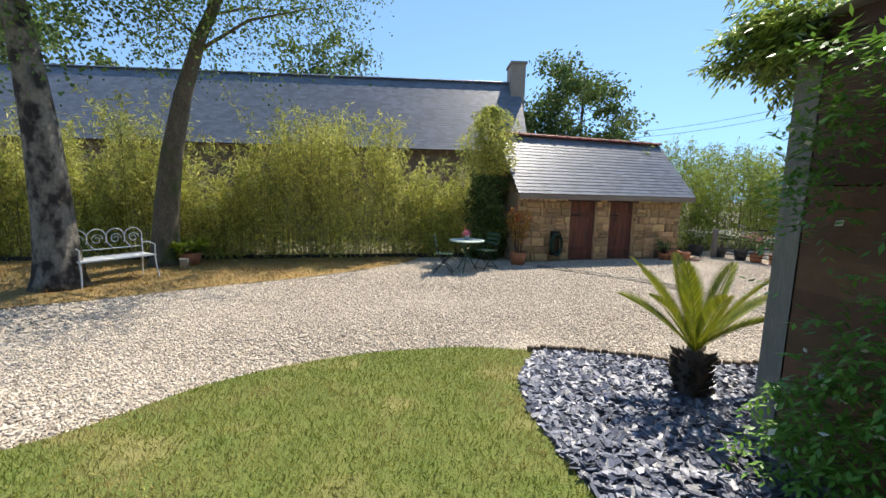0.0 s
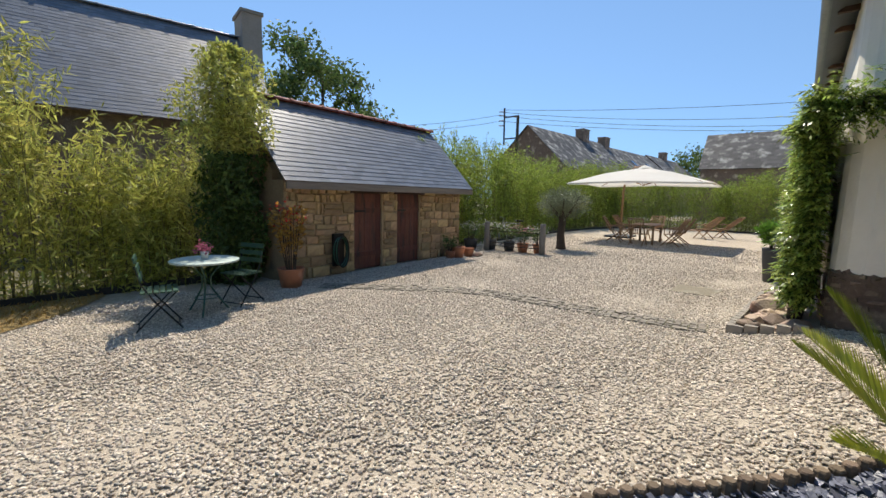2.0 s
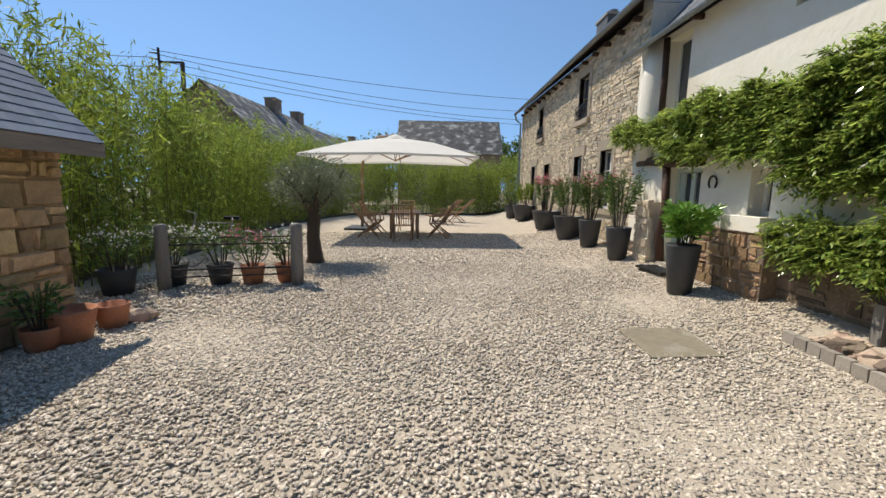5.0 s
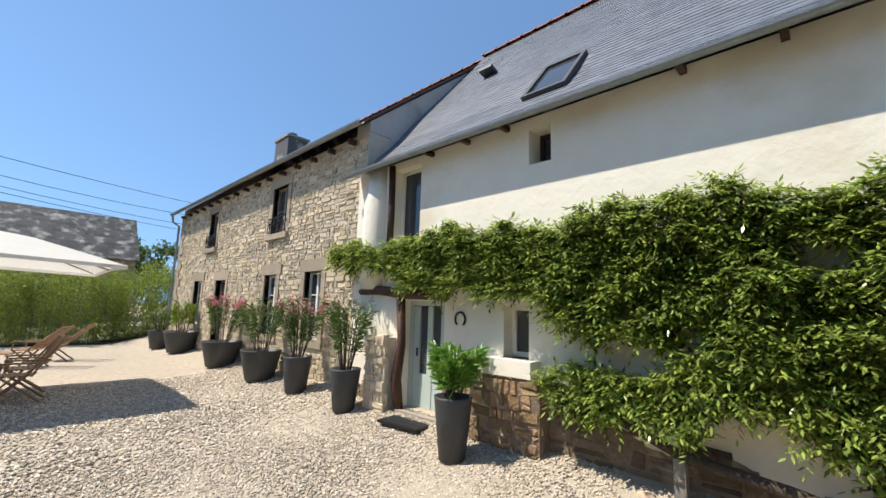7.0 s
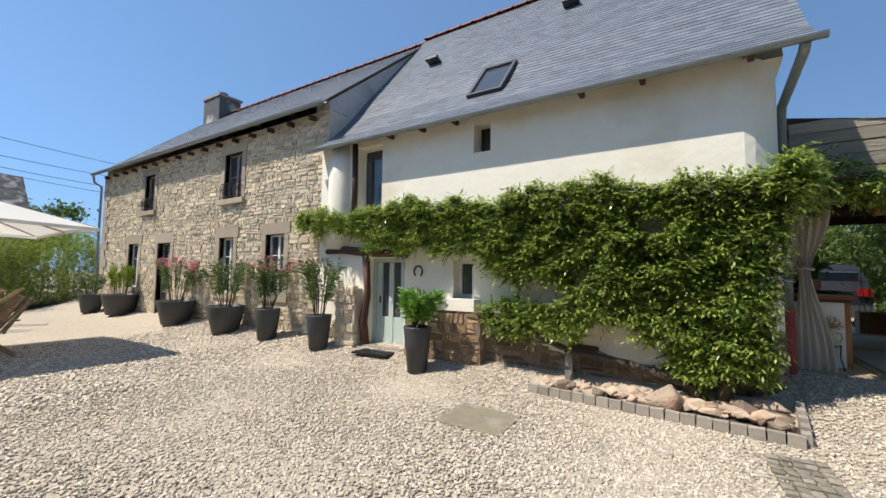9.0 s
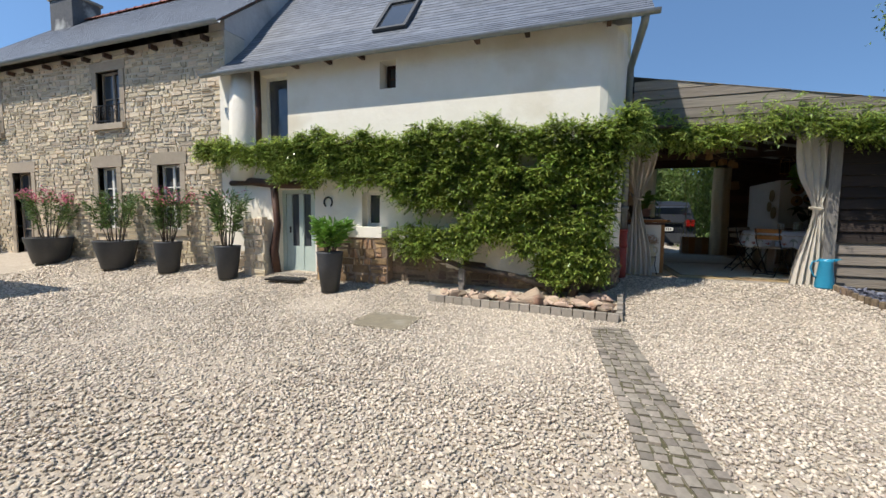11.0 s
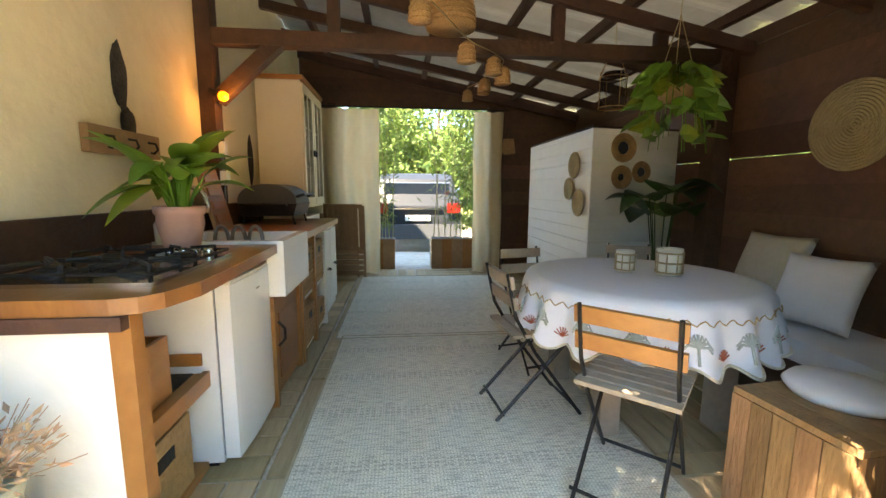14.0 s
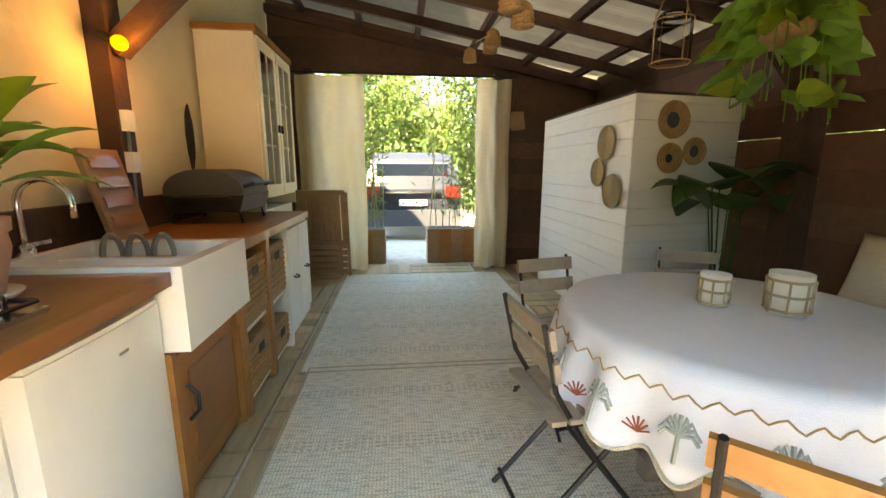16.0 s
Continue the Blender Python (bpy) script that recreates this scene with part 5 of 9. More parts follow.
# cycad
def cycad(x, y, z):
    t = thing("cycad_palm", x, y, z, 0, "young cycad palm with arching yellow-green fronds on a shaggy stem", "palm")
    rng = np.random.default_rng(81)
    bm = bmesh.new()
    lathe(bm, [(0.09, -0.05), (0.11, 0.05), (0.115, 0.2), (0.1, 0.32), (0.06, 0.38)], 16)
    part("stem", bm, BARK, t)
    p = np.stack([0.105 * np.cos(u := rng.uniform(0, 6.28, 260)), 0.105 * np.sin(u), rng.uniform(0, 0.34, 260)], 1)
    put("leaf_base", leaves("leaf_base", p, 0.09, 0.035, BARK, -0.6, rng, p * np.array([6, 6, 0]), 0.2), t)["kind"] = "stuff"
    for k in range(13):
        a = k * 2.4
        rise = 0.74 + 0.62 * (k / 13)
        L = rng.uniform(0.64, 0.8)
        line = [Vector((math.cos(a) * L * (u * (1.1 - 0.35 * rise)), math.sin(a) * L * (u * (1.1 - 0.35 * rise)), 0.36 + L * (rise * u * 1.05 - 0.27 * u * u))) for u in np.linspace(0, 1, 14)]
        vs, fs = [], []
        sd = Vector((-math.sin(a), math.cos(a), 0))
        for j in range(1, 50):
            u = j / 49
            i0 = min(12, int(u * 13))
            c = line[i0].lerp(line[i0 + 1], u * 13 - i0)
            d = (line[i0 + 1] - line[i0]).normalized()
            for sgn in (-1, 1):
                w = 0.17 * math.sin(math.pi * (0.12 + 0.85 * u)) + 0.02
                e = c + (sd * sgn * 0.5 + d * 0.85 + Vector((0, 0, 0.3))) * w
                m = c.lerp(e, 0.4)
                q = len(vs)
                vs += [c, m + d * 0.012, e, m - d * 0.012]
                fs.append((q, q + 1, q + 2, q + 3))
        for j in range(13):
            q = len(vs)
            vs += [line[j] + sd * 0.006, line[j] - sd * 0.006, line[j + 1] - sd * 0.005, line[j + 1] + sd * 0.005]
            fs.append((q, q + 1, q + 2, q + 3))
        put("frond", mesh_np("frond", np.array([tuple(v) for v in vs]), fs, LEAF_C), t)


cycad(2.75, 2.64, gz(2.75, 2.64) + 0.02)

# turquoise jug
jug = thing("watering_jug", 3.98, 2.1, gz(3.98, 2.1) + 0.005, 0, "tall turquoise enamel jug standing on the gravel", "jug")
bm = bmesh.new()
lathe(bm, [(0.11, 0.0), (0.112, 0.02), (0.075, 0.36), (0.085, 0.4), (0.078, 0.395), (0.068, 0.36), (0.1, 0.03)], 24)
part("body", bm, BLUE, jug, "", True)
bm = bmesh.new()
tube(bm, [(0.07, 0, 0.38), (0.15, 0, 0.36), (0.17, 0, 0.28), (0.13, 0, 0.17), (0.095, 0, 0.14)], 0.011)
part("handle", bm, BLUE, jug, "", True)
bm = bmesh.new()
prism(bm, [(-0.06, 0.36), (-0.16, 0.41), (-0.075, 0.405)], "y", -0.035, 0.035)
part("spout", bm, BLUE, jug)

# ---- stone house details ----
rs = np.random.default_rng(19)
sk = [(h[0] - 0.14, h[1] + 0.14, h[2] - 0.12, h[3] + 0.2) for h in STONE_HOLES]
near = rubble(lambda x, z: True, 13.98, 25.7, -0.15, 4.66, 2.75, STONE, rs, 0.105, 0.25, 0.024, skip=sk, joint=0.010, split=0.25, rough=1.2)
order = np.argsort(near[:, :, 0].mean(1))
for i in order[:300]:
    c = near[i].mean(0)
    put("stone", many_boxes("stone", [near[i] - c], STONE_O), wall_s).location = c
put("rubble", many_boxes("rubble", near[order[300:]], STONE), wall_s)["kind"] = "stuff"
for i, z in enumerate(np.arange(-0.1, 4.5, 0.3)):
    w = 0.5 if i % 2 else 0.3
    part("quoin", bx(25.7 - w, 25.72, 2.72, 2.79, z, z + 0.28), DRESSED, wall_s, "", False, 0.012)


def glazed(name, x0, x1, z0, z1, y, mat, label, bars=1, leaf=2):
    """A window set back in its opening: frame, casement bars and panes."""
    w = thing(name, (x0 + x1) / 2, y, z0, 0, label, "window", "", "structure")
    a, b, h = x0 - (x0 + x1) / 2, x1 - (x0 + x1) / 2, z1 - z0
    for n_, q in (("frame_side", (a, a + 0.05, -0.03, 0.03, 0, h)), ("frame_side", (b - 0.05, b, -0.03, 0.03, 0, h)), ("frame_head", (a + 0.05, b - 0.05, -0.03, 0.03, h - 0.05, h)), ("frame_foot", (a + 0.05, b - 0.05, -0.03, 0.03, 0, 0.06))):
        part(n_, bx(*q), mat, w)
    if leaf == 2:
        part("mullion", bx(-0.035, 0.035, -0.02, 0.028, 0.06, h - 0.05), mat, w)
    for k in range(bars):
        zz = 0.06 + (h - 0.11) * (k + 1) / (bars + 1)
        part("glazing_bar", bx(a + 0.05, b - 0.05, -0.012, 0.022, zz - 0.012, zz + 0.012), mat, w)
    part("pane", bx(a + 0.045, b - 0.045, -0.012, -0.004, 0.05, h - 0.045), GLASS_D, w)
    return w


for i, h in enumerate(STONE_HOLES):
    x0, x1, z0, z1 = h
    upper = z0 > 3
    lint = part("lintel", bx(x0 - 0.2, x1 + 0.2, 2.6, 2.785, z1, z1 + (0.26 if not upper else 0.2)), DRESSED, wall_s, "", False, 0.015)
    for s_ in (x0 - 0.15, x1 + 0.0):
        zz = z0
        while zz < z1 - 0.05:
            hh = min(0.42, z1 - zz)
            part("jamb_stone", bx(s_, s_ + 0.15, 2.5, 2.782, zz + 0.004, zz + hh - 0.004), DRESSED, wall_s, "", False, 0.012)
            zz += hh
    if z0 > 0.2:
        part("sill", bx(x0 - 0.18, x1 + 0.18, 2.45, 2.86 if upper else 2.8, z0 - 0.13, z0), DRESSED, wall_s, "", False, 0.015)
    if z0 < 0:
        glazed("door_2", x0, x1, z0, z1, 2.6, TEAK_G, "grey wooden glazed door in the stone front", 2, 2)
    else:
        glazed("window_%d" % (i + 1), x0, x1, z0, z1, 2.62, WHITE if not upper else TEAK_G, "small-paned casement window in a granite surround", 1 if upper else 2)
    if upper:
        r = thing("window_railing", (x0 + x1) / 2, 2.83, z0, 0, "wrought-iron window railing with scrollwork", "railing", "window railings")
        W = (x1 - x0) / 2 + 0.06
        for zz in (0.06, 0.4):
            part("rail", bx(-W, W, -0.01, 0.01, zz - 0.01, zz + 0.01), IRON, r)
        for k in range(9):
            xx = -W + 2 * W * k / 8
            part("bar", bx(xx - 0.006, xx + 0.006, -0.006, 0.006, 0, 0.4), IRON, r)
        for k in range(4):
            bm = bmesh.new()
            c = -W + 2 * W * (k + 0.5) / 4
            tube(bm, [(c + 0.07 * math.cos(t) * (1 - t / 14), 0, 0.23 + 0.12 * math.sin(t) * (1 - t / 14)) for t in np.linspace(0, 9, 20)], 0.006, 5)
            part("scroll", bm, IRON, r)

chm = thing("chimney", 24.6, -0.7, 7.3, 0, "dark weathered chimney stack with a round cowl", "chimney", "", "structure")
part("stack", bx(-0.6, 0.6, -0.45, 0.45, -0.6, 1.2), SLATE_OLD, chm)
part("crown", bx(-0.66, 0.66, -0.5, 0.5, 1.2, 1.29), CONCRETE, chm)
bm = bmesh.new()
lathe(bm, [(0.09, 1.29), (0.09, 1.5), (0.2, 1.54), (0.2, 1.58), (0.02, 1.65)], 14)
part("cowl", bm, ZINC, chm)

# ---- white house openings ----
def surround(bm_mat, name, pts, r, label, kind="structure", cat="lintel"):
    bm = bmesh.new()
    tube(bm, pts, r, 8)
    return tagged(part(name, bm, bm_mat, None, "", True), label, cat, "", kind)


surround(TIMBER_D, "door_lintel", [(13.75, 2.9, 1.70), (13.2, 2.95, 1.72), (12.6, 2.95, 1.66), (11.7, 2.93, 1.62)], [0.05, 0.075, 0.08, 0.06], "crooked dark oak lintel over the door")
surround(TIMBER_D, "door_jamb", [(12.62, 2.93, -0.05), (12.68, 2.95, 0.4), (12.6, 2.94, 0.9), (12.66, 2.94, 1.6)], [0.07, 0.08, 0.06, 0.07], "crooked dark oak door post", cat="door post")
door = thing("door_1", 12.2, 2.72, 0.0, 0, "pale green half-glazed house door, closed", "door", "", "structure")
for q in ((-0.42, -0.34), (0.34, 0.42)):
    part("frame_side", bx(q[0], q[1], -0.04, 0.05, 0, 1.56), FRAME_T, door)
part("frame_head", bx(-0.34, 0.34, -0.04, 0.05, 1.49, 1.56), FRAME_T, door)
for q in ((-0.335, -0.22), (0.22, 0.335), (-0.05, 0.05)):
    part("stile", bx(q[0], q[1], -0.02, 0.03, 0.03, 1.48), FRAME_T, door)
part("lower_panel", bx(-0.335, 0.335, -0.02, 0.02, 0.03, 0.5), FRAME_T, door)
part("pane", bx(-0.335, 0.335, -0.01, 0.0, 0.5, 1.48), GLASS_D, door)
part("handle", bx(0.23, 0.25, 0.03, 0.06, 0.75, 0.87), CHROME, door)
tagged(part("door_step", bx(11.75, 12.65, 2.75, 3.0, -0.15, 0.0), CONCRETE, None, "", False, 0.01), "worn pale door step", "step", "", "structure")
mat_t = thing("door_mat", 12.15, 3.2, gz(12.1, 3.2) + 0.035, 4, "black rubber door mat with open holes on the gravel", "doormat")
part("border", bx(-0.36, 0.36, -0.19, 0.19, -0.03, 0.0), IRON, mat_t)
for k in range(14):
    part("rib", bx(-0.33 + k * 0.049, -0.31 + k * 0.049, -0.17, 0.17, 0.0, 0.01), POT_GREY, mat_t)
glazed("window_7", WIN_H[0], WIN_H[1], WIN_H[2], WIN_H[3], 2.68, WHITE, "small white casement deep in the cob wall", 0, 1)
glazed("window_8", SLIT_H[0], SLIT_H[1], SLIT_H[2], SLIT_H[3], 2.6, TIMBER_D, "tiny dark window under the eaves", 1, 1)
glazed("window_9", TALL_H[0], TALL_H[1], TALL_H[2], TALL_H[3], 2.7, WHITE, "tall loft window with a white frame", 0, 1)
surround(TIMBER_D, "loft_post", [(13.02, 2.92, 2.3), (13.0, 2.93, 3.0), (13.02, 2.93, 3.75)], 0.055, "dark oak post beside the loft window", cat="post")
surround(RENDER_W, "wall_bulge", [(13.45, 2.78, 1.75), (13.42, 2.82, 2.4), (13.42, 2.82, 3.2), (13.42, 2.75, 3.8)], [0.3, 0.3, 0.29, 0.28], "rounded limewashed cob pier", cat="wall")
tagged(part("window_ledge", bx(10.3, 10.95, 2.7, 3.12, 0.72, 0.9), RENDER_W, None, "", False, 0.03), "thick limewashed window ledge", "ledge", "", "structure")
bm = bmesh.new()
box(bm, 10.2, 11.6, 2.9, 3.1, -0.3, 0.72)
tagged(part("plinth_pier", bm, STONE_D, None, "", False, 0.03), "bare stone base under the small window", "plinth", "", "structure")
pq = rubble(lambda x, z: True, 10.2, 11.62, -0.25, 0.72, 3.1, STONE, rs, 0.15, 0.25, 0.02, joint=0.001, split=0.35, rough=1.8)
put("facing_stones", many_boxes("facing_stones", pq, STONE_P), bpy.data.objects["plinth_pier"])["kind"] = "stuff"
pier = thing("buttress", 12.98, 2.95, -0.1, 0, "rough ochre stone buttress beside the door", "buttress", "", "structure")
part("core", bx(-0.22, 0.25, -0.04, 0.16, 0, 1.1), MORTAR, pier)
pq = rubble(lambda x, z: True, -0.24, 0.27, 0.0, 1.12, 0.16, STONE, rs, 0.14, 0.22, 0.03, joint=0.003, rough=1.6)
for q_ in pq:
    c = q_.mean(0)
    put("stone", many_boxes("stone", [q_ - c], STONE_O), pier).location = c
hs = thing("horseshoe", 11.48, 2.91, 1.32, 0, "rusty horseshoe hung on the limewashed wall", "horseshoe")
bm = bmesh.new()
tube(bm, [(0.085 * math.cos(t), 0.01, 0.09 * math.sin(t)) for t in np.linspace(-0.9, math.pi + 0.9, 18)], 0.014, 6)
part("shoe", bm, IRON, hs)
# skylight
def on_roof(s):
    pts = [Vector(p) for p in WP]
    for i in range(len(pts) - 1):
        L = (pts[i + 1] - pts[i]).length
        if s <= L:
            p = pts[i].lerp(pts[i + 1], s / L)
            return p
        s -= L
p0, p1 = on_roof(0.95), on_roof(1.95)
tilt = math.degrees(math.atan2(p1.y - p0.y, p1.x - p0.x))
sk_t = new("skylight")
sk_t.matrix_basis = pose(10.5, WY - p0.x, p0.y, 0, 0, 180) @ pose(0, 0, 0, tilt, 0, 0)
tagged(sk_t, "dark-framed roof window set in the slates", "skylight")
for q in ((-0.33, -0.27, 0, 1.05), (0.27, 0.33, 0, 1.05), (-0.27, 0.27, 0, 0.06), (-0.27, 0.27, 0.99, 1.05)):
    part("frame", bx(q[0], q[1], q[2], q[3], -0.05, 0.07), POT_GREY, sk_t)
part("pane", bx(-0.27, 0.27, 0.06, 0.99, 0.02, 0.035), GLASS_D, sk_t)
for x, s_ in ((12.6, 3.4), (9.6, 4.3)):
    p = on_roof(s_)
    v = thing("roof_vent", x, WY - p.x, p.y, 0, "small dark roof vent between the slates", "vent")
    bm = bmesh.new()
    prism(bm, [(-0.15, -0.05), (0.22, 0.03), (0.2, 0.1), (-0.15, -0.02)], "x", -0.16, 0.16)
    part("hood", bm, POT_GREY, v)

def round_corner(d):
    """A place and the way out of the wall, d metres along the rounded corner from its kitchen side."""
    for (ax, ay), (bx_, by) in zip(CORNER, CORNER[1:]):
        L = math.hypot(bx_ - ax, by - ay)
        if d <= L:
            return ax + (bx_ - ax) * d / L, ay + (by - ay) * d / L, -(by - ay) / L, (bx_ - ax) / L
        d -= L
    return CORNER[-1] + (0.0, 1.0)


def bare(d):
    """Height to which the corner's stones lie bare."""
    return 0.16 + 0.5 * smooth((d - 0.75) / 0.5) + 0.05 * noise.noise((d * 9, 0, 4)) + 0.03 * noise.noise((d * 31, 2, 0))


# the bare patch is rough backing with stones standing proud of it
bm = bmesh.new()
cols = []
for d in np.linspace(0.72, 1.85, 46):
    cx, cy, ox, oy = round_corner(d)
    col_ = []
    for u in np.linspace(0, 1, 13):
        zz_ = -0.3 + u * (bare(d) + 0.3)
        k = 0.012 + 0.012 * noise.noise((d * 9, zz_ * 9, 1)) if u < 1 else 0.0
        col_.append(bm.verts.new((cx + ox * k, cy + oy * k, zz_)))
    cols.append(col_)
for a_, b_ in zip(cols, cols[1:]):
    for k in range(12):
        bm.faces.new((a_[k], b_[k], b_[k + 1], a_[k + 1]))
tagged(part("bare_corner", bm, STONE_D, wall_w, "", True), "dark crumbling masonry at the foot of the rounded corner")
pq = rubble(lambda x, z: z < bare(x) - 0.03, 0.75, 1.85, -0.28, 0.8, 0.0, STONE_D, rs, 0.07, 0.16, 0.03, joint=0.004, split=0.4, rough=1.8)
for q_ in pq:
    for c in q_:
        cx, cy, ox, oy = round_corner(c[0])
        c[0], c[1] = cx + ox * c[1], cy + oy * c[1]
tagged(put("corner_stones", many_boxes("corner_stones", pq, STONE_D), wall_w), "dark bare stones at the foot of the rounded corner", "", "", "stuff")

# rainwater pipe, grey above and red below
pipe = thing("rainwater_pipe", 6.55, 2.07, 0.02, 0, "grey zinc rainwater pipe with a red cast-iron foot", "downpipe")
bm = bmesh.new()
tube(bm, [(-0.08, 1.12, 3.66), (-0.08, 1.0, 3.6), (0, 0.08, 3.36), (0, 0.0, 3.24), (0, 0, 0.85)], 0.05, 12)
part("upper_pipe", bm, ZINC, pipe, "", True)
bm = bmesh.new()
tube(bm, [(0, 0, -0.24), (0, 0, 0.86)], 0.058, 12)
part("red_foot", bm, PIPE_RED, pipe, "red painted cast-iron foot", True)
for zz in (0.6, 0.84, 1.2, 2.2):
    bm = bmesh.new()
    tube(bm, [(0, 0, zz), (0, 0, zz + 0.05)], 0.066, 12)
    part("collar", bm, PIPE_RED if zz < 1 else ZINC, pipe, "", True)
bm = bmesh.new()
tube(bm, [(6.58, 1.83, 1.52), (6.48, 1.83, 1.52), (6.44, 1.82, 1.49), (6.42, 1.81, 1.43)], 0.010, 6)
tagged(part("wall_tap", bm, ZINC), "small grey tap on the plastered wall", "tap", "", "structure")

# ---- wisteria ----
def wisteria():
    rng = np.random.default_rng(90)
    t = thing("wisteria", 7.4, 3.0, -0.1, 0, "vigorous wisteria trained along the white wall and over the lean-to", "climber")
    off = np.array([7.4, 3.0, -0.1])
    n = 76000
    x, z = rng.uniform(6.55, 14.35, n), rng.uniform(0.15, 2.66, n)
    top = 2.43 + 0.07 * np.sin(x * 2.3) + 0.05 * np.sin(x * 6.1) + 0.07 * np.sin(x * 17.3) * np.sin(x * 3.1)
    low = np.interp(x, [6.3, 7.6, 8.2, 8.8, 9.4, 10.1, 10.4, 10.9, 12.2, 12.6, 13.0, 14.35], [0.15, 0.2, 0.45, 0.6, 1.15, 1.3, 1.55, 1.66, 1.7, 1.85, 2.1, 2.14]) + 0.08 * np.sin(x * 9)
    ok = (z < top) & (z > low)
    ok |= (x > 8.3) & (x < 10.5) & (z > 0.5 + 0.05 * np.sin(x * 7)) & (z < 0.95 + 0.06 * np.sin(x * 8))
    hole = ((x - 9.3) ** 2 / 0.2 + (z - 1.06) ** 2 / 0.03 < 1) | ((x - 7.9) ** 2 / 0.06 + (z - 1.9) ** 2 / 0.02 < 1) | ((x - 8.3) ** 2 / 0.05 + (z - 0.62) ** 2 / 0.015 < 1)
    ok &= ~hole
    ok &= ~((z < 0.62 + 0.09 * np.sin(x * 5.3)) & (x > 7.75) & (x < 8.75) & (z > 0.2))
    ok &= ~((np.abs(x - 8.75) < 0.22 + 0.1 * np.sin(z * 9)) & (np.abs(z - 1.25 - 0.3 * (x - 8.75)) < 0.11))
    ok &= ~((np.abs(x - 10.55) < 0.42) & (z < 1.62))
    ok &= x > np.interp(z, [0.1, 0.9, 1.6, 2.1, 2.5], [6.86, 6.8, 6.7, 6.6, 6.52])
    dens = 0.7 + 0.3 * np.sin(x * 8.3 + 3 * np.sin(z * 7.7)) * np.sin(z * 10.7 + 2.5 * np.sin(x * 3.9))
    ok &= rng.random(n) < np.where(z > top - 0.5, 0.62, 0.42) * (0.6 + 0.6 * dens)
    x, z = x[ok], z[ok]
    thick = np.interp(x, [6.3, 8, 10, 14.35], [0.34, 0.32, 0.24, 0.18]) * (0.75 + 0.35 * np.sin(x * 5.7 + 2.2 * np.sin(z * 4.1)) * np.sin(z * 6.9 + 1.9 * np.sin(x * 2.7)))
    y = 2.96 + thick * rng.random(len(x)) ** 0.8
    p = np.stack([x, y, z], 1)
    d = np.stack([rng.normal(size=len(x)) * 0.5, 0.7 + 0 * x, 0.25 + 0 * x], 1)
    put("foliage", sprays("foliage", p - off, d, LEAF_V, 0.17, 9, 0.078, 0.025, rng), t)["kind"] = "stuff"
    n = 1000
    u = rng.random(n)
    p3 = np.stack([6.62 - 0.3 * u + rng.normal(size=n) * 0.07, 3.25 - 1.4 * u, 2.36 + rng.normal(size=n) * 0.12], 1)
    put("foliage", sprays("foliage", p3 - off, np.stack([-0.6 + 0 * u, rng.normal(size=n) * 0.5, 0.05 + 0 * u], 1), LEAF_V, 0.16, 9, 0.068, 0.0205, rng), t)["kind"] = "stuff"
    n = 5200
    x = 6.6 - 4.25 * rng.random(n) ** 0.95
    x = x[rng.random(n) < np.interp(x, [3.4, 4.0, 5.3, 5.9], [1, 0.45, 0.45, 1])]
    n = len(x)
    z = 2.37 + 0.1 * np.sin(x * 3.1) + np.maximum(rng.normal(size=n) * 0.13, -0.1)
    y = FRONT + 0.05 + rng.uniform(-0.15, 0.4, n)
    p2 = np.stack([x, y, z], 1)
    d = np.stack([rng.normal(size=n) * 0.6, 0.5 + 0 * x, 0.12 + 0 * x], 1)
    put("foliage", sprays("foliage", p2 - off, d, LEAF_V, 0.16, 9, 0.068, 0.0205, rng), t)["kind"] = "stuff"
    # shoots that hang out over the opening and dapple the deck
    n = 240
    x = np.where(rng.random(n) < 0.55, rng.uniform(5.9, 6.6, n), rng.uniform(3.9, 5.9, n))
    y = rng.uniform(1.95, 2.6, n)
    p4 = np.stack([x, y, 2.46 - 0.3 * (y - 1.95) + rng.normal(size=n) * 0.06], 1)
    put("foliage", sprays("foliage", p4 - off, np.stack([rng.normal(size=n) * 0.6, 0.5 + 0 * x, -0.05 + 0 * x], 1), LEAF_V, 0.16, 9, 0.068, 0.0205, rng), t)["kind"] = "stuff"
    for pts, r in (([(7.3, 3.15, -0.2), (7.6, 3.1, 0.1), (8.2, 3.08, 0.22), (8.9, 3.08, 0.3), (9.6, 3.06, 0.55), (10.2, 3.05, 0.75)], [0.07, 0.06, 0.05, 0.045, 0.035, 0.015]),
                   ([(7.3, 3.15, -0.2), (7.1, 3.12, 0.6), (7.3, 3.08, 1.3), (7.0, 3.06, 2.0), (6.6, 3.0, 2.35), (6.3, 2.5, 2.4), (5.2, 2.1, 2.42), (2.4, 2.0, 2.45)], [0.075, 0.065, 0.055, 0.05, 0.04, 0.03, 0.025, 0.012]),
                   ([(7.3, 3.1, 1.3), (8.6, 3.06, 1.9), (10.2, 3.04, 2.2), (12.2, 3.04, 2.3), (14.2, 3.0, 2.32)], [0.045, 0.035, 0.03, 0.022, 0.01])):
        bm = bmesh.new()
        tube(bm, [np.array(q) - off for q in pts], r, 8)
        part("stem", bm, BARK, t, "", True)
    tagged(part("stake", bx(8.86, 8.95, 3.05, 3.13, -0.25, 0.28), POST_G), "short grey stake under the wisteria stem", "stake")
    t2 = thing("jasmine", 2.35, 1.1, gz(2.3, 1.1), 0, "dark climbing jasmine with small white flowers on the boards", "climber")
    n = 2000
    p = np.stack([rng.uniform(2.22, 2.5, n), rng.uniform(0.35, 1.75, n), rng.uniform(0.05, 2.3, n)], 1)
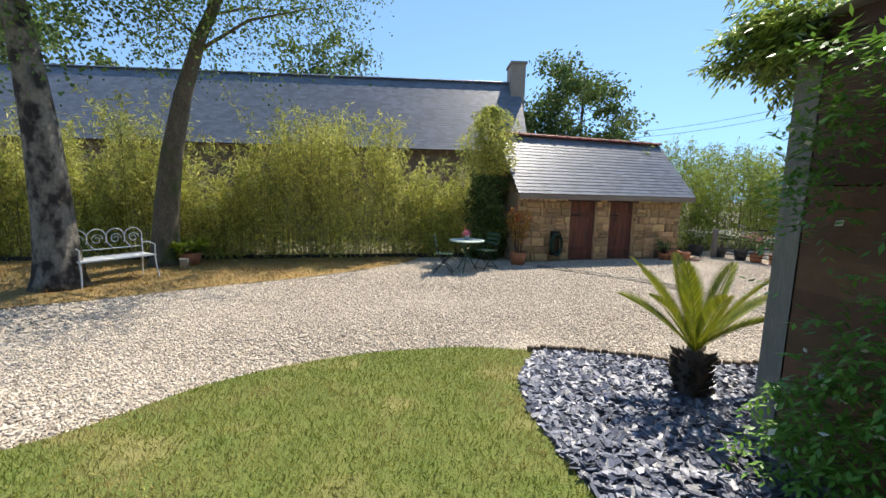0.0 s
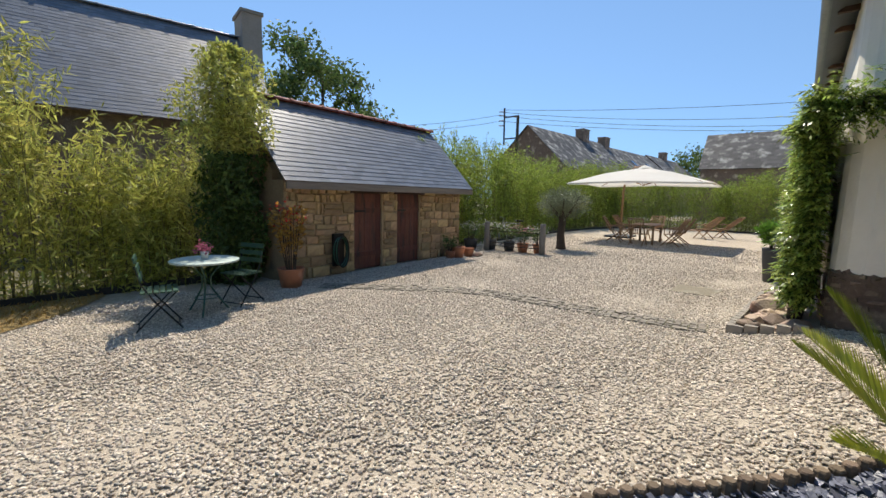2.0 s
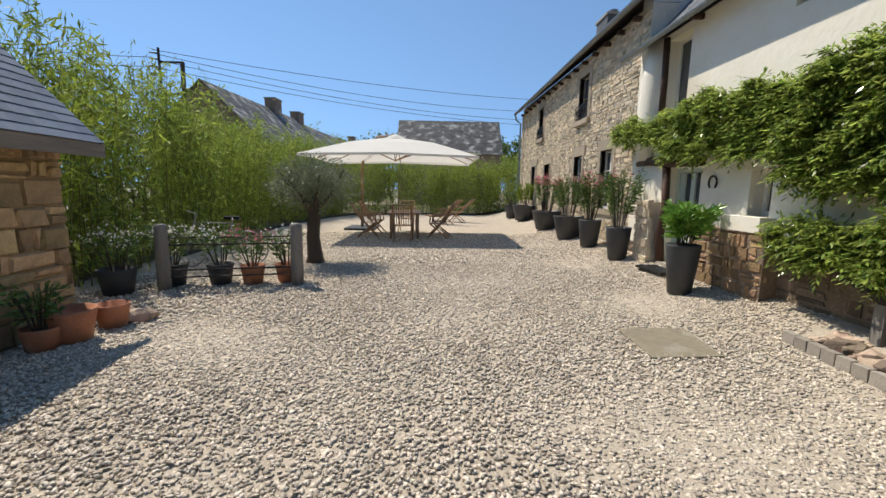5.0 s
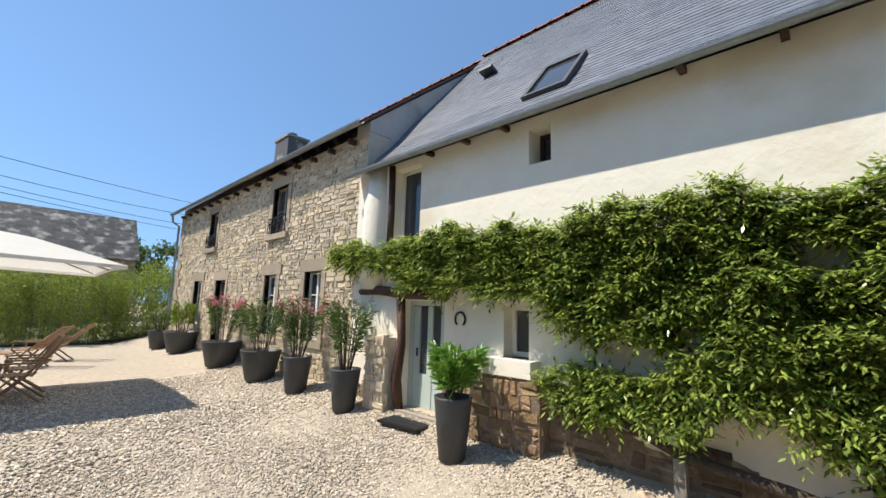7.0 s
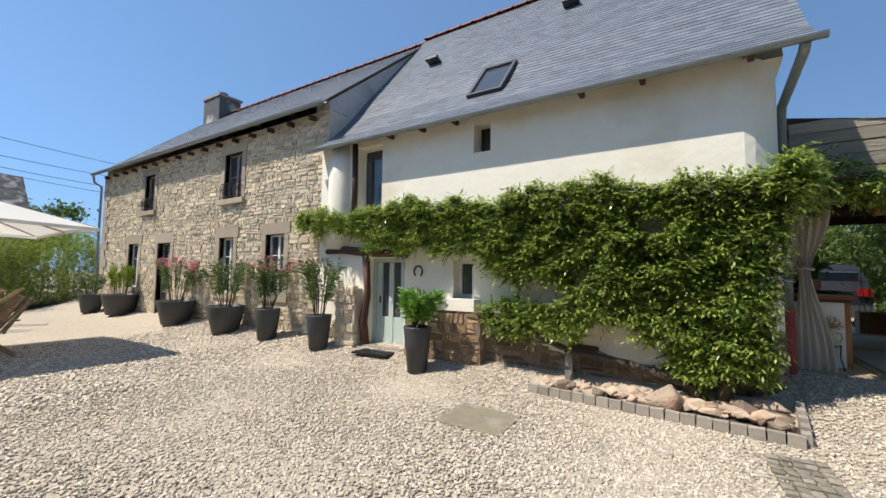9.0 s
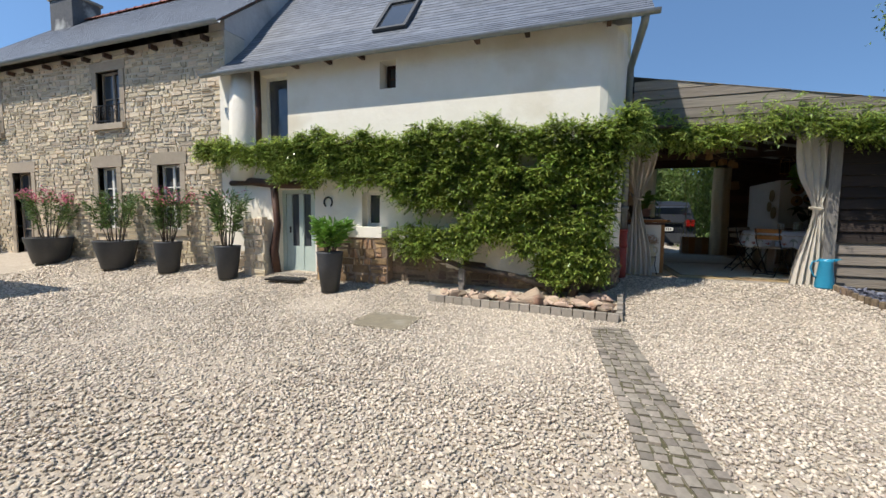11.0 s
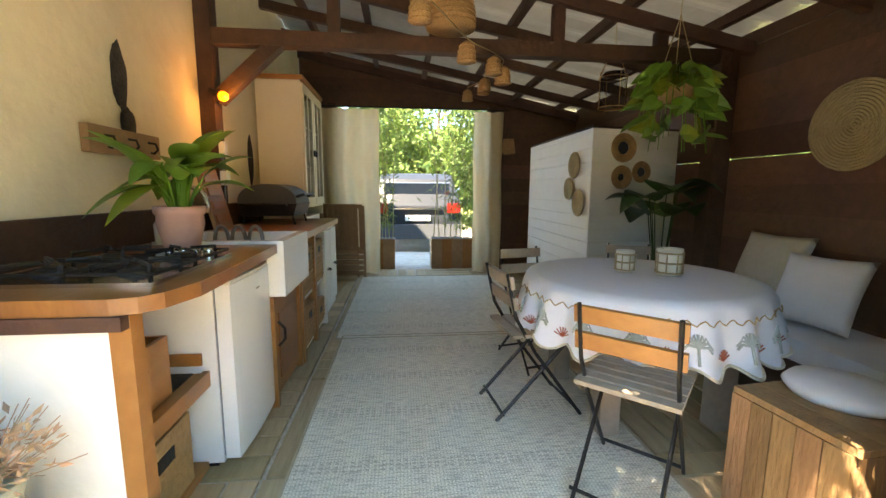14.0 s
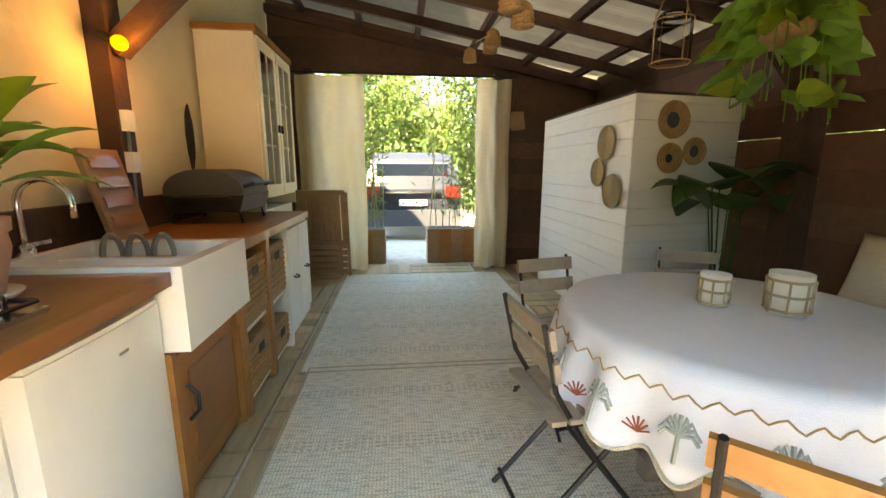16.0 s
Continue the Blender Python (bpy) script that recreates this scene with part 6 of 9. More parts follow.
    p = p[rng.random(n) < 0.5 + 0.5 * np.sin(p[:, 1] * 5 + p[:, 2] * 3)]
    o2 = np.array([2.35, 1.1, gz(2.3, 1.1)])
    put("foliage", sprays("foliage", p - o2, np.tile([-0.7, 0, 0.3], (len(p), 1)), LEAF_G, 0.16, 7, 0.06, 0.022, rng), t2)["kind"] = "stuff"
    put("blossom", leaves("blossom", p[:60] - o2 - [0.1, 0, 0], 0.05, 0.03, WHITE_P, 0, rng), t2)["kind"] = "stuff"


wisteria()

# ---- potted oleanders along the house ----
def pot_mesh(r, h, taper, square=0.0):
    bm = bmesh.new()
    lathe(bm, [(r * taper, 0), (r * (taper * 0.25 + 0.75), h * 0.7), (r, h - 0.03), (r * 1.03, h), (r * 0.92, h), (r * 0.9, h - 0.06), (0.02, h - 0.06)], 28, closed=True)
    return bm


def potted(x, y, r, h, taper, pmat, lmat, fmat, height, spread, seed, label, nl=900, nf=0, group="", name="potted_shrub", leaf=0.13, width=0.022, stems=14):
    rng = np.random.default_rng(seed)
    t = thing(name, x, y, gz(x, y), rng.uniform(0, 360), label, "potted plant", group)
    pt = part("pot", pot_mesh(r, h, taper), pmat, t, "", True)
    bm = bmesh.new()
    lathe(bm, [(r * 0.89, h - 0.07), (r * 0.5, h - 0.045), (0.01, h - 0.04)], 16, closed=True)
    part("soil", bm, SOIL, pt)
    ends = []
    for i in range(stems):
        a, s = i * 2.4, spread * rng.uniform(0.3, 1)
        e = Vector((math.cos(a) * s, math.sin(a) * s, h + height * rng.uniform(0.7, 1.0)))
        b = Vector((math.cos(a) * r * 0.3, math.sin(a) * r * 0.3, h - 0.06))
        m_ = b.lerp(e, 0.5) + Vector((0, 0, height * 0.1))
        bm = bmesh.new()
        tube(bm, [b, m_, e], [0.010, 0.007, 0.003], 5)
        part("stem", bm, BARK, t)
        ends.append((b, m_, e))
    k = rng.integers(0, stems, nl)
    u = 0.25 + 0.75 * rng.random(nl) ** 0.7
    B, M_, E_ = (np.array([e[i] for e in ends])[k] for i in range(3))
    p = (1 - u)[:, None] ** 2 * B + 2 * (u * (1 - u))[:, None] * M_ + (u**2)[:, None] * E_ + rng.normal(size=(nl, 3)) * 0.03
    out = p * np.array([1, 1, 0])
    out /= np.linalg.norm(out, axis=1)[:, None] + 1e-6
    put("foliage", leaves("foliage", p, leaf, width, lmat, -0.35, rng, out * 0.9, 0.5), t)["kind"] = "stuff"
    if nf:
        j = rng.integers(0, stems, nf)
        p = np.array([tuple(e[2]) for e in ends])[j] + rng.normal(size=(nf, 3)) * 0.055
        put("blossom", leaves("blossom", p, 0.045, 0.035, fmat, 0, rng), t)["kind"] = "stuff"
    return t


G = "pots along the house"
potted(11.03, 3.52, 0.21, 0.66, 0.68, POT_GREY, LEAF_G, PINK, 0.5, 0.34, 101, "tall anthracite pot with a bushy green shrub by the door", 1100, 0, G, leaf=0.14, width=0.035)
potted(13.44, 3.32, 0.23, 0.62, 0.7, POT_GREY, LEAF_OL, PINK, 1.0, 0.42, 102, "anthracite pot with a tall oleander, few pink flowers", 1300, 40, G)
potted(15.08, 3.26, 0.25, 0.63, 0.72, POT_GREY, LEAF_OL, PINK, 1.05, 0.45, 103, "anthracite pot with a pink-flowering oleander", 1300, 320, G)
potted(16.68, 3.24, 0.40, 0.6, 0.68, POT_GREY, LEAF_OL, PINK, 1.05, 0.5, 104, "wide anthracite pot with a green oleander", 1400, 20, G)
potted(19.1, 3.2, 0.45, 0.6, 0.7, POT_GREY, LEAF_OL, PINK, 1.1, 0.62, 105, "wide anthracite pot with an oleander full of pink flowers", 1500, 620, G)
potted(22.75, 3.15, 0.48, 0.62, 0.7, POT_GREY, LEAF_LIME, PINK, 0.9, 0.6, 106, "wide anthracite pot with a lime-green shrub", 1500, 0, G)
potted(24.6, 3.3, 0.35, 0.6, 0.7, POT_GREY, LEAF_OL, PINK, 0.7, 0.4, 107, "dark pot at the end of the stone house", 800, 0, G)

# ---- bench and pot under the birches ----
bench = thing("garden_bench", -4.15, 8.72, -0.27, 50, "white wrought-iron garden bench with a scrolled heart back", "bench")
BW = material("white_painted_iron", (0.80, 0.80, 0.78), (0.70, 0.69, 0.66), 0.5, 8, 0.1, 60)
part("seat", bx(-0.62, 0.62, -0.22, 0.2, 0.44, 0.465), BW, bench, "", False, 0.008)
for sx in (-0.6, 0.6):
    for sy in (-0.2, 0.22):
        bm = bmesh.new()
        tube(bm, [(sx, sy, 0.45), (sx * 1.0, sy * 1.15, 0.25), (sx * 1.04, sy * 1.35, 0.0)], 0.014, 6)
        part("leg", bm, BW, bench)
    bm = bmesh.new()
    tube(bm, [(sx, -0.2, 0.45), (sx, -0.22, 0.66), (sx, 0.0, 0.7), (sx, 0.22, 0.66)], 0.011, 6)
    part("arm", bm, BW, bench)
for k in range(4):
    c = -0.45 + 0.3 * k
    bm = bmesh.new()
    tube(bm, [(c + 0.155 * math.cos(t), 0.22, 0.8 + 0.17 * math.sin(t)) for t in np.linspace(-0.6, math.pi + 0.6, 18)] + [(c - 0.05, 0.22, 0.6)], 0.009, 6)
    part("scroll", bm, BW, bench)
    bm = bmesh.new()
    tube(bm, [(c + 0.1 * math.cos(t) * (1 - t / 12), 0.22, 0.78 + 0.1 * math.sin(t) * (1 - t / 12)) for t in np.linspace(0, 9, 22)], 0.007, 5)
    part("curl", bm, BW, bench)
for zz, a in ((0.47, 0.6), (0.6, 0.6)):
    bm = bmesh.new()
    tube(bm, [(-a, 0.22, zz), (a, 0.22, zz)], 0.009, 6)
    part("back_rail", bm, BW, bench)
for sx in (-0.6, 0.6):
    bm = bmesh.new()
    tube(bm, [(sx, 0.22, 0.45), (sx, 0.22, 0.85)], 0.011, 6)
    part("back_post", bm, BW, bench)
potted(-3.45, 10.4, 0.24, 0.3, 0.75, TERRA, LEAF_LIME, PINK, 0.25, 0.4, 110, "terracotta bowl of lime-green leaves under the birch", 500, 0, leaf=0.14, width=0.06)
cup = thing("lantern_pot", -3.35, 9.75, -0.25, 0, "small pale stone pot on the dry grass", "pot")
part("pot", pot_mesh(0.09, 0.24, 0.8), CONCRETE, cup, "", True)

# ---- bistro set ----
def bistro_table(x, y):
    t = thing("bistro_table", x, y, gz(x, y), 0, "round dark green metal bistro table with curved legs", "table")
    bm = bmesh.new()
    lathe(bm, [(0.40, 0.70), (0.41, 0.705), (0.41, 0.725), (0.40, 0.73)], 36)
    part("top", bm, FRAME_T, t)
    for k in range(3):
        a = k * 2.094
        bm = bmesh.new()
        tube(bm, [(math.cos(a) * r, math.sin(a) * r, z) for r, z in ((0.25, 0.70), (0.06, 0.5), (0.06, 0.35), (0.2, 0.12), (0.28, 0.01))], 0.012, 6)
        part("leg", bm, GREEN_MET, t)
    bm = bmesh.new()
    tube(bm, [(0.14 * math.cos(t_), 0.14 * math.sin(t_), 0.22) for t_ in np.linspace(0, 6.283, 20)], 0.007, 5)
    part("ring", bm, GREEN_MET, t)
    return t


def folding_chair(name, x, y, z, rz, frame, slat, label, group, slats=5, back=2):
    """A folding bistro chair facing its -y side: crossed flat legs, slatted seat and back."""
    t = thing(name, x, y, z, rz, label, "chair", group)
    for sx in (-0.19, 0.19):
        bm = bmesh.new()
        tube(bm, [(sx, -0.22, 0.0), (sx, 0.05, 0.36), (sx, 0.16, 0.55), (sx, 0.21, 0.77)], 0.010, 6)
        part("back_leg", bm, frame, t)
        bm = bmesh.new()
        tube(bm, [(sx * 0.88, 0.24, 0.0), (sx * 0.88, -0.17, 0.44)], 0.010, 6)
        part("front_leg", bm, frame, t)
    for yy, zz in ((-0.19, 0.04), (0.21, 0.04)):
        bm = bmesh.new()
        tube(bm, [(-0.19, yy, zz), (0.19, yy, zz)], 0.008, 6)
        part("stretcher", bm, frame, t)
    for k in range(slats):
        y0 = -0.19 + k * 0.38 / slats
        part("seat_slat", bx(-0.21, 0.21, y0, y0 + 0.38 / slats - 0.014, 0.445, 0.462), slat, t, "", False, 0.003)
    for k in range(back):
        zz = 0.59 + k * 0.105
        o = part("back_slat", bx(-0.215, 0.215, -0.009, 0.009, 0, 0.065), slat, t, "", False, 0.003)
        o.matrix_basis = pose(0, 0.155 + (zz - 0.55) * 0.2, zz, -10, 0, 0)
    return t


bistro_table(2.75, 9.1)
fa = folding_chair("bistro_chair", 2.15, 8.85, -0.265, 75, IRON, GREEN_MET, "dark green folding bistro chair on the gravel", "bistro chairs", 6, 3)
copy_thing(fa, pose(3.3, 9.3, -0.265, 0, 0, -70))
vase = thing("flower_vase", 2.75, 9.1, gz(2.75, 9.1) + 0.731, 0, "small glass of pink flowers on the bistro table", "vase")
part("glass", pot_mesh(0.05, 0.1, 0.8), ENAMEL, vase, "", True)
rng = np.random.default_rng(115)
put("blossom", leaves("blossom", rng.normal(size=(140, 3)) * [0.045, 0.045, 0.03] + [0, 0, 0.15], 0.04, 0.03, PINK, 0, rng), vase)["kind"] = "stuff"

# ---- things round the shed ----
cli = thing("climber_bush", 3.85, 10.85, -0.27, 0, "tall golden-green climber smothering the corner of the shed", "climber")
rng = np.random.default_rng(120)
n = 15000
zz = rng.uniform(0, 4.1, n)
w = np.interp(zz, [0, 1, 2.2, 3.2, 3.8, 4.1], [0.5, 0.6, 0.65, 0.95, 0.7, 0.2])
a = rng.uniform(0, 6.28, n)
rr_ = w * np.sqrt(rng.random(n)) * (0.75 + 0.35 * np.sin(a * 3 + zz * 4))
p = np.stack([rr_ * np.cos(a), rr_ * np.sin(a) * 0.9, zz], 1)
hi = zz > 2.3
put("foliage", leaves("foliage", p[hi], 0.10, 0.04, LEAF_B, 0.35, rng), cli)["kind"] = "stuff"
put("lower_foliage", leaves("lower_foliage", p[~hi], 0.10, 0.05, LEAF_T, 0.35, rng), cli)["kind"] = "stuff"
bm = bmesh.new()
tube(bm, [(0, 0, 0), (0.06, 0.02, 1.2), (-0.04, 0, 2.4), (0, 0, 3.6)], [0.06, 0.05, 0.04, 0.015], 8)
part("stem", bm, BARK, cli)
potted(4.35, 9.8, 0.22, 0.34, 0.75, TERRA, YEL_L, RED_P, 1.1, 0.35, 121, "red terracotta pot with a yellow-leaved shrub and red flowers", 700, 90, leaf=0.08, width=0.04)
hose = thing("hose_reel", 5.55, 10.02, 0.28, SHED_A, "dark wall-mounted hose reel with a coiled green hose", "hose reel")
part("bracket", bx(-0.12, 0.12, 0.06, 0.14, -0.35, 0.3), IRON, hose)
HOSE = material("green_hose", (0.05, 0.16, 0.10), (0.04, 0.12, 0.08), 0.4)
for k in range(5):
    bm = bmesh.new()
    tube(bm, [((0.17 - k * 0.008) * math.cos(t_), -0.03 * k + 0.06, (0.27 + 0.01 * k) * math.sin(t_) - 0.05) for t_ in np.linspace(0, 6.283, 24)], 0.014, 6)
    part("hose_coil", bm, HOSE if k % 2 else IRON, hose)
for i, (x, y, r, h, m_) in enumerate(((9.35, 10.12, 0.2, 0.3, TERRA), (9.75, 10.05, 0.15, 0.24, TERRA))):
    t = thing("terracotta_pot", x, y, gz(x, y), 0, "weathered terracotta pot against the shed", "pot", "pots by the shed")
    part("pot", pot_mesh(r, h, 0.75), m_, t, "", True)
potted(9.15, 10.2, 0.14, 0.2, 0.8, TERRA, LEAF_OL, PINK, 0.35, 0.2, 123, "small terracotta pot with a dark shrub by the shed", 260, 0, leaf=0.08, width=0.03)
for i, (x, y, r) in enumerate(((9.95, 9.95, 0.16), (10.1, 10.15, 0.12))):
    t = thing("field_stone", x, y, gz(x, y) + 0.05, 0, "loose pale stone on the gravel", "stone", "stones by the shed")
    rock("stone", 0, 0, 0, r, FIELD, 200 + i, t)

# fence with pots
fence = thing("low_fence", 11.5, 9.7, -0.27, 0, "low rustic fence of two grey posts and iron rails", "fence")
fa_, fb_ = Vector((-0.25, 0.8, 0)), Vector((0.17, -0.87, 0))
for p in (fa_, fb_):
    bm = bmesh.new()
    lathe(bm, [(0.085, -0.1), (0.09, 0.3), (0.082, 0.86), (0.075, 0.9), (0.03, 0.91)], 10, p.x, p.y)
    part("post", bm, POST_G, fence, "", True)
for zz in (0.17, 0.27, 0.62, 0.72):
    bm = bmesh.new()
    tube(bm, [fa_ + Vector((0, 0, zz)), fb_ + Vector((0, 0, zz))], 0.012, 6)
    part("rail", bm, IRON, fence)
for i, (x, y, r, h, m_, col, hh) in enumerate(((11.75, 9.05, 0.17, 0.28, TERRA, WHITE_P, 0.5), (11.6, 9.5, 0.17, 0.28, TERRA, PINK, 0.5), (11.55, 9.95, 0.18, 0.3, POT_GREY, WHITE_P, 0.5), (11.4, 10.55, 0.2, 0.32, POT_GREY, WHITE_P, 0.55), (10.9, 10.95, 0.22, 0.34, POT_GREY, WHITE_P, 0.5))):
    potted(x + 0.12, y, r, h, 0.75, m_, LEAF_OL, col, hh, 0.32, 130 + i, "pot of white-flowering oleander by the low fence", 420, 110, "pots by the fence", leaf=0.1, width=0.022, stems=9)
bike = thing("garden_bicycle", 12.9, 10.6, -0.27, 100, "old bicycle frame set up as a plant stand", "bicycle")
GREYM = material("grey_bicycle_paint", (0.32, 0.32, 0.30), (0.25, 0.25, 0.24), 0.5, 6)
for c in (-0.5, 0.5):
    bm = bmesh.new()
    tube(bm, [(c + 0.31 * math.cos(t_), 0, 0.33 + 0.31 * math.sin(t_)) for t_ in np.linspace(0, 6.283, 28)], 0.015, 6)
    wl = part("wheel", bm, GREYM, bike)
    for k in range(8):
        bm = bmesh.new()
        tube(bm, [(c, 0, 0.33), (c + 0.31 * math.cos(k * 0.785), 0, 0.33 + 0.31 * math.sin(k * 0.785))], 0.003, 4)
        part("spoke", bm, GREYM, wl)
for pts in ([(-0.5, 0, 0.33), (-0.1, 0, 0.3), (-0.25, 0, 0.85)], [(-0.1, 0, 0.3), (0.35, 0, 0.8), (-0.2, 0, 0.78)], [(0.5, 0, 0.33), (0.33, 0, 0.95), (0.4, 0.2, 1.0)]):
    bm = bmesh.new()
    tube(bm, pts, 0.015, 6)
    part("frame_tube", bm, GREYM, bike)
part("saddle", bx(-0.36, -0.12, -0.06, 0.06, 0.85, 0.9), IRON, bike, "", False, 0.02)

# olive tree
ol = thing("olive_tree", 13.5, 9.1, -0.27, 0, "small clipped olive tree with a grey trunk", "tree")
bm = bmesh.new()
tube(bm, [(0, 0, -0.05), (0.0, 0, 0.12), (-0.03, 0.02, 0.5), (0.02, 0, 0.95), (0.0, 0.05, 1.25)], [0.19, 0.145, 0.12, 0.12, 0.07], 12)
part("trunk", bm, BARK, ol, "", True)
for k in range(7):
    a = k * 0.9
    bm = bmesh.new()
    tube(bm, [(0, 0, 0.95), (0.3 * math.cos(a), 0.3 * math.sin(a), 1.25), (0.62 * math.cos(a), 0.62 * math.sin(a), 1.55 + 0.1 * (k % 3))], [0.05, 0.03, 0.008], 6)
    part("limb", bm, BARK, ol)
rng = np.random.default_rng(140)
n = 12000
v = rng.normal(size=(n, 3))
v /= np.linalg.norm(v, axis=1)[:, None]
p = v * np.array([0.9, 0.9, 0.56]) * (rng.random(n) ** 0.45)[:, None] * (0.8 + 0.3 * np.sin(v[:, :1] * 9 + v[:, 2:] * 7) * np.sin(v[:, 1:2] * 8))
put("crown", leaves("crown", p + [0, 0, 1.5], 0.07, 0.017, LEAF_O, -0.15, rng, v * 0.7), ol)

# ---- parasol and teak dining set ----
UX, UY, UZ = 18.4, 8.05, -0.27
par = thing("parasol", UX, UY, UZ, 0, "large cream cantilever parasol, open, on a wooden pole", "parasol")
RX, RY = 1.85, 2.35
top_z, rim_z = 2.95, 2.35
corners = [(-RX, -RY), (0, -RY * 1.02), (RX, -RY), (RX * 1.02, 0), (RX, RY), (0, RY * 1.02), (-RX, RY), (-RX * 1.02, 0)]
can = bmesh.new()
apex = can.verts.new((0, 0, top_z))
ring1 = [can.verts.new((x * 0.5, y * 0.5, top_z - 0.25)) for x, y in corners]
ring2 = [can.verts.new((x, y, rim_z - (0.06 if i % 2 == 0 else 0))) for i, (x, y) in enumerate(corners)]
ring3 = [can.verts.new((x, y, rim_z - 0.06 - (0.06 if i % 2 == 0 else 0))) for i, (x, y) in enumerate(corners)]
for i in range(8):
    j = (i + 1) % 8
    can.faces.new((apex, ring1[i], ring1[j]))
    can.faces.new((ring1[i], ring2[i], ring2[j], ring1[j]))
    can.faces.new((ring2[i], ring3[i], ring3[j], ring2[j]))
part("canopy", can, CANVAS, par)
vt = bmesh.new()
lathe(vt, [(0.32, top_z - 0.06), (0.2, top_z + 0.02), (0.02, top_z + 0.08)], 8, closed=True)
part("vent", vt, CANVAS, par)
for i, (x, y) in enumerate(corners):
    bm = bmesh.new()
    tube(bm, [(0, 0, top_z - 0.12), (x * 0.5, y * 0.5, top_z - 0.29), (x * 0.98, y * 0.98, rim_z - 0.05)], 0.016, 5)
    rb = part("rib", bm, TEAK, par)
    bm = bmesh.new()
    tube(bm, [(0, 0, rim_z - 0.1), (x * 0.42, y * 0.42, top_z - 0.27)], 0.014, 5)
    part("strut", bm, TEAK, rb)
bm = bmesh.new()
tube(bm, [(1.9, 1.35, 0.0), (1.9, 1.35, 2.0), (1.7, 1.2, 2.85)], [0.055, 0.05, 0.04], 10)
part("pole", bm, TEAK, par, "", True)
bm = bmesh.new()
tube(bm, [(1.75, 1.25, 2.75), (0.9, 0.65, 3.05), (0, 0, 3.0)], 0.035, 8)
part("arm", bm, TEAK, par, "", True)
part("base_plate", bx(1.2, 2.6, 0.85, 1.85, 0.0, 0.07), POT_GREY, par, "", False, 0.01)

tb = thing("garden_table", 18.2, 7.75, UZ, 4, "rectangular teak garden table under the parasol", "table")
for k in range(7):
    part("top_slat", bx(-0.95, 0.95, -0.48 + k * 0.138, -0.35 + k * 0.138, 0.72, 0.745), TEAK, tb)
for sx in (-0.8, 0.8):
    for sy in (-0.38, 0.38):
        part("leg", bx(sx - 0.035, sx + 0.035, sy - 0.035, sy + 0.035, 0, 0.70), TEAK, tb)
for sy in (-0.4, 0.4):
    part("apron", bx(-0.8, 0.8, sy - 0.012, sy + 0.012, 0.62, 0.718), TEAK, tb)


def teak_chair(x, y, rz, label, deck=False):
    t = thing("deck_chair" if deck else "garden_chair", x, y, UZ, rz, label, "chair", "teak chairs")
    lean = 0.55 if deck else 0.3
    for sx in (-0.25, 0.25):
        for n_, pts in (("back_leg", [(sx, -0.28, 0.0), (sx, 0.1, 0.42), (sx, 0.2 + lean, 1.0)]), ("front_leg", [(sx * 0.9, 0.35, 0.0), (sx * 0.9, -0.2, 0.44)])):
            bm = bmesh.new()
            tube(bm, pts, 0.02, 6)
            part(n_, bm, TEAK, t)
        part("armrest", bx(sx - 0.03, sx + 0.03, -0.22, 0.36, 0.63, 0.655), TEAK, t, "", False, 0.006)
        bm = bmesh.new()
        tube(bm, [(sx, -0.2, 0.42), (sx, -0.18, 0.63)], 0.016, 6)
        part("arm_post", bm, TEAK, t)
    for k in range(7):
        y0 = -0.22 + k * 0.062
        part("seat_slat", bx(-0.24, 0.24, y0, y0 + 0.05, 0.425, 0.445), TEAK, t)
    if deck:
        part("leg_rest", bx(-0.24, 0.24, -0.75, -0.24, 0.33, 0.36), TEAK, t)
    for k in range(8):
        xx = -0.215 + k * 0.0615
        bm = bmesh.new()
        tube(bm, [(xx, 0.17 + 0.02, 0.46), (xx, 0.2 + lean * 0.93, 0.96)], 0.013, 4)
        part("back_slat", bm, TEAK, t)
    bm = bmesh.new()
    tube(bm, [(-0.26, 0.2 + lean, 1.0), (0.26, 0.2 + lean, 1.0)], 0.022, 6)
    part("top_rail", bm, TEAK, t)
    return t


teak_chair(16.95, 7.7, 92, "teak folding armchair at the garden table")
teak_chair(17.7, 8.75, 10, "teak folding armchair at the garden table")
teak_chair(18.8, 8.7, -5, "teak folding armchair at the garden table")
teak_chair(17.8, 6.75, 172, "teak folding armchair at the garden table")
teak_chair(18.7, 6.7, 184, "teak folding armchair at the garden table")
teak_chair(19.6, 7.8, -90, "teak folding armchair at the garden table")
teak_chair(22.6, 6.5, 150, "slatted teak deck chair in the sun", True)
teak_chair(23.8, 5.9, 160, "slatted teak deck chair in the sun", True)

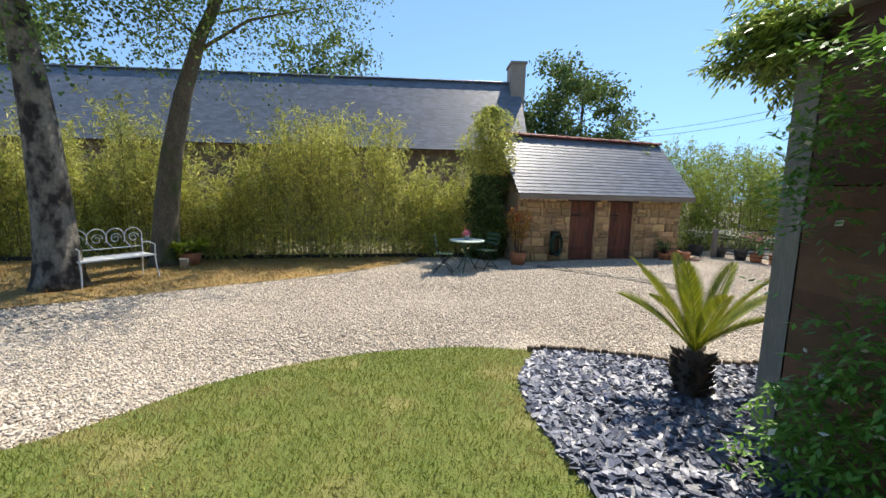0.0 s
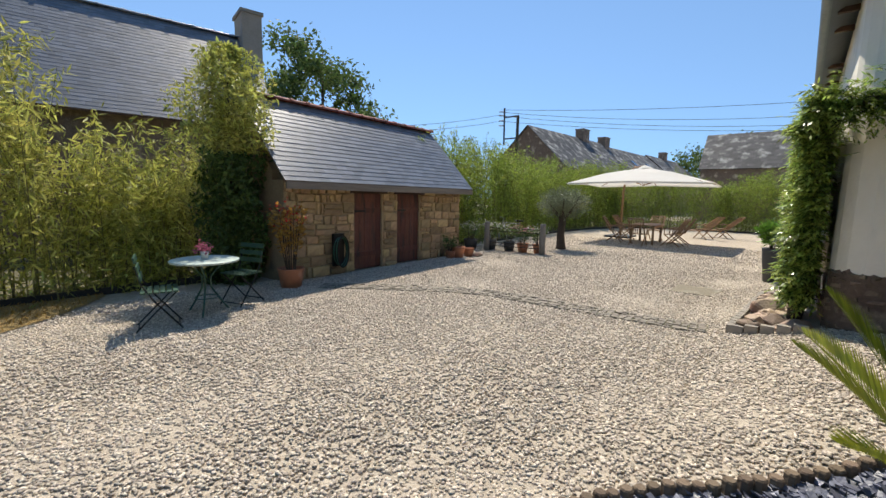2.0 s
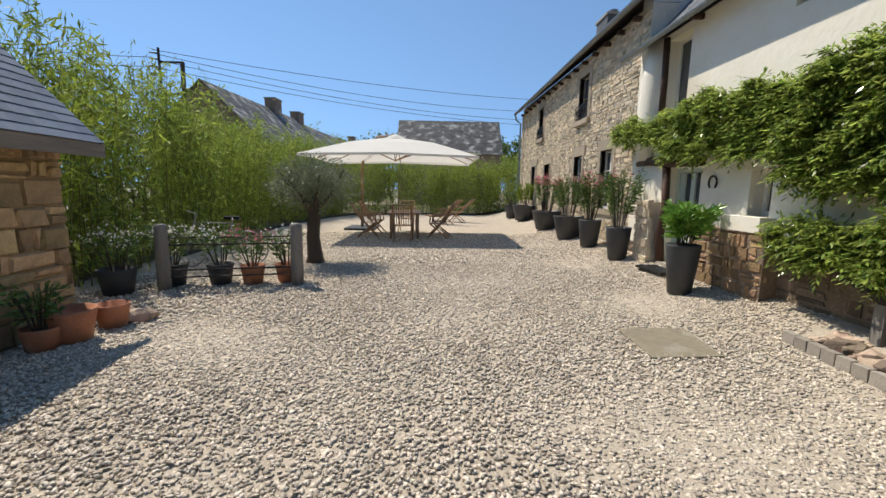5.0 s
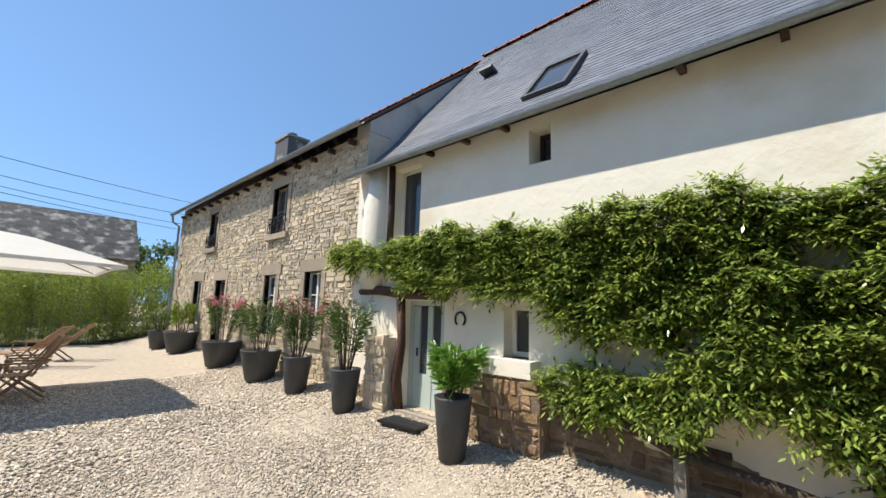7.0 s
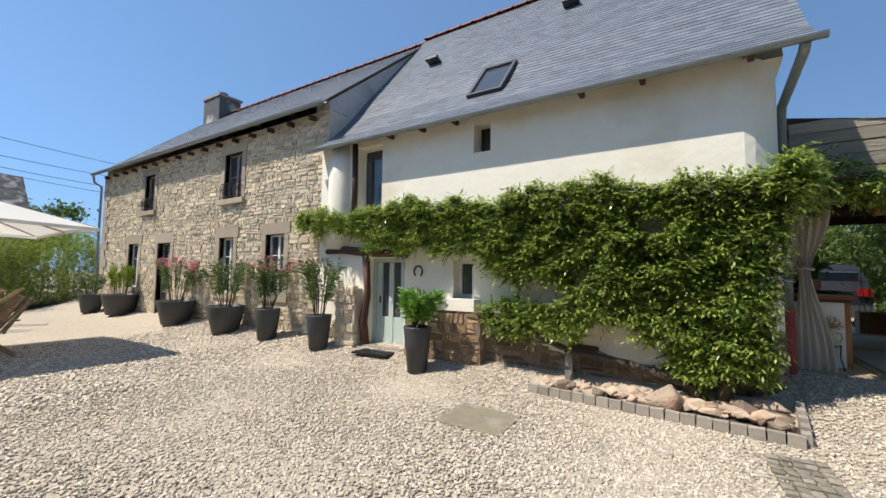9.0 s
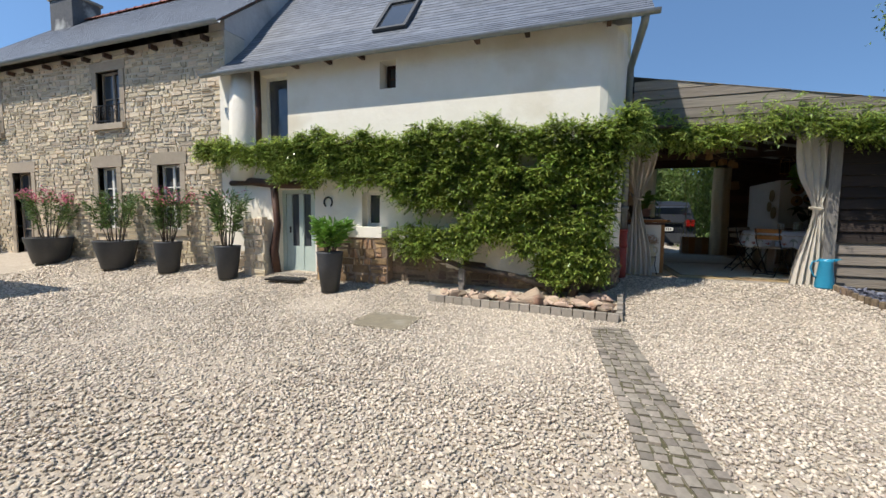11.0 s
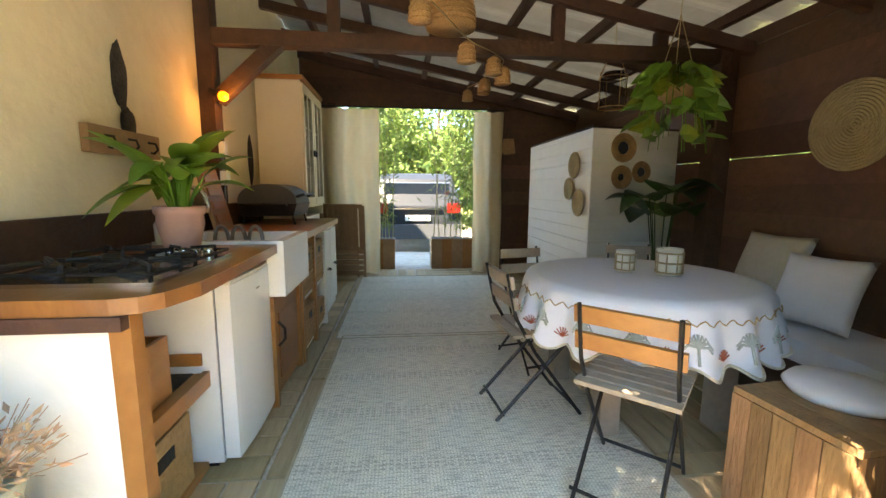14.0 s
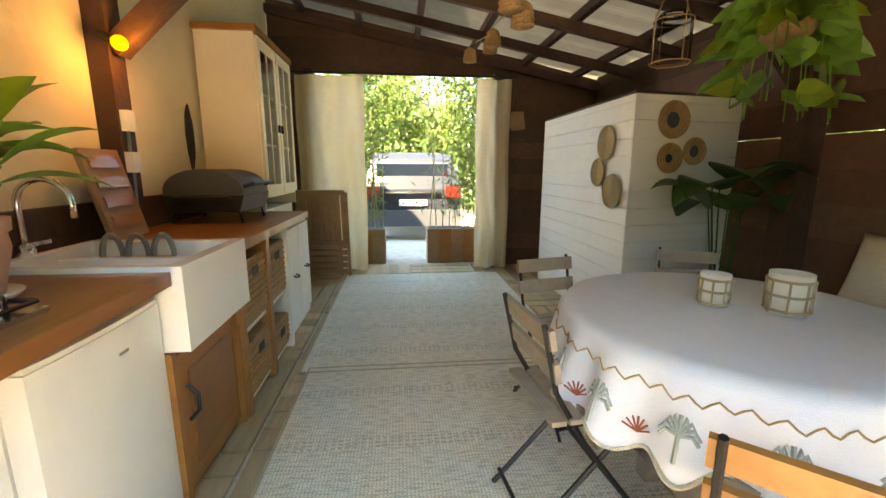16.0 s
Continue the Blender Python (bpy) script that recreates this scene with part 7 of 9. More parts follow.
# ---- village beyond the hedge ----
def village_house(name, x, y, rz, length, depth, eave, ridge, label, chimneys=(), wall=None, skylights=0):
    t = thing(name, x, y, -0.3, rz, label, "house")
    part("wall", bx(0, length, 0, depth, 0, eave), wall or STONE_D, t)
    bm = bmesh.new()
    prism(bm, [(0.01, eave), (depth / 2, ridge - 0.05), (depth - 0.01, eave)], "x", 0.02, length - 0.02)
    part("gable", bm, wall or STONE_D, t)
    pr = [(0.0, eave - 0.1), (depth / 2 + 0.2, ridge)]
    for nm, org, bk in (("roof", Vector((0, -0.2, 0)), Vector((0, 1, 0))), ("rear_roof", Vector((0, depth + 0.2, 0)), Vector((0, -1, 0)))):
        o = roof_bed(nm, pr, -0.15, length + 0.15, SLATE_OLD, "", org, back=bk)
        o.parent = t
        del o["kind"], o["category"]
        put("slating", many_boxes("slating", slates(pr, -0.15, length + 0.15, 0.26, 0.4, rr, org, back=bk), SLATE_OLD), o)["kind"] = "stuff"
    for cx, w in chimneys:
        c = part("chimney", bx(cx - w / 2, cx + w / 2, depth / 2 - 0.4, depth / 2 + 0.4, ridge - 0.6, ridge + 0.75), STONE_D, t)
        part("chimney_cap", bx(cx - w / 2 - 0.06, cx + w / 2 + 0.06, depth / 2 - 0.46, depth / 2 + 0.46, ridge + 0.75, ridge + 0.85), CONCRETE, c)
    for k in range(skylights):
        sx = length * (k + 1) / (skylights + 1)
        m = part("roof_window", bx(-0.4, 0.4, 0, 1.1, -0.02, 0.08), GLASS_D, t)
        m.matrix_basis = pose(sx, depth * 0.15, eave + (ridge - eave) * 0.3, math.degrees(math.atan2(ridge - eave, depth / 2)), 0, 0)
    return t


village_house("village_house", 31.0, 17.2, -3.4, 13.5, 7.0, 4.2, 7.6, "old stone house with a mossy slate roof behind the hedge", ((9.5, 1.3),))
village_house("village_house", 44.6, 16.4, -3.4, 13.5, 7.0, 4.4, 7.4, "terraced house with a dark slate roof and roof windows", ((0.8, 1.2),), None, 2)
village_house("village_house", 58.4, 15.6, -3.4, 13.5, 7.0, 4.4, 7.6, "dark slate-roofed house further along the lane", ((6.5, 1.2),))
village_house("old_outbuilding", 42.5, 10.2, -90, 9.0, 5.5, 4.6, 7.7, "old outbuilding with a lichen-spotted slate roof", ())
village_house("village_house", 15.5, 26.0, 5, 7.0, 6.0, 3.4, 5.6, "low house with a grey roof behind the bamboo", ((0.7, 0.9),))

pole = thing("utility_pole", 30.0, 21.0, -0.3, 0, "tall wooden utility pole with crossarms and insulators", "utility pole")
bm = bmesh.new()
tube(bm, [(0, 0, 0), (0.05, 0, 8.2)], [0.16, 0.11], 10)
part("mast", bm, BARK, pole)
bm = bmesh.new()
tube(bm, [(0, 1.2, 6.0), (0, 1.25, 8.9)], 0.07, 8)
part("side_mast", bm, IRON, pole)
for zz in (6.4, 8.1):
    part("crossarm", bx(-0.05, 0.05, 0, 1.25, zz, zz + 0.1), IRON, pole)
for zz in (8.3, 8.6, 7.9, 7.5):
    bm = bmesh.new()
    tube(bm, [(0, 1.2, zz), (0, 1.75, zz + 0.05)], 0.04, 6)
    part("insulator", bm, IRON, pole)
for i, (p0, p1, sag) in enumerate((((30, 22.5, 8.0), (44, -3, 7.4), 0.7), ((30, 22.5, 8.3), (44, -4, 8.2), 0.8), ((30, 22.6, 7.6), (44, -4, 6.9), 0.6), ((30, 22.6, 8.5), (45, -8, 9.3), 0.6), ((30, 22.6, 8.1), (12, 34, 6.6), 0.9), ((30, 22.6, 7.6), (12, 34, 6.3), 0.9))):
    bm = bmesh.new()
    p0, p1 = Vector(p0), Vector(p1)
    tube(bm, [p0.lerp(p1, u) - Vector((0, 0, sag * 4 * u * (1 - u))) for u in np.linspace(0, 1, 14)], 0.018, 4)
    tagged(part("power_cable", bm, IRON), "thin black overhead power cable", "cable", "overhead cables")

# ---- lawn to the west: garden hut, border and far hedge ----
hut = thing("garden_hut", -17.3, -15.6, -0.1, -46, "small orange-brown timber garden hut", "hut")
HUTW = material("orange_timber", (0.44, 0.27, 0.165), (0.32, 0.19, 0.11), 0.7, 4, 0.2, 30)
for k in range(9):
    bm = bmesh.new()
    prism(bm, [(0.98, 0.2 * k), (1.05, 0.2 * k), (1.0, 0.2 * k + 0.19), (0.98, 0.2 * k + 0.19)], "x", -1.25, 1.25)
    part("board", bm, HUTW, hut)
    bm = bmesh.new()
    prism(bm, [(1.25, 0.2 * k), (1.32, 0.2 * k), (1.27, 0.2 * k + 0.19), (1.25, 0.2 * k + 0.19)], "y", -0.95, 0.98)
    part("side_board", bm, HUTW, hut)
part("body", bx(-1.25, 1.25, -0.95, 0.98, 0, 1.8), HUTW, hut)
part("corner_post", bx(1.25, 1.36, 0.98, 1.09, 0, 1.8), WHITE, hut, "pale corner post")
part("door_batten", bx(-0.22, -0.14, 1.05, 1.08, 0.06, 1.74), BOARD_D, hut, "dark upright between the door leaves")
bm = bmesh.new()
prism(bm, [(-1.2, 1.8), (0, 2.12), (1.3, 1.8), (1.3, 1.88), (0, 2.2), (-1.2, 1.88)], "x", -1.5, 1.5)
part("roof", bm, BOARD_D, hut, "brown felted roof")
fh = thing("far_hedge", -30, -25, -0.2, 0, "dark leafy hedge along the far side of the lawn", "hedge")
rng = np.random.default_rng(150)
n = 9000
u = rng.random(n)
p = np.stack([-28 + u * 60, 2 - 16 * np.sin(u * 3.1) + rng.normal(size=n) * 1.0 + 8 * u, rng.random(n) ** 0.7 * (2.2 + 0.8 * np.sin(u * 40))], 1)
p[:, 0] += 8 * np.cos(u * 5)
put("foliage", leaves("foliage", p, 0.5, 0.3, LEAF_T, 0.3, rng), fh)["kind"] = "stuff"

# ---- summer kitchen: built-in units ----
CT = 1.065
XF, XB = 5.82, 6.49
top = thing("worktop", 6.15, 0.0, CT, 0, "long oiled wooden worktop with a cut-out for the sink", "worktop")
bm = bmesh.new()
prism(bm, [(XB - 6.15, 1.42), (5.9 - 6.15, 1.42), (5.84 - 6.15, 1.4), (5.8 - 6.15, 1.35), (5.765 - 6.15, 1.22), (5.765 - 6.15, 0.98), (5.79 - 6.15, 0.34), (XB - 6.15, 0.34)], "z", -0.045, 0.0)
part("front_board", bm, WORKTOP, top, "", False, 0.008)
part("rear_board", bx(5.77 - 6.15, XB - 6.15, -1.62, -0.24, -0.045, 0.0), WORKTOP, top, "", False, 0.008)
part("sink_strip", bx(6.4 - 6.15, XB - 6.15, -0.24, 0.34, -0.045, 0.0), WORKTOP, top)
part("upstand", bx(6.455 - 6.15, XB - 6.15, -1.62, 1.42, 0.0, 0.17), TIMBER_D, top, "dark wooden upstand")
part("edge_rail", bx(5.87 - 6.15, XB - 6.15, 1.388, 1.428, -0.085, -0.046), TIMBER_D, top)
unit = thing("open_unit", 6.15, 1.1, FL, 0, "white end unit with a pine post and open shelves", "cabinet")
part("end_panel", bx(5.925 - 6.15, XB - 6.15, 0.262, 0.292, 0, CT - FL - 0.086), WHITE, unit)
part("post", bx(5.868 - 6.15, 5.924 - 6.15, 0.24, 0.294, 0, CT - FL - 0.05), PINE, unit, "oiled pine corner post", False, 0.004)
part("shelf", bx(5.96 - 6.15, XB - 6.15, -0.25, 0.25, 0.42, 0.44), PINE, unit)
part("shelf_mat", bx(5.99 - 6.15, XB - 0.05 - 6.15, -0.24, -0.04, 0.44, 0.446), IRON, unit, "dark tray lining the shelf")
part("shelf", bx(5.96 - 6.15, XB - 6.15, -0.25, 0.25, 0.02, 0.05), PINE, unit)
part("back_panel", bx(XB - 0.02 - 6.15, XB - 6.15, -0.25, 0.25, 0, CT - FL - 0.05), WHITE, unit)
part("shelf_edge", bx(5.935 - 6.15, 5.96 - 6.15, -0.262, 0.21, 0.38, 0.445), PINE, unit, "", False, 0.004)
part("side_batten", bx(5.96 - 6.15, 6.4 - 6.15, -0.262, -0.252, 0.47, 0.52), PINE, unit)
crate = thing("wooden_crate", 6.2, 1.19, FL + 0.447, 0, "pine wooden crate with an oval hand hole on the shelf", "crate")
for q in ((-0.22, 0.22, -0.16, -0.145, 0, 0.22), (-0.22, 0.22, 0.145, 0.16, 0, 0.22), (-0.22, -0.205, -0.145, 0.145, 0, 0.22), (0.205, 0.22, -0.145, 0.145, 0, 0.22)):
    part("side", bx(*q), PINE, crate)
part("bottom", bx(-0.2, 0.2, -0.14, 0.14, 0.0, 0.012), PINE, crate)
bm = bmesh.new()
lathe(bm, [(0.03, -0.001), (0.03, 0.001)], 14)
o = part("hand_hole", bm, IRON, crate)
o.matrix_basis = pose(-0.2205, 0, 0.14, 0, 90, 0) @ Matrix.Diagonal((0.6, 1.2, 1, 1))
for i, (z_, nm, lb) in enumerate(((FL + 0.052, "wicker_box", "woven seagrass box with a hand hole on the lower shelf"),)):
    b_ = thing(nm, 6.19, 1.12, z_, 0, lb, "basket")
    part("body", bx(-0.22, 0.2, -0.17, 0.17, 0, 0.28), WICKER, b_, "", False, 0.015)
    part("hole", bx(-0.223, -0.219, -0.05, 0.05, 0.17, 0.22), IRON, b_)

fr = thing("small_fridge", 6.14, 0.59, FL, 0, "white under-counter fridge with a bowed door", "fridge")
part("body", bx(-0.235, 0.3, -0.245, 0.243, 0.03, 0.812), ENAMEL, fr, "", False, 0.012)
bow = [(-0.245, -0.245)] + [(-0.302 - 0.012 * math.cos(u * math.pi / 2) ** 0.7, 0.245 * u) for u in np.linspace(-1, 1, 15)] + [(-0.245, 0.245)]
bm = bmesh.new()
prism(bm, bow, "z", 0.05, 0.80)
part("door", bm, ENAMEL, fr, "", False, 0.006)
bm = bmesh.new()
prism(bm, [(x * 0.985 - 0.003, y * 0.98) for x, y in bow], "z", 0.801, 0.815)
part("door_cap", bm, WHITE, fr)
part("seal", bx(-0.244, -0.236, -0.235, 0.235, 0.06, 0.80), ZINC, fr)
for yy in (-0.22, 0.18):
    part("foot", bx(-0.2, -0.16, yy, yy + 0.04, 0, 0.03), IRON, fr)
part("badge", bx(-0.316, -0.313, -0.06, -0.02, 0.72, 0.728), CHROME, fr)

sk_ = thing("butler_sink", 6.09, 0.05, CT, 0, "white ceramic farmhouse sink with a draining board", "sink")
for q in ((-0.33, -0.28, -0.28, 0.28, -0.28, 0.015), (0.27, 0.31, -0.28, 0.28, -0.28, 0.015), (-0.28, 0.27, 0.24, 0.28, -0.28, 0.015), (-0.28, 0.27, -0.28, -0.23, -0.28, 0.015), (-0.28, 0.27, -0.23, 0.24, -0.28, -0.2), (-0.28, 0.27, -0.06, -0.03, -0.2, -0.02)):
    part("wall" if q[5] > 0 else "basin_floor", bx(*q), ENAMEL, sk_, "", False, 0.008)
dr = thing("dish_rack", 6.1, -0.08, CT + 0.016, 0, "grey arched dish rack standing in the sink", "dish rack")
for k in range(3):
    bm = bmesh.new()
    tube(bm, [(-0.06 + k * 0.1 + 0.04 * math.cos(t_), -0.02, -0.05 + 0.09 * math.sin(t_)) for t_ in np.linspace(0, math.pi, 12)], 0.012, 6)
    part("arch", bm, ZINC, dr)
for q in ((-0.1, 0.18, -0.035, -0.005, -0.2, -0.05),):
    part("tray", bx(*q), ZINC, dr)
tap = thing("mixer_tap", 6.4, 0.1, CT, 0, "chrome swan-neck mixer tap", "tap")
bm = bmesh.new()
tube(bm, [(0, 0, 0), (0, 0, 0.2)] + [(-0.09 + 0.09 * math.cos(t_), 0, 0.2 + 0.09 * math.sin(t_)) for t_ in np.linspace(0.2, math.pi, 10)] + [(-0.18, 0, 0.15)], 0.012, 8)
part("spout", bm, CHROME, tap, "", True)
bm = bmesh.new()
lathe(bm, [(0.03, 0), (0.03, 0.05), (0.018, 0.06)], 14)
part("base", bm, CHROME, tap, "", True)
part("lever", bx(-0.015, 0.015, -0.1, -0.02, 0.045, 0.06), CHROME, tap)


def handle(parent, x, y0, y1, z, mat=None):
    bm = bmesh.new()
    tube(bm, [(x, y0, z), (x - 0.03, y0 + 0.01, z - 0.01), (x - 0.03, y1 - 0.01, z - 0.01), (x, y1, z)], 0.006, 6)
    part("handle", bm, mat or IRON, parent)


su = thing("sink_cabinet", 6.14, 0.05, FL, 0, "oiled wooden cupboard under the sink with a panelled door", "cabinet")
part("body", bx(-0.26, 0.33, -0.29, 0.29, 0, 0.615), PINE, su)
d_ = part("door", bx(-0.3, -0.263, -0.25, 0.25, 0.04, 0.58), PINE, su, "panelled wooden door", False, 0.006)
part("panel", bx(-0.31, -0.301, -0.17, 0.17, 0.12, 0.5), WORKTOP, d_, "", False, 0.006)
bm = bmesh.new()
tube(bm, [(-0.31, 0.2, 0.46), (-0.345, 0.2, 0.42), (-0.345, 0.2, 0.36), (-0.31, 0.2, 0.32)], 0.008, 6)
part("handle", bm, IRON, d_)
for yy in (-0.29, 0.26):
    part("stile", bx(-0.32, -0.26, yy, yy + 0.03, 0, 0.615), PINE, su)
bu = thing("basket_cabinet", 6.14, -0.7, FL, 0, "white kitchen unit with pine posts holding wicker baskets", "cabinet")
for yy in (-0.45, -0.03, 0.4):
    part("post", bx(-0.33, -0.27, yy, yy + 0.05, 0, 0.85), PINE if yy > -0.4 else WHITE, bu)
part("shelf", bx(-0.3, 0.33, -0.4, 0.4, 0.4, 0.43), WHITE, bu)
part("base", bx(-0.3, 0.33, -0.4, 0.4, 0.03, 0.06), WHITE, bu)
part("back", bx(0.31, 0.33, -0.4, 0.4, 0.06, 0.85), WHITE, bu)
for i, (yy, zz, h) in enumerate(((0.19, 0.432, 0.34), (-0.21, 0.432, 0.34), (0.19, 0.062, 0.28), (-0.21, 0.062, 0.2))):
    k_ = thing("wicker_basket", 6.1, -0.7 + yy, FL + zz, 0, "rectangular wicker basket with a hand hole in the unit", "basket", "wicker baskets")
    bm = bx(-0.27, 0.22, -0.17, 0.17, 0, h)
    part("body", bm, WICKER, k_, "", False, 0.015)
    for zz_ in np.arange(0.03, h - 0.02, 0.035):
        part("weave_band", bx(-0.278, -0.27, -0.165, 0.165, zz_, zz_ + 0.02), WICKER, k_)
    part("hole", bx(-0.281, -0.279, -0.045, 0.045, h - 0.1, h - 0.05), IRON, k_)
wc = thing("white_cupboard", 6.14, -1.42, FL, 0, "white painted base cupboard with two small doors", "cabinet")
part("body", bx(-0.28, 0.33, -0.5, 0.2, 0, 0.85), WHITE, wc)
for yy in (-0.45, -0.1):
    d_ = part("door", bx(-0.305, -0.283, yy, yy + 0.32, 0.08, 0.8), WHITE, wc, "", False, 0.005)
    handle(d_, -0.306, yy + 0.13, yy + 0.2, 0.45)

dc = thing("dresser_cupboard", 6.27, -2.04, CT, 0, "tall cream wall cupboard with two glazed doors", "cabinet")
part("back", bx(0.18, 0.2, -0.47, 0.47, 0, 1.28), CREAM, dc)
for yy in (-0.47, 0.45):
    part("side", bx(-0.2, 0.18, yy, yy + 0.02, 0, 1.28), CREAM, dc)
part("bottom", bx(-0.2, 0.18, -0.45, 0.45, 0.1, 0.13), CREAM, dc)
part("cornice", bx(-0.23, 0.2, -0.5, 0.5, 1.28, 1.32), PINE, dc)
for zz in (0.5, 0.88):
    part("shelf", bx(-0.18, 0.18, -0.45, 0.45, zz, zz + 0.02), CREAM, dc)
PANE = bpy.data.materials.new("clear_glass")
PANE.use_nodes = True
pb = PANE.node_tree.nodes["Principled BSDF"]
pb.inputs["Transmission Weight"].default_value, pb.inputs["Roughness"].default_value, pb.inputs["IOR"].default_value = 1.0, 0.03, 1.1
for yy in (-0.46, 0.01):
    d_ = part("door", bx(-0.222, -0.2, yy, yy + 0.06, 0.12, 1.26), CREAM, dc)
    part("stile", bx(-0.222, -0.2, yy + 0.39, yy + 0.45, 0.12, 1.26), CREAM, d_)
    for zz in (0.12, 1.18):
        part("rail", bx(-0.222, -0.2, yy + 0.06, yy + 0.39, zz, zz + 0.08), CREAM, d_)
    part("glazing_bar", bx(-0.218, -0.205, yy + 0.215, yy + 0.235, 0.2, 1.18), CREAM, d_)
    g_ = part("pane", bx(-0.213, -0.209, yy + 0.06, yy + 0.39, 0.2, 1.18), PANE, d_)
    g_.visible_shadow = False
    part("knob", bx(-0.24, -0.222, yy + (0.4 if yy < 0 else 0.02), yy + (0.43 if yy < 0 else 0.05), 0.62, 0.68), IRON, d_)
part("plinth", bx(-0.16, 0.2, -0.47, 0.47, -0.35, 0.0), CREAM, dc)
part("legs_panel", bx(-0.16, 0.2, -0.47, 0.47, -(CT - FL), -0.352), CREAM, dc)

# gas hob
hob = thing("gas_hob", 6.13, 0.99, CT, 0, "four-burner steel gas hob with black cast-iron grates", "hob")
part("plate", bx(-0.26, 0.24, -0.29, 0.29, 0.0, 0.012), CHROME, hob, "", False, 0.004)
for ix in (-0.13, 0.12):
    for iy in (-0.15, 0.13):
        bm = bmesh.new()
        lathe(bm, [(0.055, 0.012), (0.055, 0.022), (0.035, 0.03), (0.03, 0.036)], 16, ix, iy)
        part("burner", bm, IRON, hob)
        for k in range(4):
            a = k * 1.571 + 0.785
            bm = bmesh.new()
            tube(bm, [(ix + 0.12 * math.cos(a), iy + 0.12 * math.sin(a), 0.012), (ix + 0.12 * math.cos(a), iy + 0.12 * math.sin(a), 0.05), (ix + 0.03 * math.cos(a), iy + 0.03 * math.sin(a), 0.052)], 0.007, 5)
            part("grate_finger", bm, IRON, hob)
        bm = bmesh.new()
        tube(bm, [(ix + sx * 0.118, iy + sy * 0.125, 0.03) for sx, sy in ((-1, -1), (1, -1), (1, 1), (-1, 1), (-1, -1))], 0.006, 5)
        part("grate_frame", bm, IRON, hob)
for k in range(4):
    bm = bmesh.new()
    lathe(bm, [(0.02, 0.012), (0.018, 0.04)], 12, -0.18 + 0.05 * k, -0.255)
    part("knob", bm, CHROME, hob, "", True)

# peace lily
def big_leaf_plant(name, x, y, z, count, length, width, mat, seed, label, stalk=0.3, spread=1.0, pot=None, stem_h=0.0, cat="potted plant", bend=0.75):
    t = thing(name, x, y, z, 0, label, cat)
    rng = random.Random(seed)
    base_z = 0.0
    if pot:
        r, h, pm_ = pot
        bm = bmesh.new()
        lathe(bm, [(r * 0.7, 0), (r * 1.0, h * 0.62), (r * 0.96, h * 0.8), (r * 1.06, h * 0.84), (r * 1.08, h), (r * 0.96, h), (r * 0.9, h - 0.05), (0.01, h - 0.05)], 28, closed=True)
        part("pot", bm, pm_, t, "", True)
        bm = bmesh.new()
        lathe(bm, [(r * 1.0, -0.001), (r * 1.12, 0.012), (r * 1.08, 0.014), (r * 0.72, 0.006)], 24)
        part("saucer", bm, ENAMEL, t, "", True)
        base_z = h - 0.05
    for i in range(count):
        a = i * 2.4 + rng.uniform(-0.3, 0.3)
        u = (i + 1) / count
        s = spread * (0.35 + 0.65 * rng.random())
        d = Vector((math.cos(a), math.sin(a), 0))
        b = Vector((0, 0, base_z)) + d * 0.02
        st_ = b + d * stalk * 0.45 * s + Vector((0, 0, stem_h + stalk * (0.65 + 0.5 * rng.random())))
        bm = bmesh.new()
        tube(bm, [b, b.lerp(st_, 0.5) + Vector((0, 0, stalk * 0.12)), st_], [0.007, 0.006, 0.004], 5)
        part("stalk", bm, mat, t)
        L = length * rng.uniform(0.75, 1.15)
        rise = rng.uniform(0.3, 1.1) if mat is not LEAF_G else rng.uniform(-0.15, 1.15)
        sd = Vector((-d.y, d.x, 0))
        bm = bmesh.new()
        cols = []
        for k in range(9):
            v = k / 8
            c = st_ + d * L * v * 0.85 + Vector((0, 0, L * (rise * v - bend * v * v)))
            w = width * math.sin(math.pi * min(1, 0.06 + v * 0.94)) ** 0.8 * (1.15 - 0.5 * v) if k < 8 else 0.001
            cols.append([bm.verts.new(c - sd * w * 0.5 + Vector((0, 0, w * 0.14))), bm.verts.new(c), bm.verts.new(c + sd * w * 0.5 + Vector((0, 0, w * 0.14)))])
        for p_, q_ in zip(cols, cols[1:]):
            for k in range(2):
                bm.faces.new((p_[k], p_[k + 1], q_[k + 1], q_[k]))
        part("leaf", bm, LEAF_LIME if i in (2, 5, 11, 17) and mat is LEAF_G and pot else mat, t, "", True)
    return t


big_leaf_plant("peace_lily", 6.1, 0.635, CT + 0.012, 30, 0.25, 0.115, LEAF_G, 5, "peace lily in a pink terracotta pot on the worktop", 0.2, 0.9, (0.092, 0.195, TERRA_P), bend=0.4)
bbq = thing("portable_grill", 6.2, -1.1, CT, 0, "black portable gas grill with a domed grey lid", "grill")
bm = bmesh.new()
prism(bm, [(-0.2, 0.07), (0.2, 0.07), (0.23, 0.17), (-0.23, 0.17)], "y", -0.24, 0.24)
part("body", bm, IRON, bbq, "", False, 0.02)
bm = bmesh.new()
prism(bm, [(0.225 * math.cos(u), 0.172 + 0.15 * math.sin(u) ** 0.8) for u in np.linspace(0, math.pi, 17)], "y", -0.235, 0.235)
part("lid", bm, POT_GREY, bbq, "dark grey domed lid", False, 0.012)
for sy in (-0.2, 0.2):
    bm = bmesh.new()
    tube(bm, [(-0.2, sy, 0.0), (-0.18, sy, 0.08), (0.18, sy, 0.08), (0.2, sy, 0.0)], 0.012, 6)
    part("leg", bm, IRON, bbq)
bm = bmesh.new()
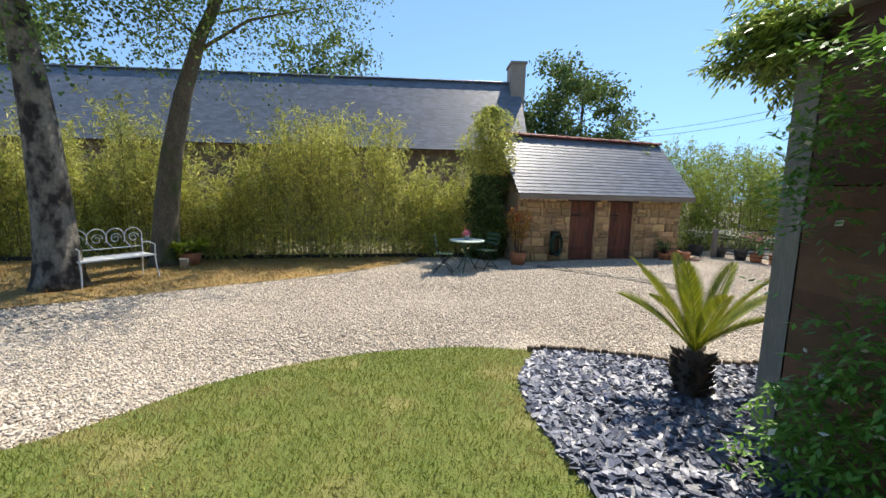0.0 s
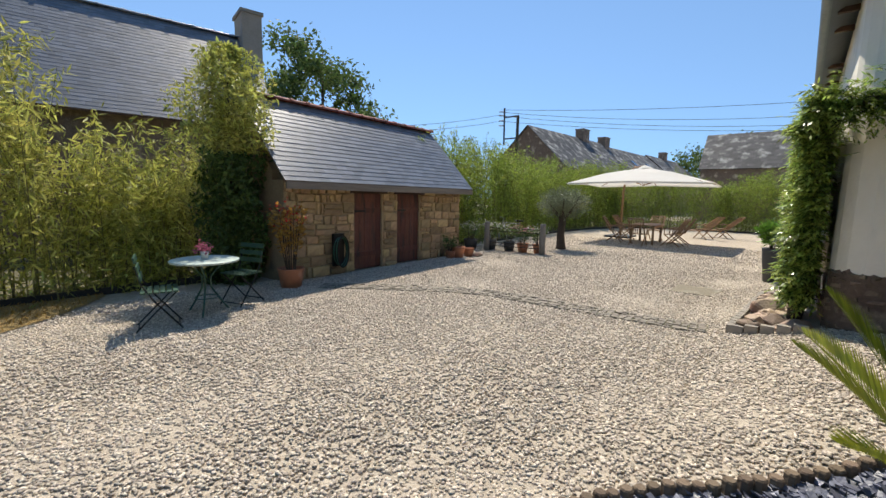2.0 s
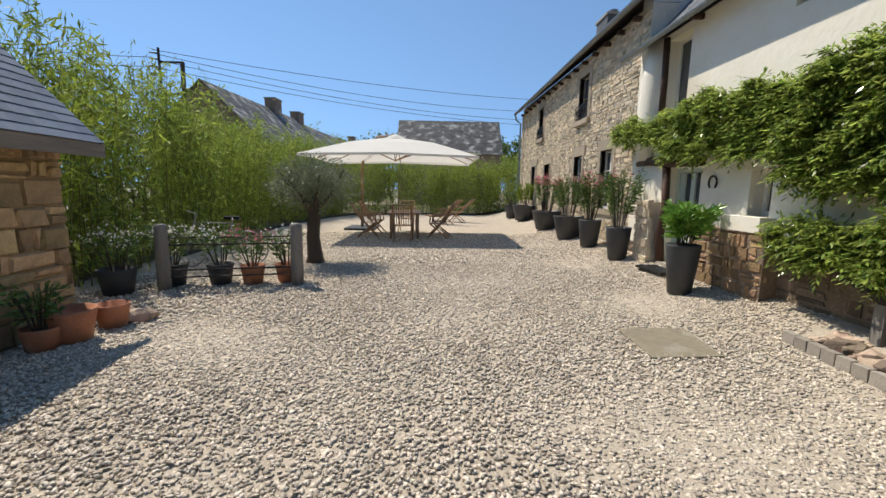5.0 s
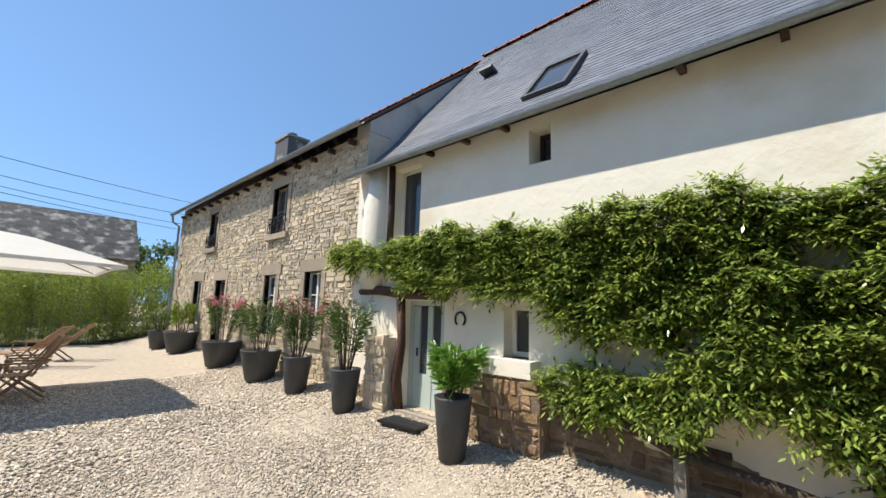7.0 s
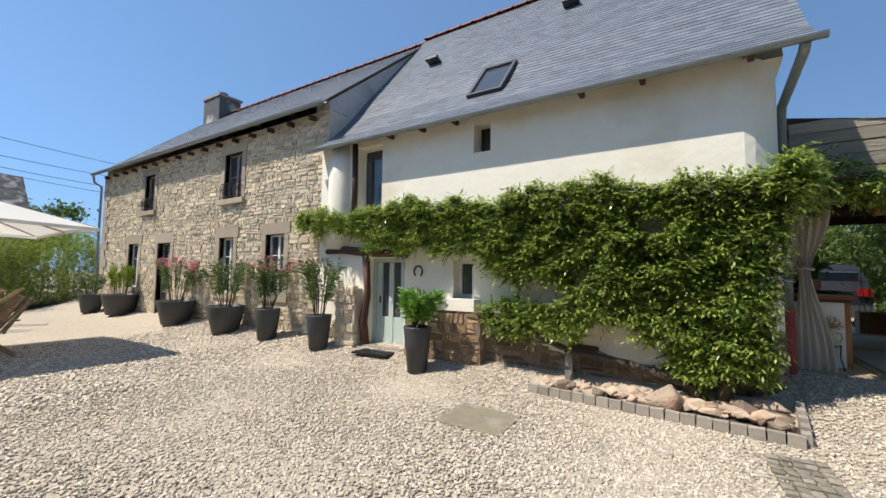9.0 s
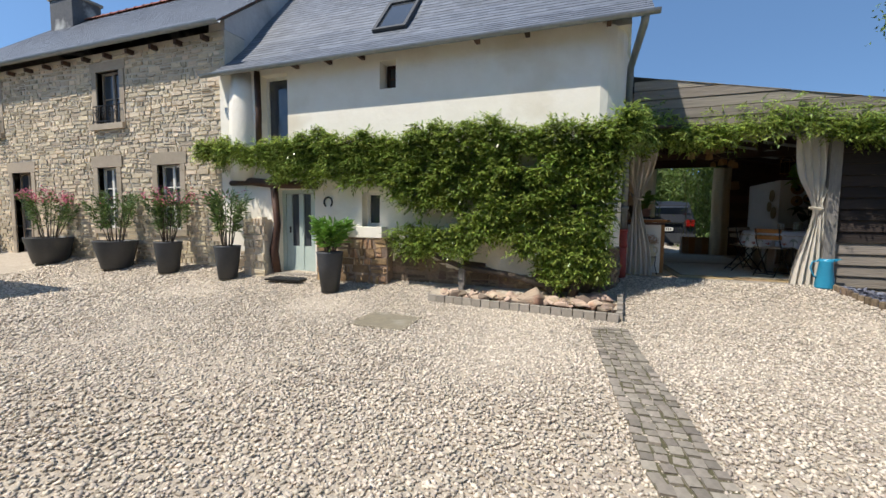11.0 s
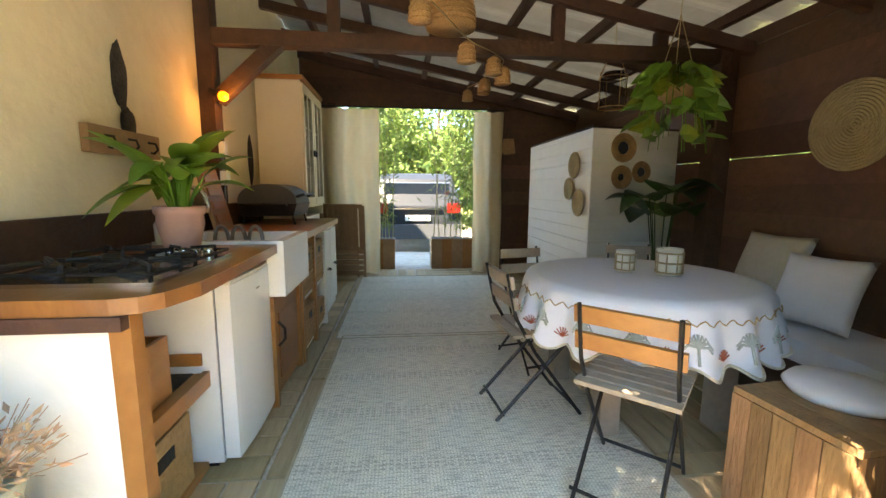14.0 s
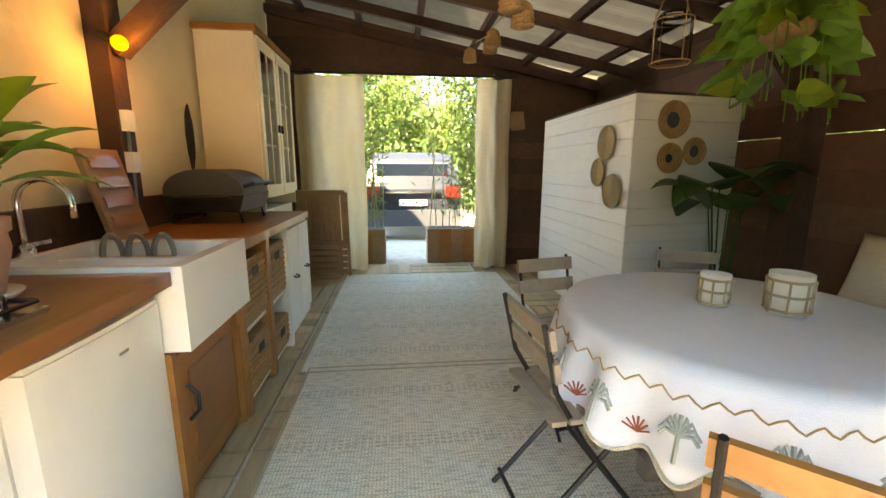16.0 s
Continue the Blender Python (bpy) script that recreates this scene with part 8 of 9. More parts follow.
tube(bm, [(-0.21, -0.2, 0.22), (-0.27, -0.19, 0.24), (-0.27, 0.19, 0.24), (-0.21, 0.2, 0.22)], 0.012, 6)
part("lid_handle", bm, IRON, bbq)
for q in ((-0.3, -0.24), (0.24, 0.3)):
    part("side_shelf", bx(-0.16, 0.16, q[0], q[1], 0.15, 0.165), IRON, bbq)
cbd = new("chopping_board")
cbd.matrix_basis = pose(6.33, -0.38, CT + 0.002, 0, 14, 0)
tagged(cbd, "tall wooden board with slats leaning on the upstand", "board")
part("board", bx(-0.012, 0.012, -0.13, 0.13, 0, 0.42), TEAK, cbd, "", False, 0.006)
for k in range(4):
    part("slat", bx(-0.02, -0.012, -0.1, 0.1, 0.06 + k * 0.09, 0.11 + k * 0.09), PINE, cbd)
btl = thing("soap_bottle", 6.36, 0.3, CT, 0, "small clear soap bottle beside the sink", "bottle")
bm = bmesh.new()
lathe(bm, [(0.035, 0), (0.038, 0.1), (0.015, 0.13), (0.013, 0.16)], 14)
part("bottle", bm, ENAMEL, btl, "", True)

# on the plaster wall
hk = thing("hook_rack", 6.49, 0.34, 1.56, 0, "driftwood coat rack with three iron hooks on the wall", "hook rack")
part("board", bx(-0.035, 0.0, -0.26, 0.26, -0.06, 0.06), TEAK, hk, "", False, 0.015)
for yy in (-0.16, 0.0, 0.16):
    bm = bmesh.new()
    tube(bm, [(-0.035, yy, 0.02), (-0.07, yy, 0.015), (-0.08, yy, -0.015), (-0.06, yy, -0.035), (-0.045, yy, -0.03)], 0.006, 6)
    part("hook", bm, IRON, hk)
BLACKST = material("blackened_stone", (0.05, 0.045, 0.04), (0.02, 0.018, 0.016), 0.9, 14, 1.0, 60)
for i, (y, z, ry_, rz_) in enumerate(((0.3, 1.88, 0.05, 0.16), (0.265, 1.66, 0.055, 0.085), (-1.42, 1.6, 0.05, 0.22))):
    s_ = thing("bare_wall_stone", 6.495, y, z, 0, "blackened stone showing through the plaster", "stone", "bare stones")
    bm = bmesh.new()
    bmesh.ops.create_icosphere(bm, subdivisions=3, radius=1)
    for v in bm.verts:
        k = 1 + 0.25 * noise.noise(v.co * 2 + Vector((i * 5, 0, 0)))
        v.co = Vector((v.co.x * 0.02, v.co.y * ry_ * k, v.co.z * rz_ * k))
    part("stone", bm, BLACKST, s_)
blb = thing("wall_bulb", 6.36, TIE, 1.98, 0, "glowing amber filament bulb on a short holder", "lamp")
GLOW = bpy.data.materials.new("amber_bulb")
GLOW.use_nodes = True
gb_ = GLOW.node_tree.nodes["Principled BSDF"]
gb_.inputs["Base Color"].default_value = (1.0, 0.45, 0.08, 1)
gb_.inputs["Emission Color"].default_value, gb_.inputs["Emission Strength"].default_value = (1.0, 0.17, 0.012, 1), 0.35
bm = bmesh.new()
bmesh.ops.create_uvsphere(bm, u_segments=14, v_segments=10, radius=0.034)
o = part("bulb", bm, GLOW, blb, "amber glass bulb", True)
o.matrix_basis = pose(-0.03, 0.09, -0.02)
bm = bmesh.new()
tube(bm, [(0.06, 0.07, 0.02), (0.0, 0.085, -0.005)], 0.02, 8)
part("holder", bm, IRON, blb)
lamp = new("bulb_light", bpy.data.lights.new("bulb_light", "POINT"))
lamp.data.energy, lamp.data.color, lamp.data.shadow_soft_size = 0.4, (1.0, 0.45, 0.12), 0.05
lamp.location = (6.25, TIE + 0.1, 1.93)
for i, (z, w) in enumerate(((1.62, 0.05), (1.42, 0.06))):
    bxx = thing("switch_box", 6.39, TIE + 0.02, z, 0, "grey surface-mounted switch on the post", "switch", "switches")
    part("box", bx(-0.03, 0.01, -w / 2, w / 2, -0.05, 0.05), ENAMEL, bxx, "", False, 0.006)
    bm = bmesh.new()
    tube(bm, [(-0.005, 0, -0.05), (-0.005, 0.01, -0.2)], 0.008, 6)
    part("conduit", bm, ZINC, bxx)

# vase of dried flowers on an iron stand
vs_ = thing("dried_flower_vase", 6.13, 1.565, FL, 0, "stoneware jar of dried flowers hung in an iron stand", "vase")
STW = material("stoneware", (0.50, 0.46, 0.33), (0.40, 0.37, 0.26), 0.6, 6, 0.2, 40)
bm = bmesh.new()
lathe(bm, [(0.03, 0.06), (0.08, 0.14), (0.112, 0.28), (0.12, 0.34), (0.085, 0.38), (0.075, 0.44), (0.09, 0.5), (0.08, 0.5), (0.065, 0.42)], 24)
part("jar", bm, STW, vs_, "", True)
for sx in (-1, 1):
    bm = bmesh.new()
    tube(bm, [(sx * 0.08, 0, 0.45), (sx * 0.13, 0, 0.44), (sx * 0.14, 0, 0.38), (sx * 0.11, 0, 0.32)], 0.012, 6)
    part("ear", bm, STW, vs_)
for k in range(3):
    a = k * 2.094 + 0.5
    bm = bmesh.new()
    tube(bm, [(0.13 * math.cos(a), 0.13 * math.sin(a), 0.3), (0.12 * math.cos(a), 0.12 * math.sin(a), 0.15), (0.16 * math.cos(a), 0.16 * math.sin(a), 0.0)], 0.007, 5)
    part("stand_leg", bm, IRON, vs_)
bm = bmesh.new()
tube(bm, [(0.13 * math.cos(t_), 0.13 * math.sin(t_), 0.29) for t_ in np.linspace(0, 6.283, 20)], 0.007, 5)
part("stand_ring", bm, IRON, vs_)
rng = np.random.default_rng(160)
STRAW = material("dried_flowers", (0.50, 0.33, 0.20), (0.40, 0.25, 0.16), 0.9, 8, island=0.4)
v = rng.normal(size=(420, 3))
v[:, 2] = np.abs(v[:, 2])
v /= np.linalg.norm(v, axis=1)[:, None]
put("dried_flower", leaves("dried_flower", v * (0.04 + 0.12 * rng.random((420, 1))) + [0, 0, 0.5], 0.035, 0.014, STRAW, 0, rng, v * 1.5), vs_)["kind"] = "stuff"
for k in range(26):
    d = Vector(v[k])
    bm = bmesh.new()
    tube(bm, [(0, 0, 0.48), Vector((0, 0, 0.5)) + d * 0.2], 0.0015, 4)
    part("stem", bm, STRAW, vs_)

# ---- floor coverings ----
def rug(name, x0, x1, y0, y1, z, label, seed):
    t = thing(name, (x0 + x1) / 2, (y0 + y1) / 2, z, 0, label, "rug")
    bm = bmesh.new()
    n, m_ = 24, 30
    g = [[bm.verts.new(((x0 - x1) / 2 + (x1 - x0) * i / n, (y0 - y1) / 2 + (y1 - y0) * j / m_, 0.009 + 0.002 * noise.noise((i * 0.4, j * 0.4, seed)))) for i in range(n + 1)] for j in range(m_ + 1)]
    for j in range(m_):
        for i in range(n):
            bm.faces.new((g[j][i], g[j][i + 1], g[j + 1][i + 1], g[j + 1][i]))
    part("weave", bm, RUG, t, "", True)
    for q in ((x0, x0 + 0.012, y0, y1), (x1 - 0.012, x1, y0, y1), (x0, x1, y0, y0 + 0.012), (x0, x1, y1 - 0.012, y1)):
        cx, cy = (x0 + x1) / 2, (y0 + y1) / 2
        part("bound_edge", bx(q[0] - cx, q[1] - cx, q[2] - cy, q[3] - cy, 0.0, 0.013), RUG_EDGE, t)
    return t


def rug_material():
    m = material("woven_rug", (0.84, 0.765, 0.60), (0.72, 0.65, 0.505), 0.95, 3, 0.5, 120)
    nd, lk = m.node_tree.nodes, m.node_tree.links
    b = nd["Principled BSDF"]
    src = b.inputs["Base Color"].links[0].from_socket
    co = nd.new("ShaderNodeTexCoord")
    mp = nd.new("ShaderNodeMapping")
    mp.inputs["Scale"].default_value = (14, 110, 1)
    wv = nd.new("ShaderNodeTexNoise")
    wv.inputs["Scale"].default_value, wv.inputs["Detail"].default_value = 1.0, 2.0
    lk.new(co.outputs["Object"], mp.inputs["Vector"])
    lk.new(mp.outputs[0], wv.inputs["Vector"])
    ck = nd.new("ShaderNodeTexChecker")
    ck.inputs["Scale"].default_value = 110
    ck.inputs["Color1"].default_value, ck.inputs["Color2"].default_value = (1, 1, 1, 1), (0.80, 0.81, 0.79, 1)
    lk.new(co.outputs["Object"], ck.inputs["Vector"])
    a = nd.new("ShaderNodeMix")
    a.data_type, a.blend_type, a.inputs[0].default_value = "RGBA", "MULTIPLY", 0.85
    lk.new(src, a.inputs[6])
    lk.new(ck.outputs["Color"], a.inputs[7])
    c = nd.new("ShaderNodeMix")
    c.data_type, c.blend_type = "RGBA", "MIX"
    r = nd.new("ShaderNodeMapRange")
    r.inputs["From Min"].default_value, r.inputs["From Max"].default_value, r.inputs["To Max"].default_value = 0.48, 0.62, 0.6
    lk.new(wv.outputs["Fac"], r.inputs["Value"])
    lk.new(r.outputs[0], c.inputs[0])
    lk.new(a.outputs[2], c.inputs[6])
    c.inputs[7].default_value = (0.36, 0.33, 0.26, 1)
    # woven bands of small dark knots across the rug
    sep = nd.new("ShaderNodeSeparateXYZ")
    lk.new(co.outputs["Object"], sep.inputs[0])

    def calc(op, p, q):
        n_ = nd.new("ShaderNodeMath")
        n_.operation = op
        for sock, v in zip(n_.inputs, (p, q)):
            if isinstance(v, float):
                sock.default_value = v
            else:
                lk.new(v, sock)
        return n_.outputs[0]
    band = calc("LESS_THAN", calc("FRACT", calc("MULTIPLY", sep.outputs[1], 2.3), 0.0), 0.2)
    knot = calc("MULTIPLY", calc("GREATER_THAN", calc("SINE", calc("MULTIPLY", sep.outputs[0], 190.0), 0.0), 0.1), calc("GREATER_THAN", calc("SINE", calc("MULTIPLY", sep.outputs[1], 240.0), 0.0), 0.0))
    rib = calc("MULTIPLY", calc("GREATER_THAN", calc("SINE", calc("MULTIPLY", sep.outputs[0], 420.0), 0.0), 0.35), 0.3)
    dark = calc("MAXIMUM", calc("MULTIPLY", calc("MULTIPLY", band, knot), 0.55), rib)
    e = nd.new("ShaderNodeMix")
    e.data_type, e.blend_type = "RGBA", "MIX"
    lk.new(dark, e.inputs[0])
    lk.new(c.outputs[2], e.inputs[6])
    e.inputs[7].default_value = (0.30, 0.275, 0.22, 1)
    lk.new(e.outputs[2], b.inputs["Base Color"])
    return m


RUG = rug_material()
RUG_EDGE = material("rug_binding", (0.46, 0.38, 0.25), (0.36, 0.29, 0.19), 0.95, 8, 0.3, 90)
rug("woven_rug", 4.03, 5.63, -0.735, 1.55, FL + 0.002, "pale grey-green flat-woven rug with patterned borders", 1)
rug("woven_rug", 3.9, 5.68, -3.05, -0.67, FL + 0.002, "pale grey-green flat-woven rug near the rear opening", 2)

# ---- dining table ----
TX, TY, TZ = 3.86, 0.42, 0.895
RXA, RYA = 0.66, 0.62
tbl = thing("dining_table", TX, TY, FL, 0, "round wooden dining table hidden under its cloth", "table")
bm = bmesh.new()
lathe(bm, [(0.54, TZ - FL - 0.04), (0.56, TZ - FL - 0.035), (0.56, TZ - FL - 0.01), (0.54, TZ - FL - 0.006)], 36)
part("tabletop", bm, TEAK, tbl)
for sx, sy in ((-0.3, -0.3), (0.3, -0.3), (-0.3, 0.3), (0.3, 0.3)):
    part("leg", bx(sx - 0.05, sx + 0.05, sy - 0.05, sy + 0.05, 0, TZ - FL - 0.04), TEAK_G, tbl, "", False, 0.008)
part("cross_beam", bx(-0.3, 0.3, -0.03, 0.03, 0.08, 0.16), TEAK_G, tbl)
cloth = thing("tablecloth", TX, TY, TZ, 0, "white round tablecloth with printed palms and a fringed scalloped hem", "tablecloth")
CLOTH = material("white_cotton", (0.80, 0.79, 0.80), (0.76, 0.75, 0.77), 0.85, 3, 0.15, 200, translucent=0.15)
bm = bmesh.new()
n = 192
rings = []
for k, (r, z) in enumerate(((0.02, 0.002), (0.3, 0.002), (0.58, 0.002), (0.635, -0.004), (0.655, -0.03), (0.668, -0.1), (0.685, -0.19), (0.7, -0.275))):
    ring = []
    for i in range(n):
        a = 2 * math.pi * i / n
        f = max(0.0, -z) * 0.13
        rr_ = 0.93 * r + f * math.sin(a * 19 + 0.9 * math.sin(a * 3)) + f * 0.5 * math.sin(a * 5)
        zz = z + (0.02 * math.sin(a * 24) if k == 7 else 0)
        ring.append(bm.verts.new((rr_ * math.cos(a), rr_ * math.sin(a), zz)))
    rings.append(ring)
bm.faces.new(rings[0])
for p_, q_ in zip(rings, rings[1:]):
    for i in range(n):
        bm.faces.new((p_[i], q_[i], q_[(i + 1) % n], p_[(i + 1) % n]))
part("cloth", bm, CLOTH, cloth, "", True)
OCH = material("ochre_braid", (0.50, 0.33, 0.15), (0.42, 0.27, 0.12), 0.9, 6)
SAGE = material("sage_print", (0.42, 0.45, 0.40), (0.38, 0.40, 0.36), 0.9, 6)
RUST = material("rust_print", (0.45, 0.12, 0.06), (0.38, 0.10, 0.05), 0.9, 6)


def drop(a, dz):
    """A point on the hanging part of the cloth, dz below the top."""
    f = dz * 0.13
    r = np.interp(dz, [0.03, 0.1, 0.19, 0.275], [0.609, 0.6212, 0.637, 0.651]) + 0.004
    r += f * math.sin(a * 19 + 0.9 * math.sin(a * 3)) + f * 0.5 * math.sin(a * 5)
    return Vector((r * math.cos(a), r * math.sin(a), -dz))


bm = bmesh.new()
tube(bm, [drop(t_, 0.075 + 0.012 * math.sin(t_ * 60)) for t_ in np.linspace(0, 6.283, 240)], 0.003, 4)
part("wavy_braid", bm, OCH, cloth, "ochre wavy braid")
bm = bmesh.new()
tube(bm, [drop(t_, 0.27 - 0.02 * math.sin(t_ * 24)) for t_ in np.linspace(0, 6.283, 360)], 0.007, 4)
part("fringe", bm, material("cream_fringe", (0.70, 0.62, 0.46), (0.6, 0.52, 0.38), 0.95, 30, 0.6, 200), cloth, "cream fringe")
for k in range(36):
    a = k * 2 * math.pi / 36
    bm = bmesh.new()
    if k % 2:
        for j in range(7):
            b_ = -1.2 + j * 0.4
            p0 = drop(a, 0.225)
            p1 = drop(a + 0.06 * math.sin(b_), 0.225 - 0.04 * math.cos(b_) - 0.005)
            tube(bm, [p0, p1], 0.003, 4)
        part("printed_sprig", bm, RUST, cloth)
    else:
        tube(bm, [drop(a, 0.235), drop(a, 0.165)], 0.006, 4)
        for j in range(9):
            b_ = -1.9 + j * 0.475
            tube(bm, [drop(a, 0.165), drop(a + 0.05 * math.sin(b_), 0.15 - 0.036 * math.cos(b_)), drop(a + 0.075 * math.sin(b_), 0.175 - 0.026 * math.cos(b_))], 0.0055, 4)
        part("printed_palm", bm, SAGE, cloth)
for i, (x, y, r, h, lb) in enumerate(((3.897, 0.35, 0.05, 0.12, "small glass candle holder wrapped in woven cane"), (3.706, 0.46, 0.065, 0.145, "wide glass candle holder wrapped in woven cane"))):
    c = thing("candle_holder", x, y, TZ + 0.004, 0, lb, "candle holder", "candle holders")
    bm = bmesh.new()
    lathe(bm, [(r * 0.92, 0), (r, h), (r * 0.96, h), (r * 0.88, 0.01)], 20)
    g_ = part("glass", bm, FROST, c, "", True)
    bm = bmesh.new()
    lathe(bm, [(r * 0.87, 0.012), (r * 0.93, h * 0.93), (r * 0.8, h * 0.93), (r * 0.78, h * 0.6), (0.004, h * 0.6)], 16)
    part("candle", bm, WHITE_P, c)
    for j in range(3):
        bm = bmesh.new()
        zz = h * (0.12 + 0.36 * j)
        tube(bm, [((r + 0.002) * math.cos(t_), (r + 0.002) * math.sin(t_), zz) for t_ in np.linspace(0, 6.283, 20)], 0.005, 5)
        part("cane_band", bm, PALE_W, c)
    for j in range(8):
        a = j * 0.785
        bm = bmesh.new()
        tube(bm, [((r + 0.002) * math.cos(a), (r + 0.002) * math.sin(a), 0.01), ((r + 0.002) * math.cos(a), (r + 0.002) * math.sin(a), h * 0.86)], 0.0035, 4)
        part("cane_stave", bm, PALE_W, c)

CH_G = "chairs round the table"
ca = folding_chair("folding_chair", 4.25, 1.1, FL + 0.012, -44, IRON, TEAK_G, "folding chair of black iron and greyed wooden slats, pale back rails", CH_G, 6, 2)
for o in list(ca.children):
    if o.name.startswith("back_slat"):
        o.data.materials[0] = PINE
cb = folding_chair("folding_chair", 4.45, 0.43, FL + 0.012, -84, IRON, TEAK_G, "folding chair of black iron and greyed wooden slats", CH_G, 6, 2)
SLIM = Matrix.Diagonal((0.86, 1, 1, 1))
ca.matrix_basis = ca.matrix_basis @ SLIM
cb.matrix_basis = cb.matrix_basis @ SLIM
copy_thing(cb, pose(4.26, -0.14, FL + 0.012, 0, 0, -167) @ SLIM)
copy_thing(cb, pose(3.5, -0.27, FL + 0.012, 0, 0, 155) @ SLIM)

# ---- right side: cabin, bench, plants ----
cabn = thing("white_cabin", 3.478, -1.02, FL, 0, "white boarded cabin standing in the corner", "cabin")
FACE = pose(0, 0, 0, 0, 0, 8)
zz = 0.0
while zz < 1.72:
    h = min(0.12, 1.73 - zz)
    part("side_board", bx(-0.024, 0.0, -1.75, -0.002, zz, zz + h - 0.003), WHITE, cabn)
    part("front_board", bx(-0.96, -0.002, -0.02, 0.003, zz, zz + h - 0.003, FACE), WHITE, cabn)
    zz += 0.12
bm = bmesh.new()
prism(bm, [(-0.026, -0.03), (-0.026, -1.75), (-0.85, -1.75), (-0.85, -0.16)], "z", 0, 1.71)
part("core", bm, WHITE, cabn)
bm = bmesh.new()
prism(bm, [(0.004, 0.004), (0.004, -1.755), (-0.86, -1.755), (-0.95, -0.13)], "z", 1.731, 1.745)
part("top_edge", bm, TIMBER_D, cabn)
CABIN = pose(3.478, -1.02, FL) @ FACE


def woven_disc(name, m, r, mat, label, hole=0.0, thick=0.02):
    t = new(name)
    t.matrix_basis = m
    tagged(t, label, "wall basket", "woven wall discs")
    k = 0
    rr_ = hole + 0.01
    while rr_ < r:
        bm = bmesh.new()
        tube(bm, [(rr_ * math.cos(a), rr_ * math.sin(a), thick * (0.4 + 0.5 * (rr_ / r) ** 2)) for a in np.linspace(0, 6.283, 28)], 0.0095, 5)
        part("coil", bm, mat, t)
        rr_ += 0.018
    if hole:
        bm = bmesh.new()
        lathe(bm, [(hole, 0.004), (hole, 0.006)], 24)
        part("mirror", bm, GLASS_D, t)
    return t


for y, z, r in ((-1.346, 1.59, 0.135), (-1.45, 1.37, 0.11), (-1.215, 1.236, 0.125)):
    woven_disc("woven_tray", pose(3.482, y, z, 0, 90, 0), r, PALE_W, "pale woven seagrass tray hung on the cabin")
for x, z, r, h in ((-0.3, 1.563, 0.125, 0.055), (-0.5, 1.355, 0.105, 0.042), (-0.295, 1.306, 0.097, 0.032)):
    woven_disc("wicker_mirror", CABIN @ pose(x, 0.006, z, -90, 0, 0), r, WICKER, "small round mirror in a wicker frame", h)
woven_disc("woven_tray", pose(2.615, 0.39, 1.72, 0, 90, 0), 0.26, PALE_W, "large pale woven tray hung on the dark boards")

bnc = thing("wall_bench", 2.85, 0.55, FL, 0, "dark wooden wall bench with a pale seat cushion", "bench")
part("base", bx(-0.23, 0.23, -1.0, 1.0, 0, 0.3), BOARD_D, bnc, "", False, 0.01)
part("seat_cushion", bx(-0.23, 0.25, -1.0, 1.0, 0.302, 0.42), CLOTH, bnc, "pale seat cushion", False, 0.03)


def cushion(x, y, z, rx, ry, rz, w, mat, label):
    t = new("cushion")
    t.matrix_basis = pose(x, y, z, rx, ry, rz)
    tagged(t, label, "cushion", "bench cushions")
    bm = bmesh.new()
    n = 12
    for s_ in (1, -1):
        g = [[bm.verts.new((w * (i / n - 0.5) * (1 - 0.06 * math.sin(math.pi * j / n)), w * (j / n - 0.5) * (1 - 0.06 * math.sin(math.pi * i / n)), s_ * 0.09 * (math.sin(math.pi * i / n) * math.sin(math.pi * j / n)) ** 0.45)) for i in range(n + 1)] for j in range(n + 1)]
        for j in range(n):
            for i in range(n):
                bm.faces.new((g[j][i], g[j][i + 1], g[j + 1][i + 1], g[j + 1][i]) if s_ > 0 else (g[j][i], g[j + 1][i], g[j + 1][i + 1], g[j][i + 1]))
    bmesh.ops.remove_doubles(bm, verts=bm.verts, dist=1e-4)
    part("cover", bm, mat, t, "", True)


LINEN = material("oatmeal_linen", (0.56, 0.49, 0.38), (0.48, 0.42, 0.32), 0.95, 5, 0.4, 150)
cushion(2.76, 0.1, 0.85, 0, 72, 0, 0.48, LINEN, "square oatmeal linen cushion leaning on the boards")
cushion(2.84, 0.5, 0.8, 0, 66, 12, 0.42, CLOTH, "square pale cushion on the bench")
st_ = thing("plank_stool", 3.63, 1.36, FL, 6, "chunky stool of upright reclaimed planks", "stool")
for k in range(5):
    part("plank", bx(-0.25 + k * 0.1, -0.155 + k * 0.1, 0.18, 0.205, 0, 0.44), TEAK_L, st_, "", False, 0.004)
    part("side_plank", bx(0.25, 0.27, -0.2 + k * 0.078, -0.126 + k * 0.078, 0, 0.44), TEAK_L, st_, "", False, 0.004)
    part("top_plank", bx(-0.25 + k * 0.104, -0.15 + k * 0.104, -0.2, 0.205, 0.442, 0.465), TEAK_L, st_, "", False, 0.004)
part("core", bx(-0.24, 0.245, -0.2, 0.178, 0, 0.44), BOARD_D, st_)
pf = thing("seat_pad", 3.6, 1.3, FL + 0.466, 0, "round pale seat pad on the plank stool", "seat pad")
bm = bmesh.new()
lathe(bm, [(0.15, 0), (0.17, 0.025), (0.15, 0.05), (0.05, 0.06)], 24)
part("pad", bm, CLOTH, pf, "", True)
big_leaf_plant("fiddle_leaf_plant", 3.0, -0.68, FL, 9, 0.36, 0.4, LEAF_DK, 12, "dark big-leaved plant in a woven pot beside the cabin", 0.5, 0.6, (0.14, 0.26, WICKER), 0.42)

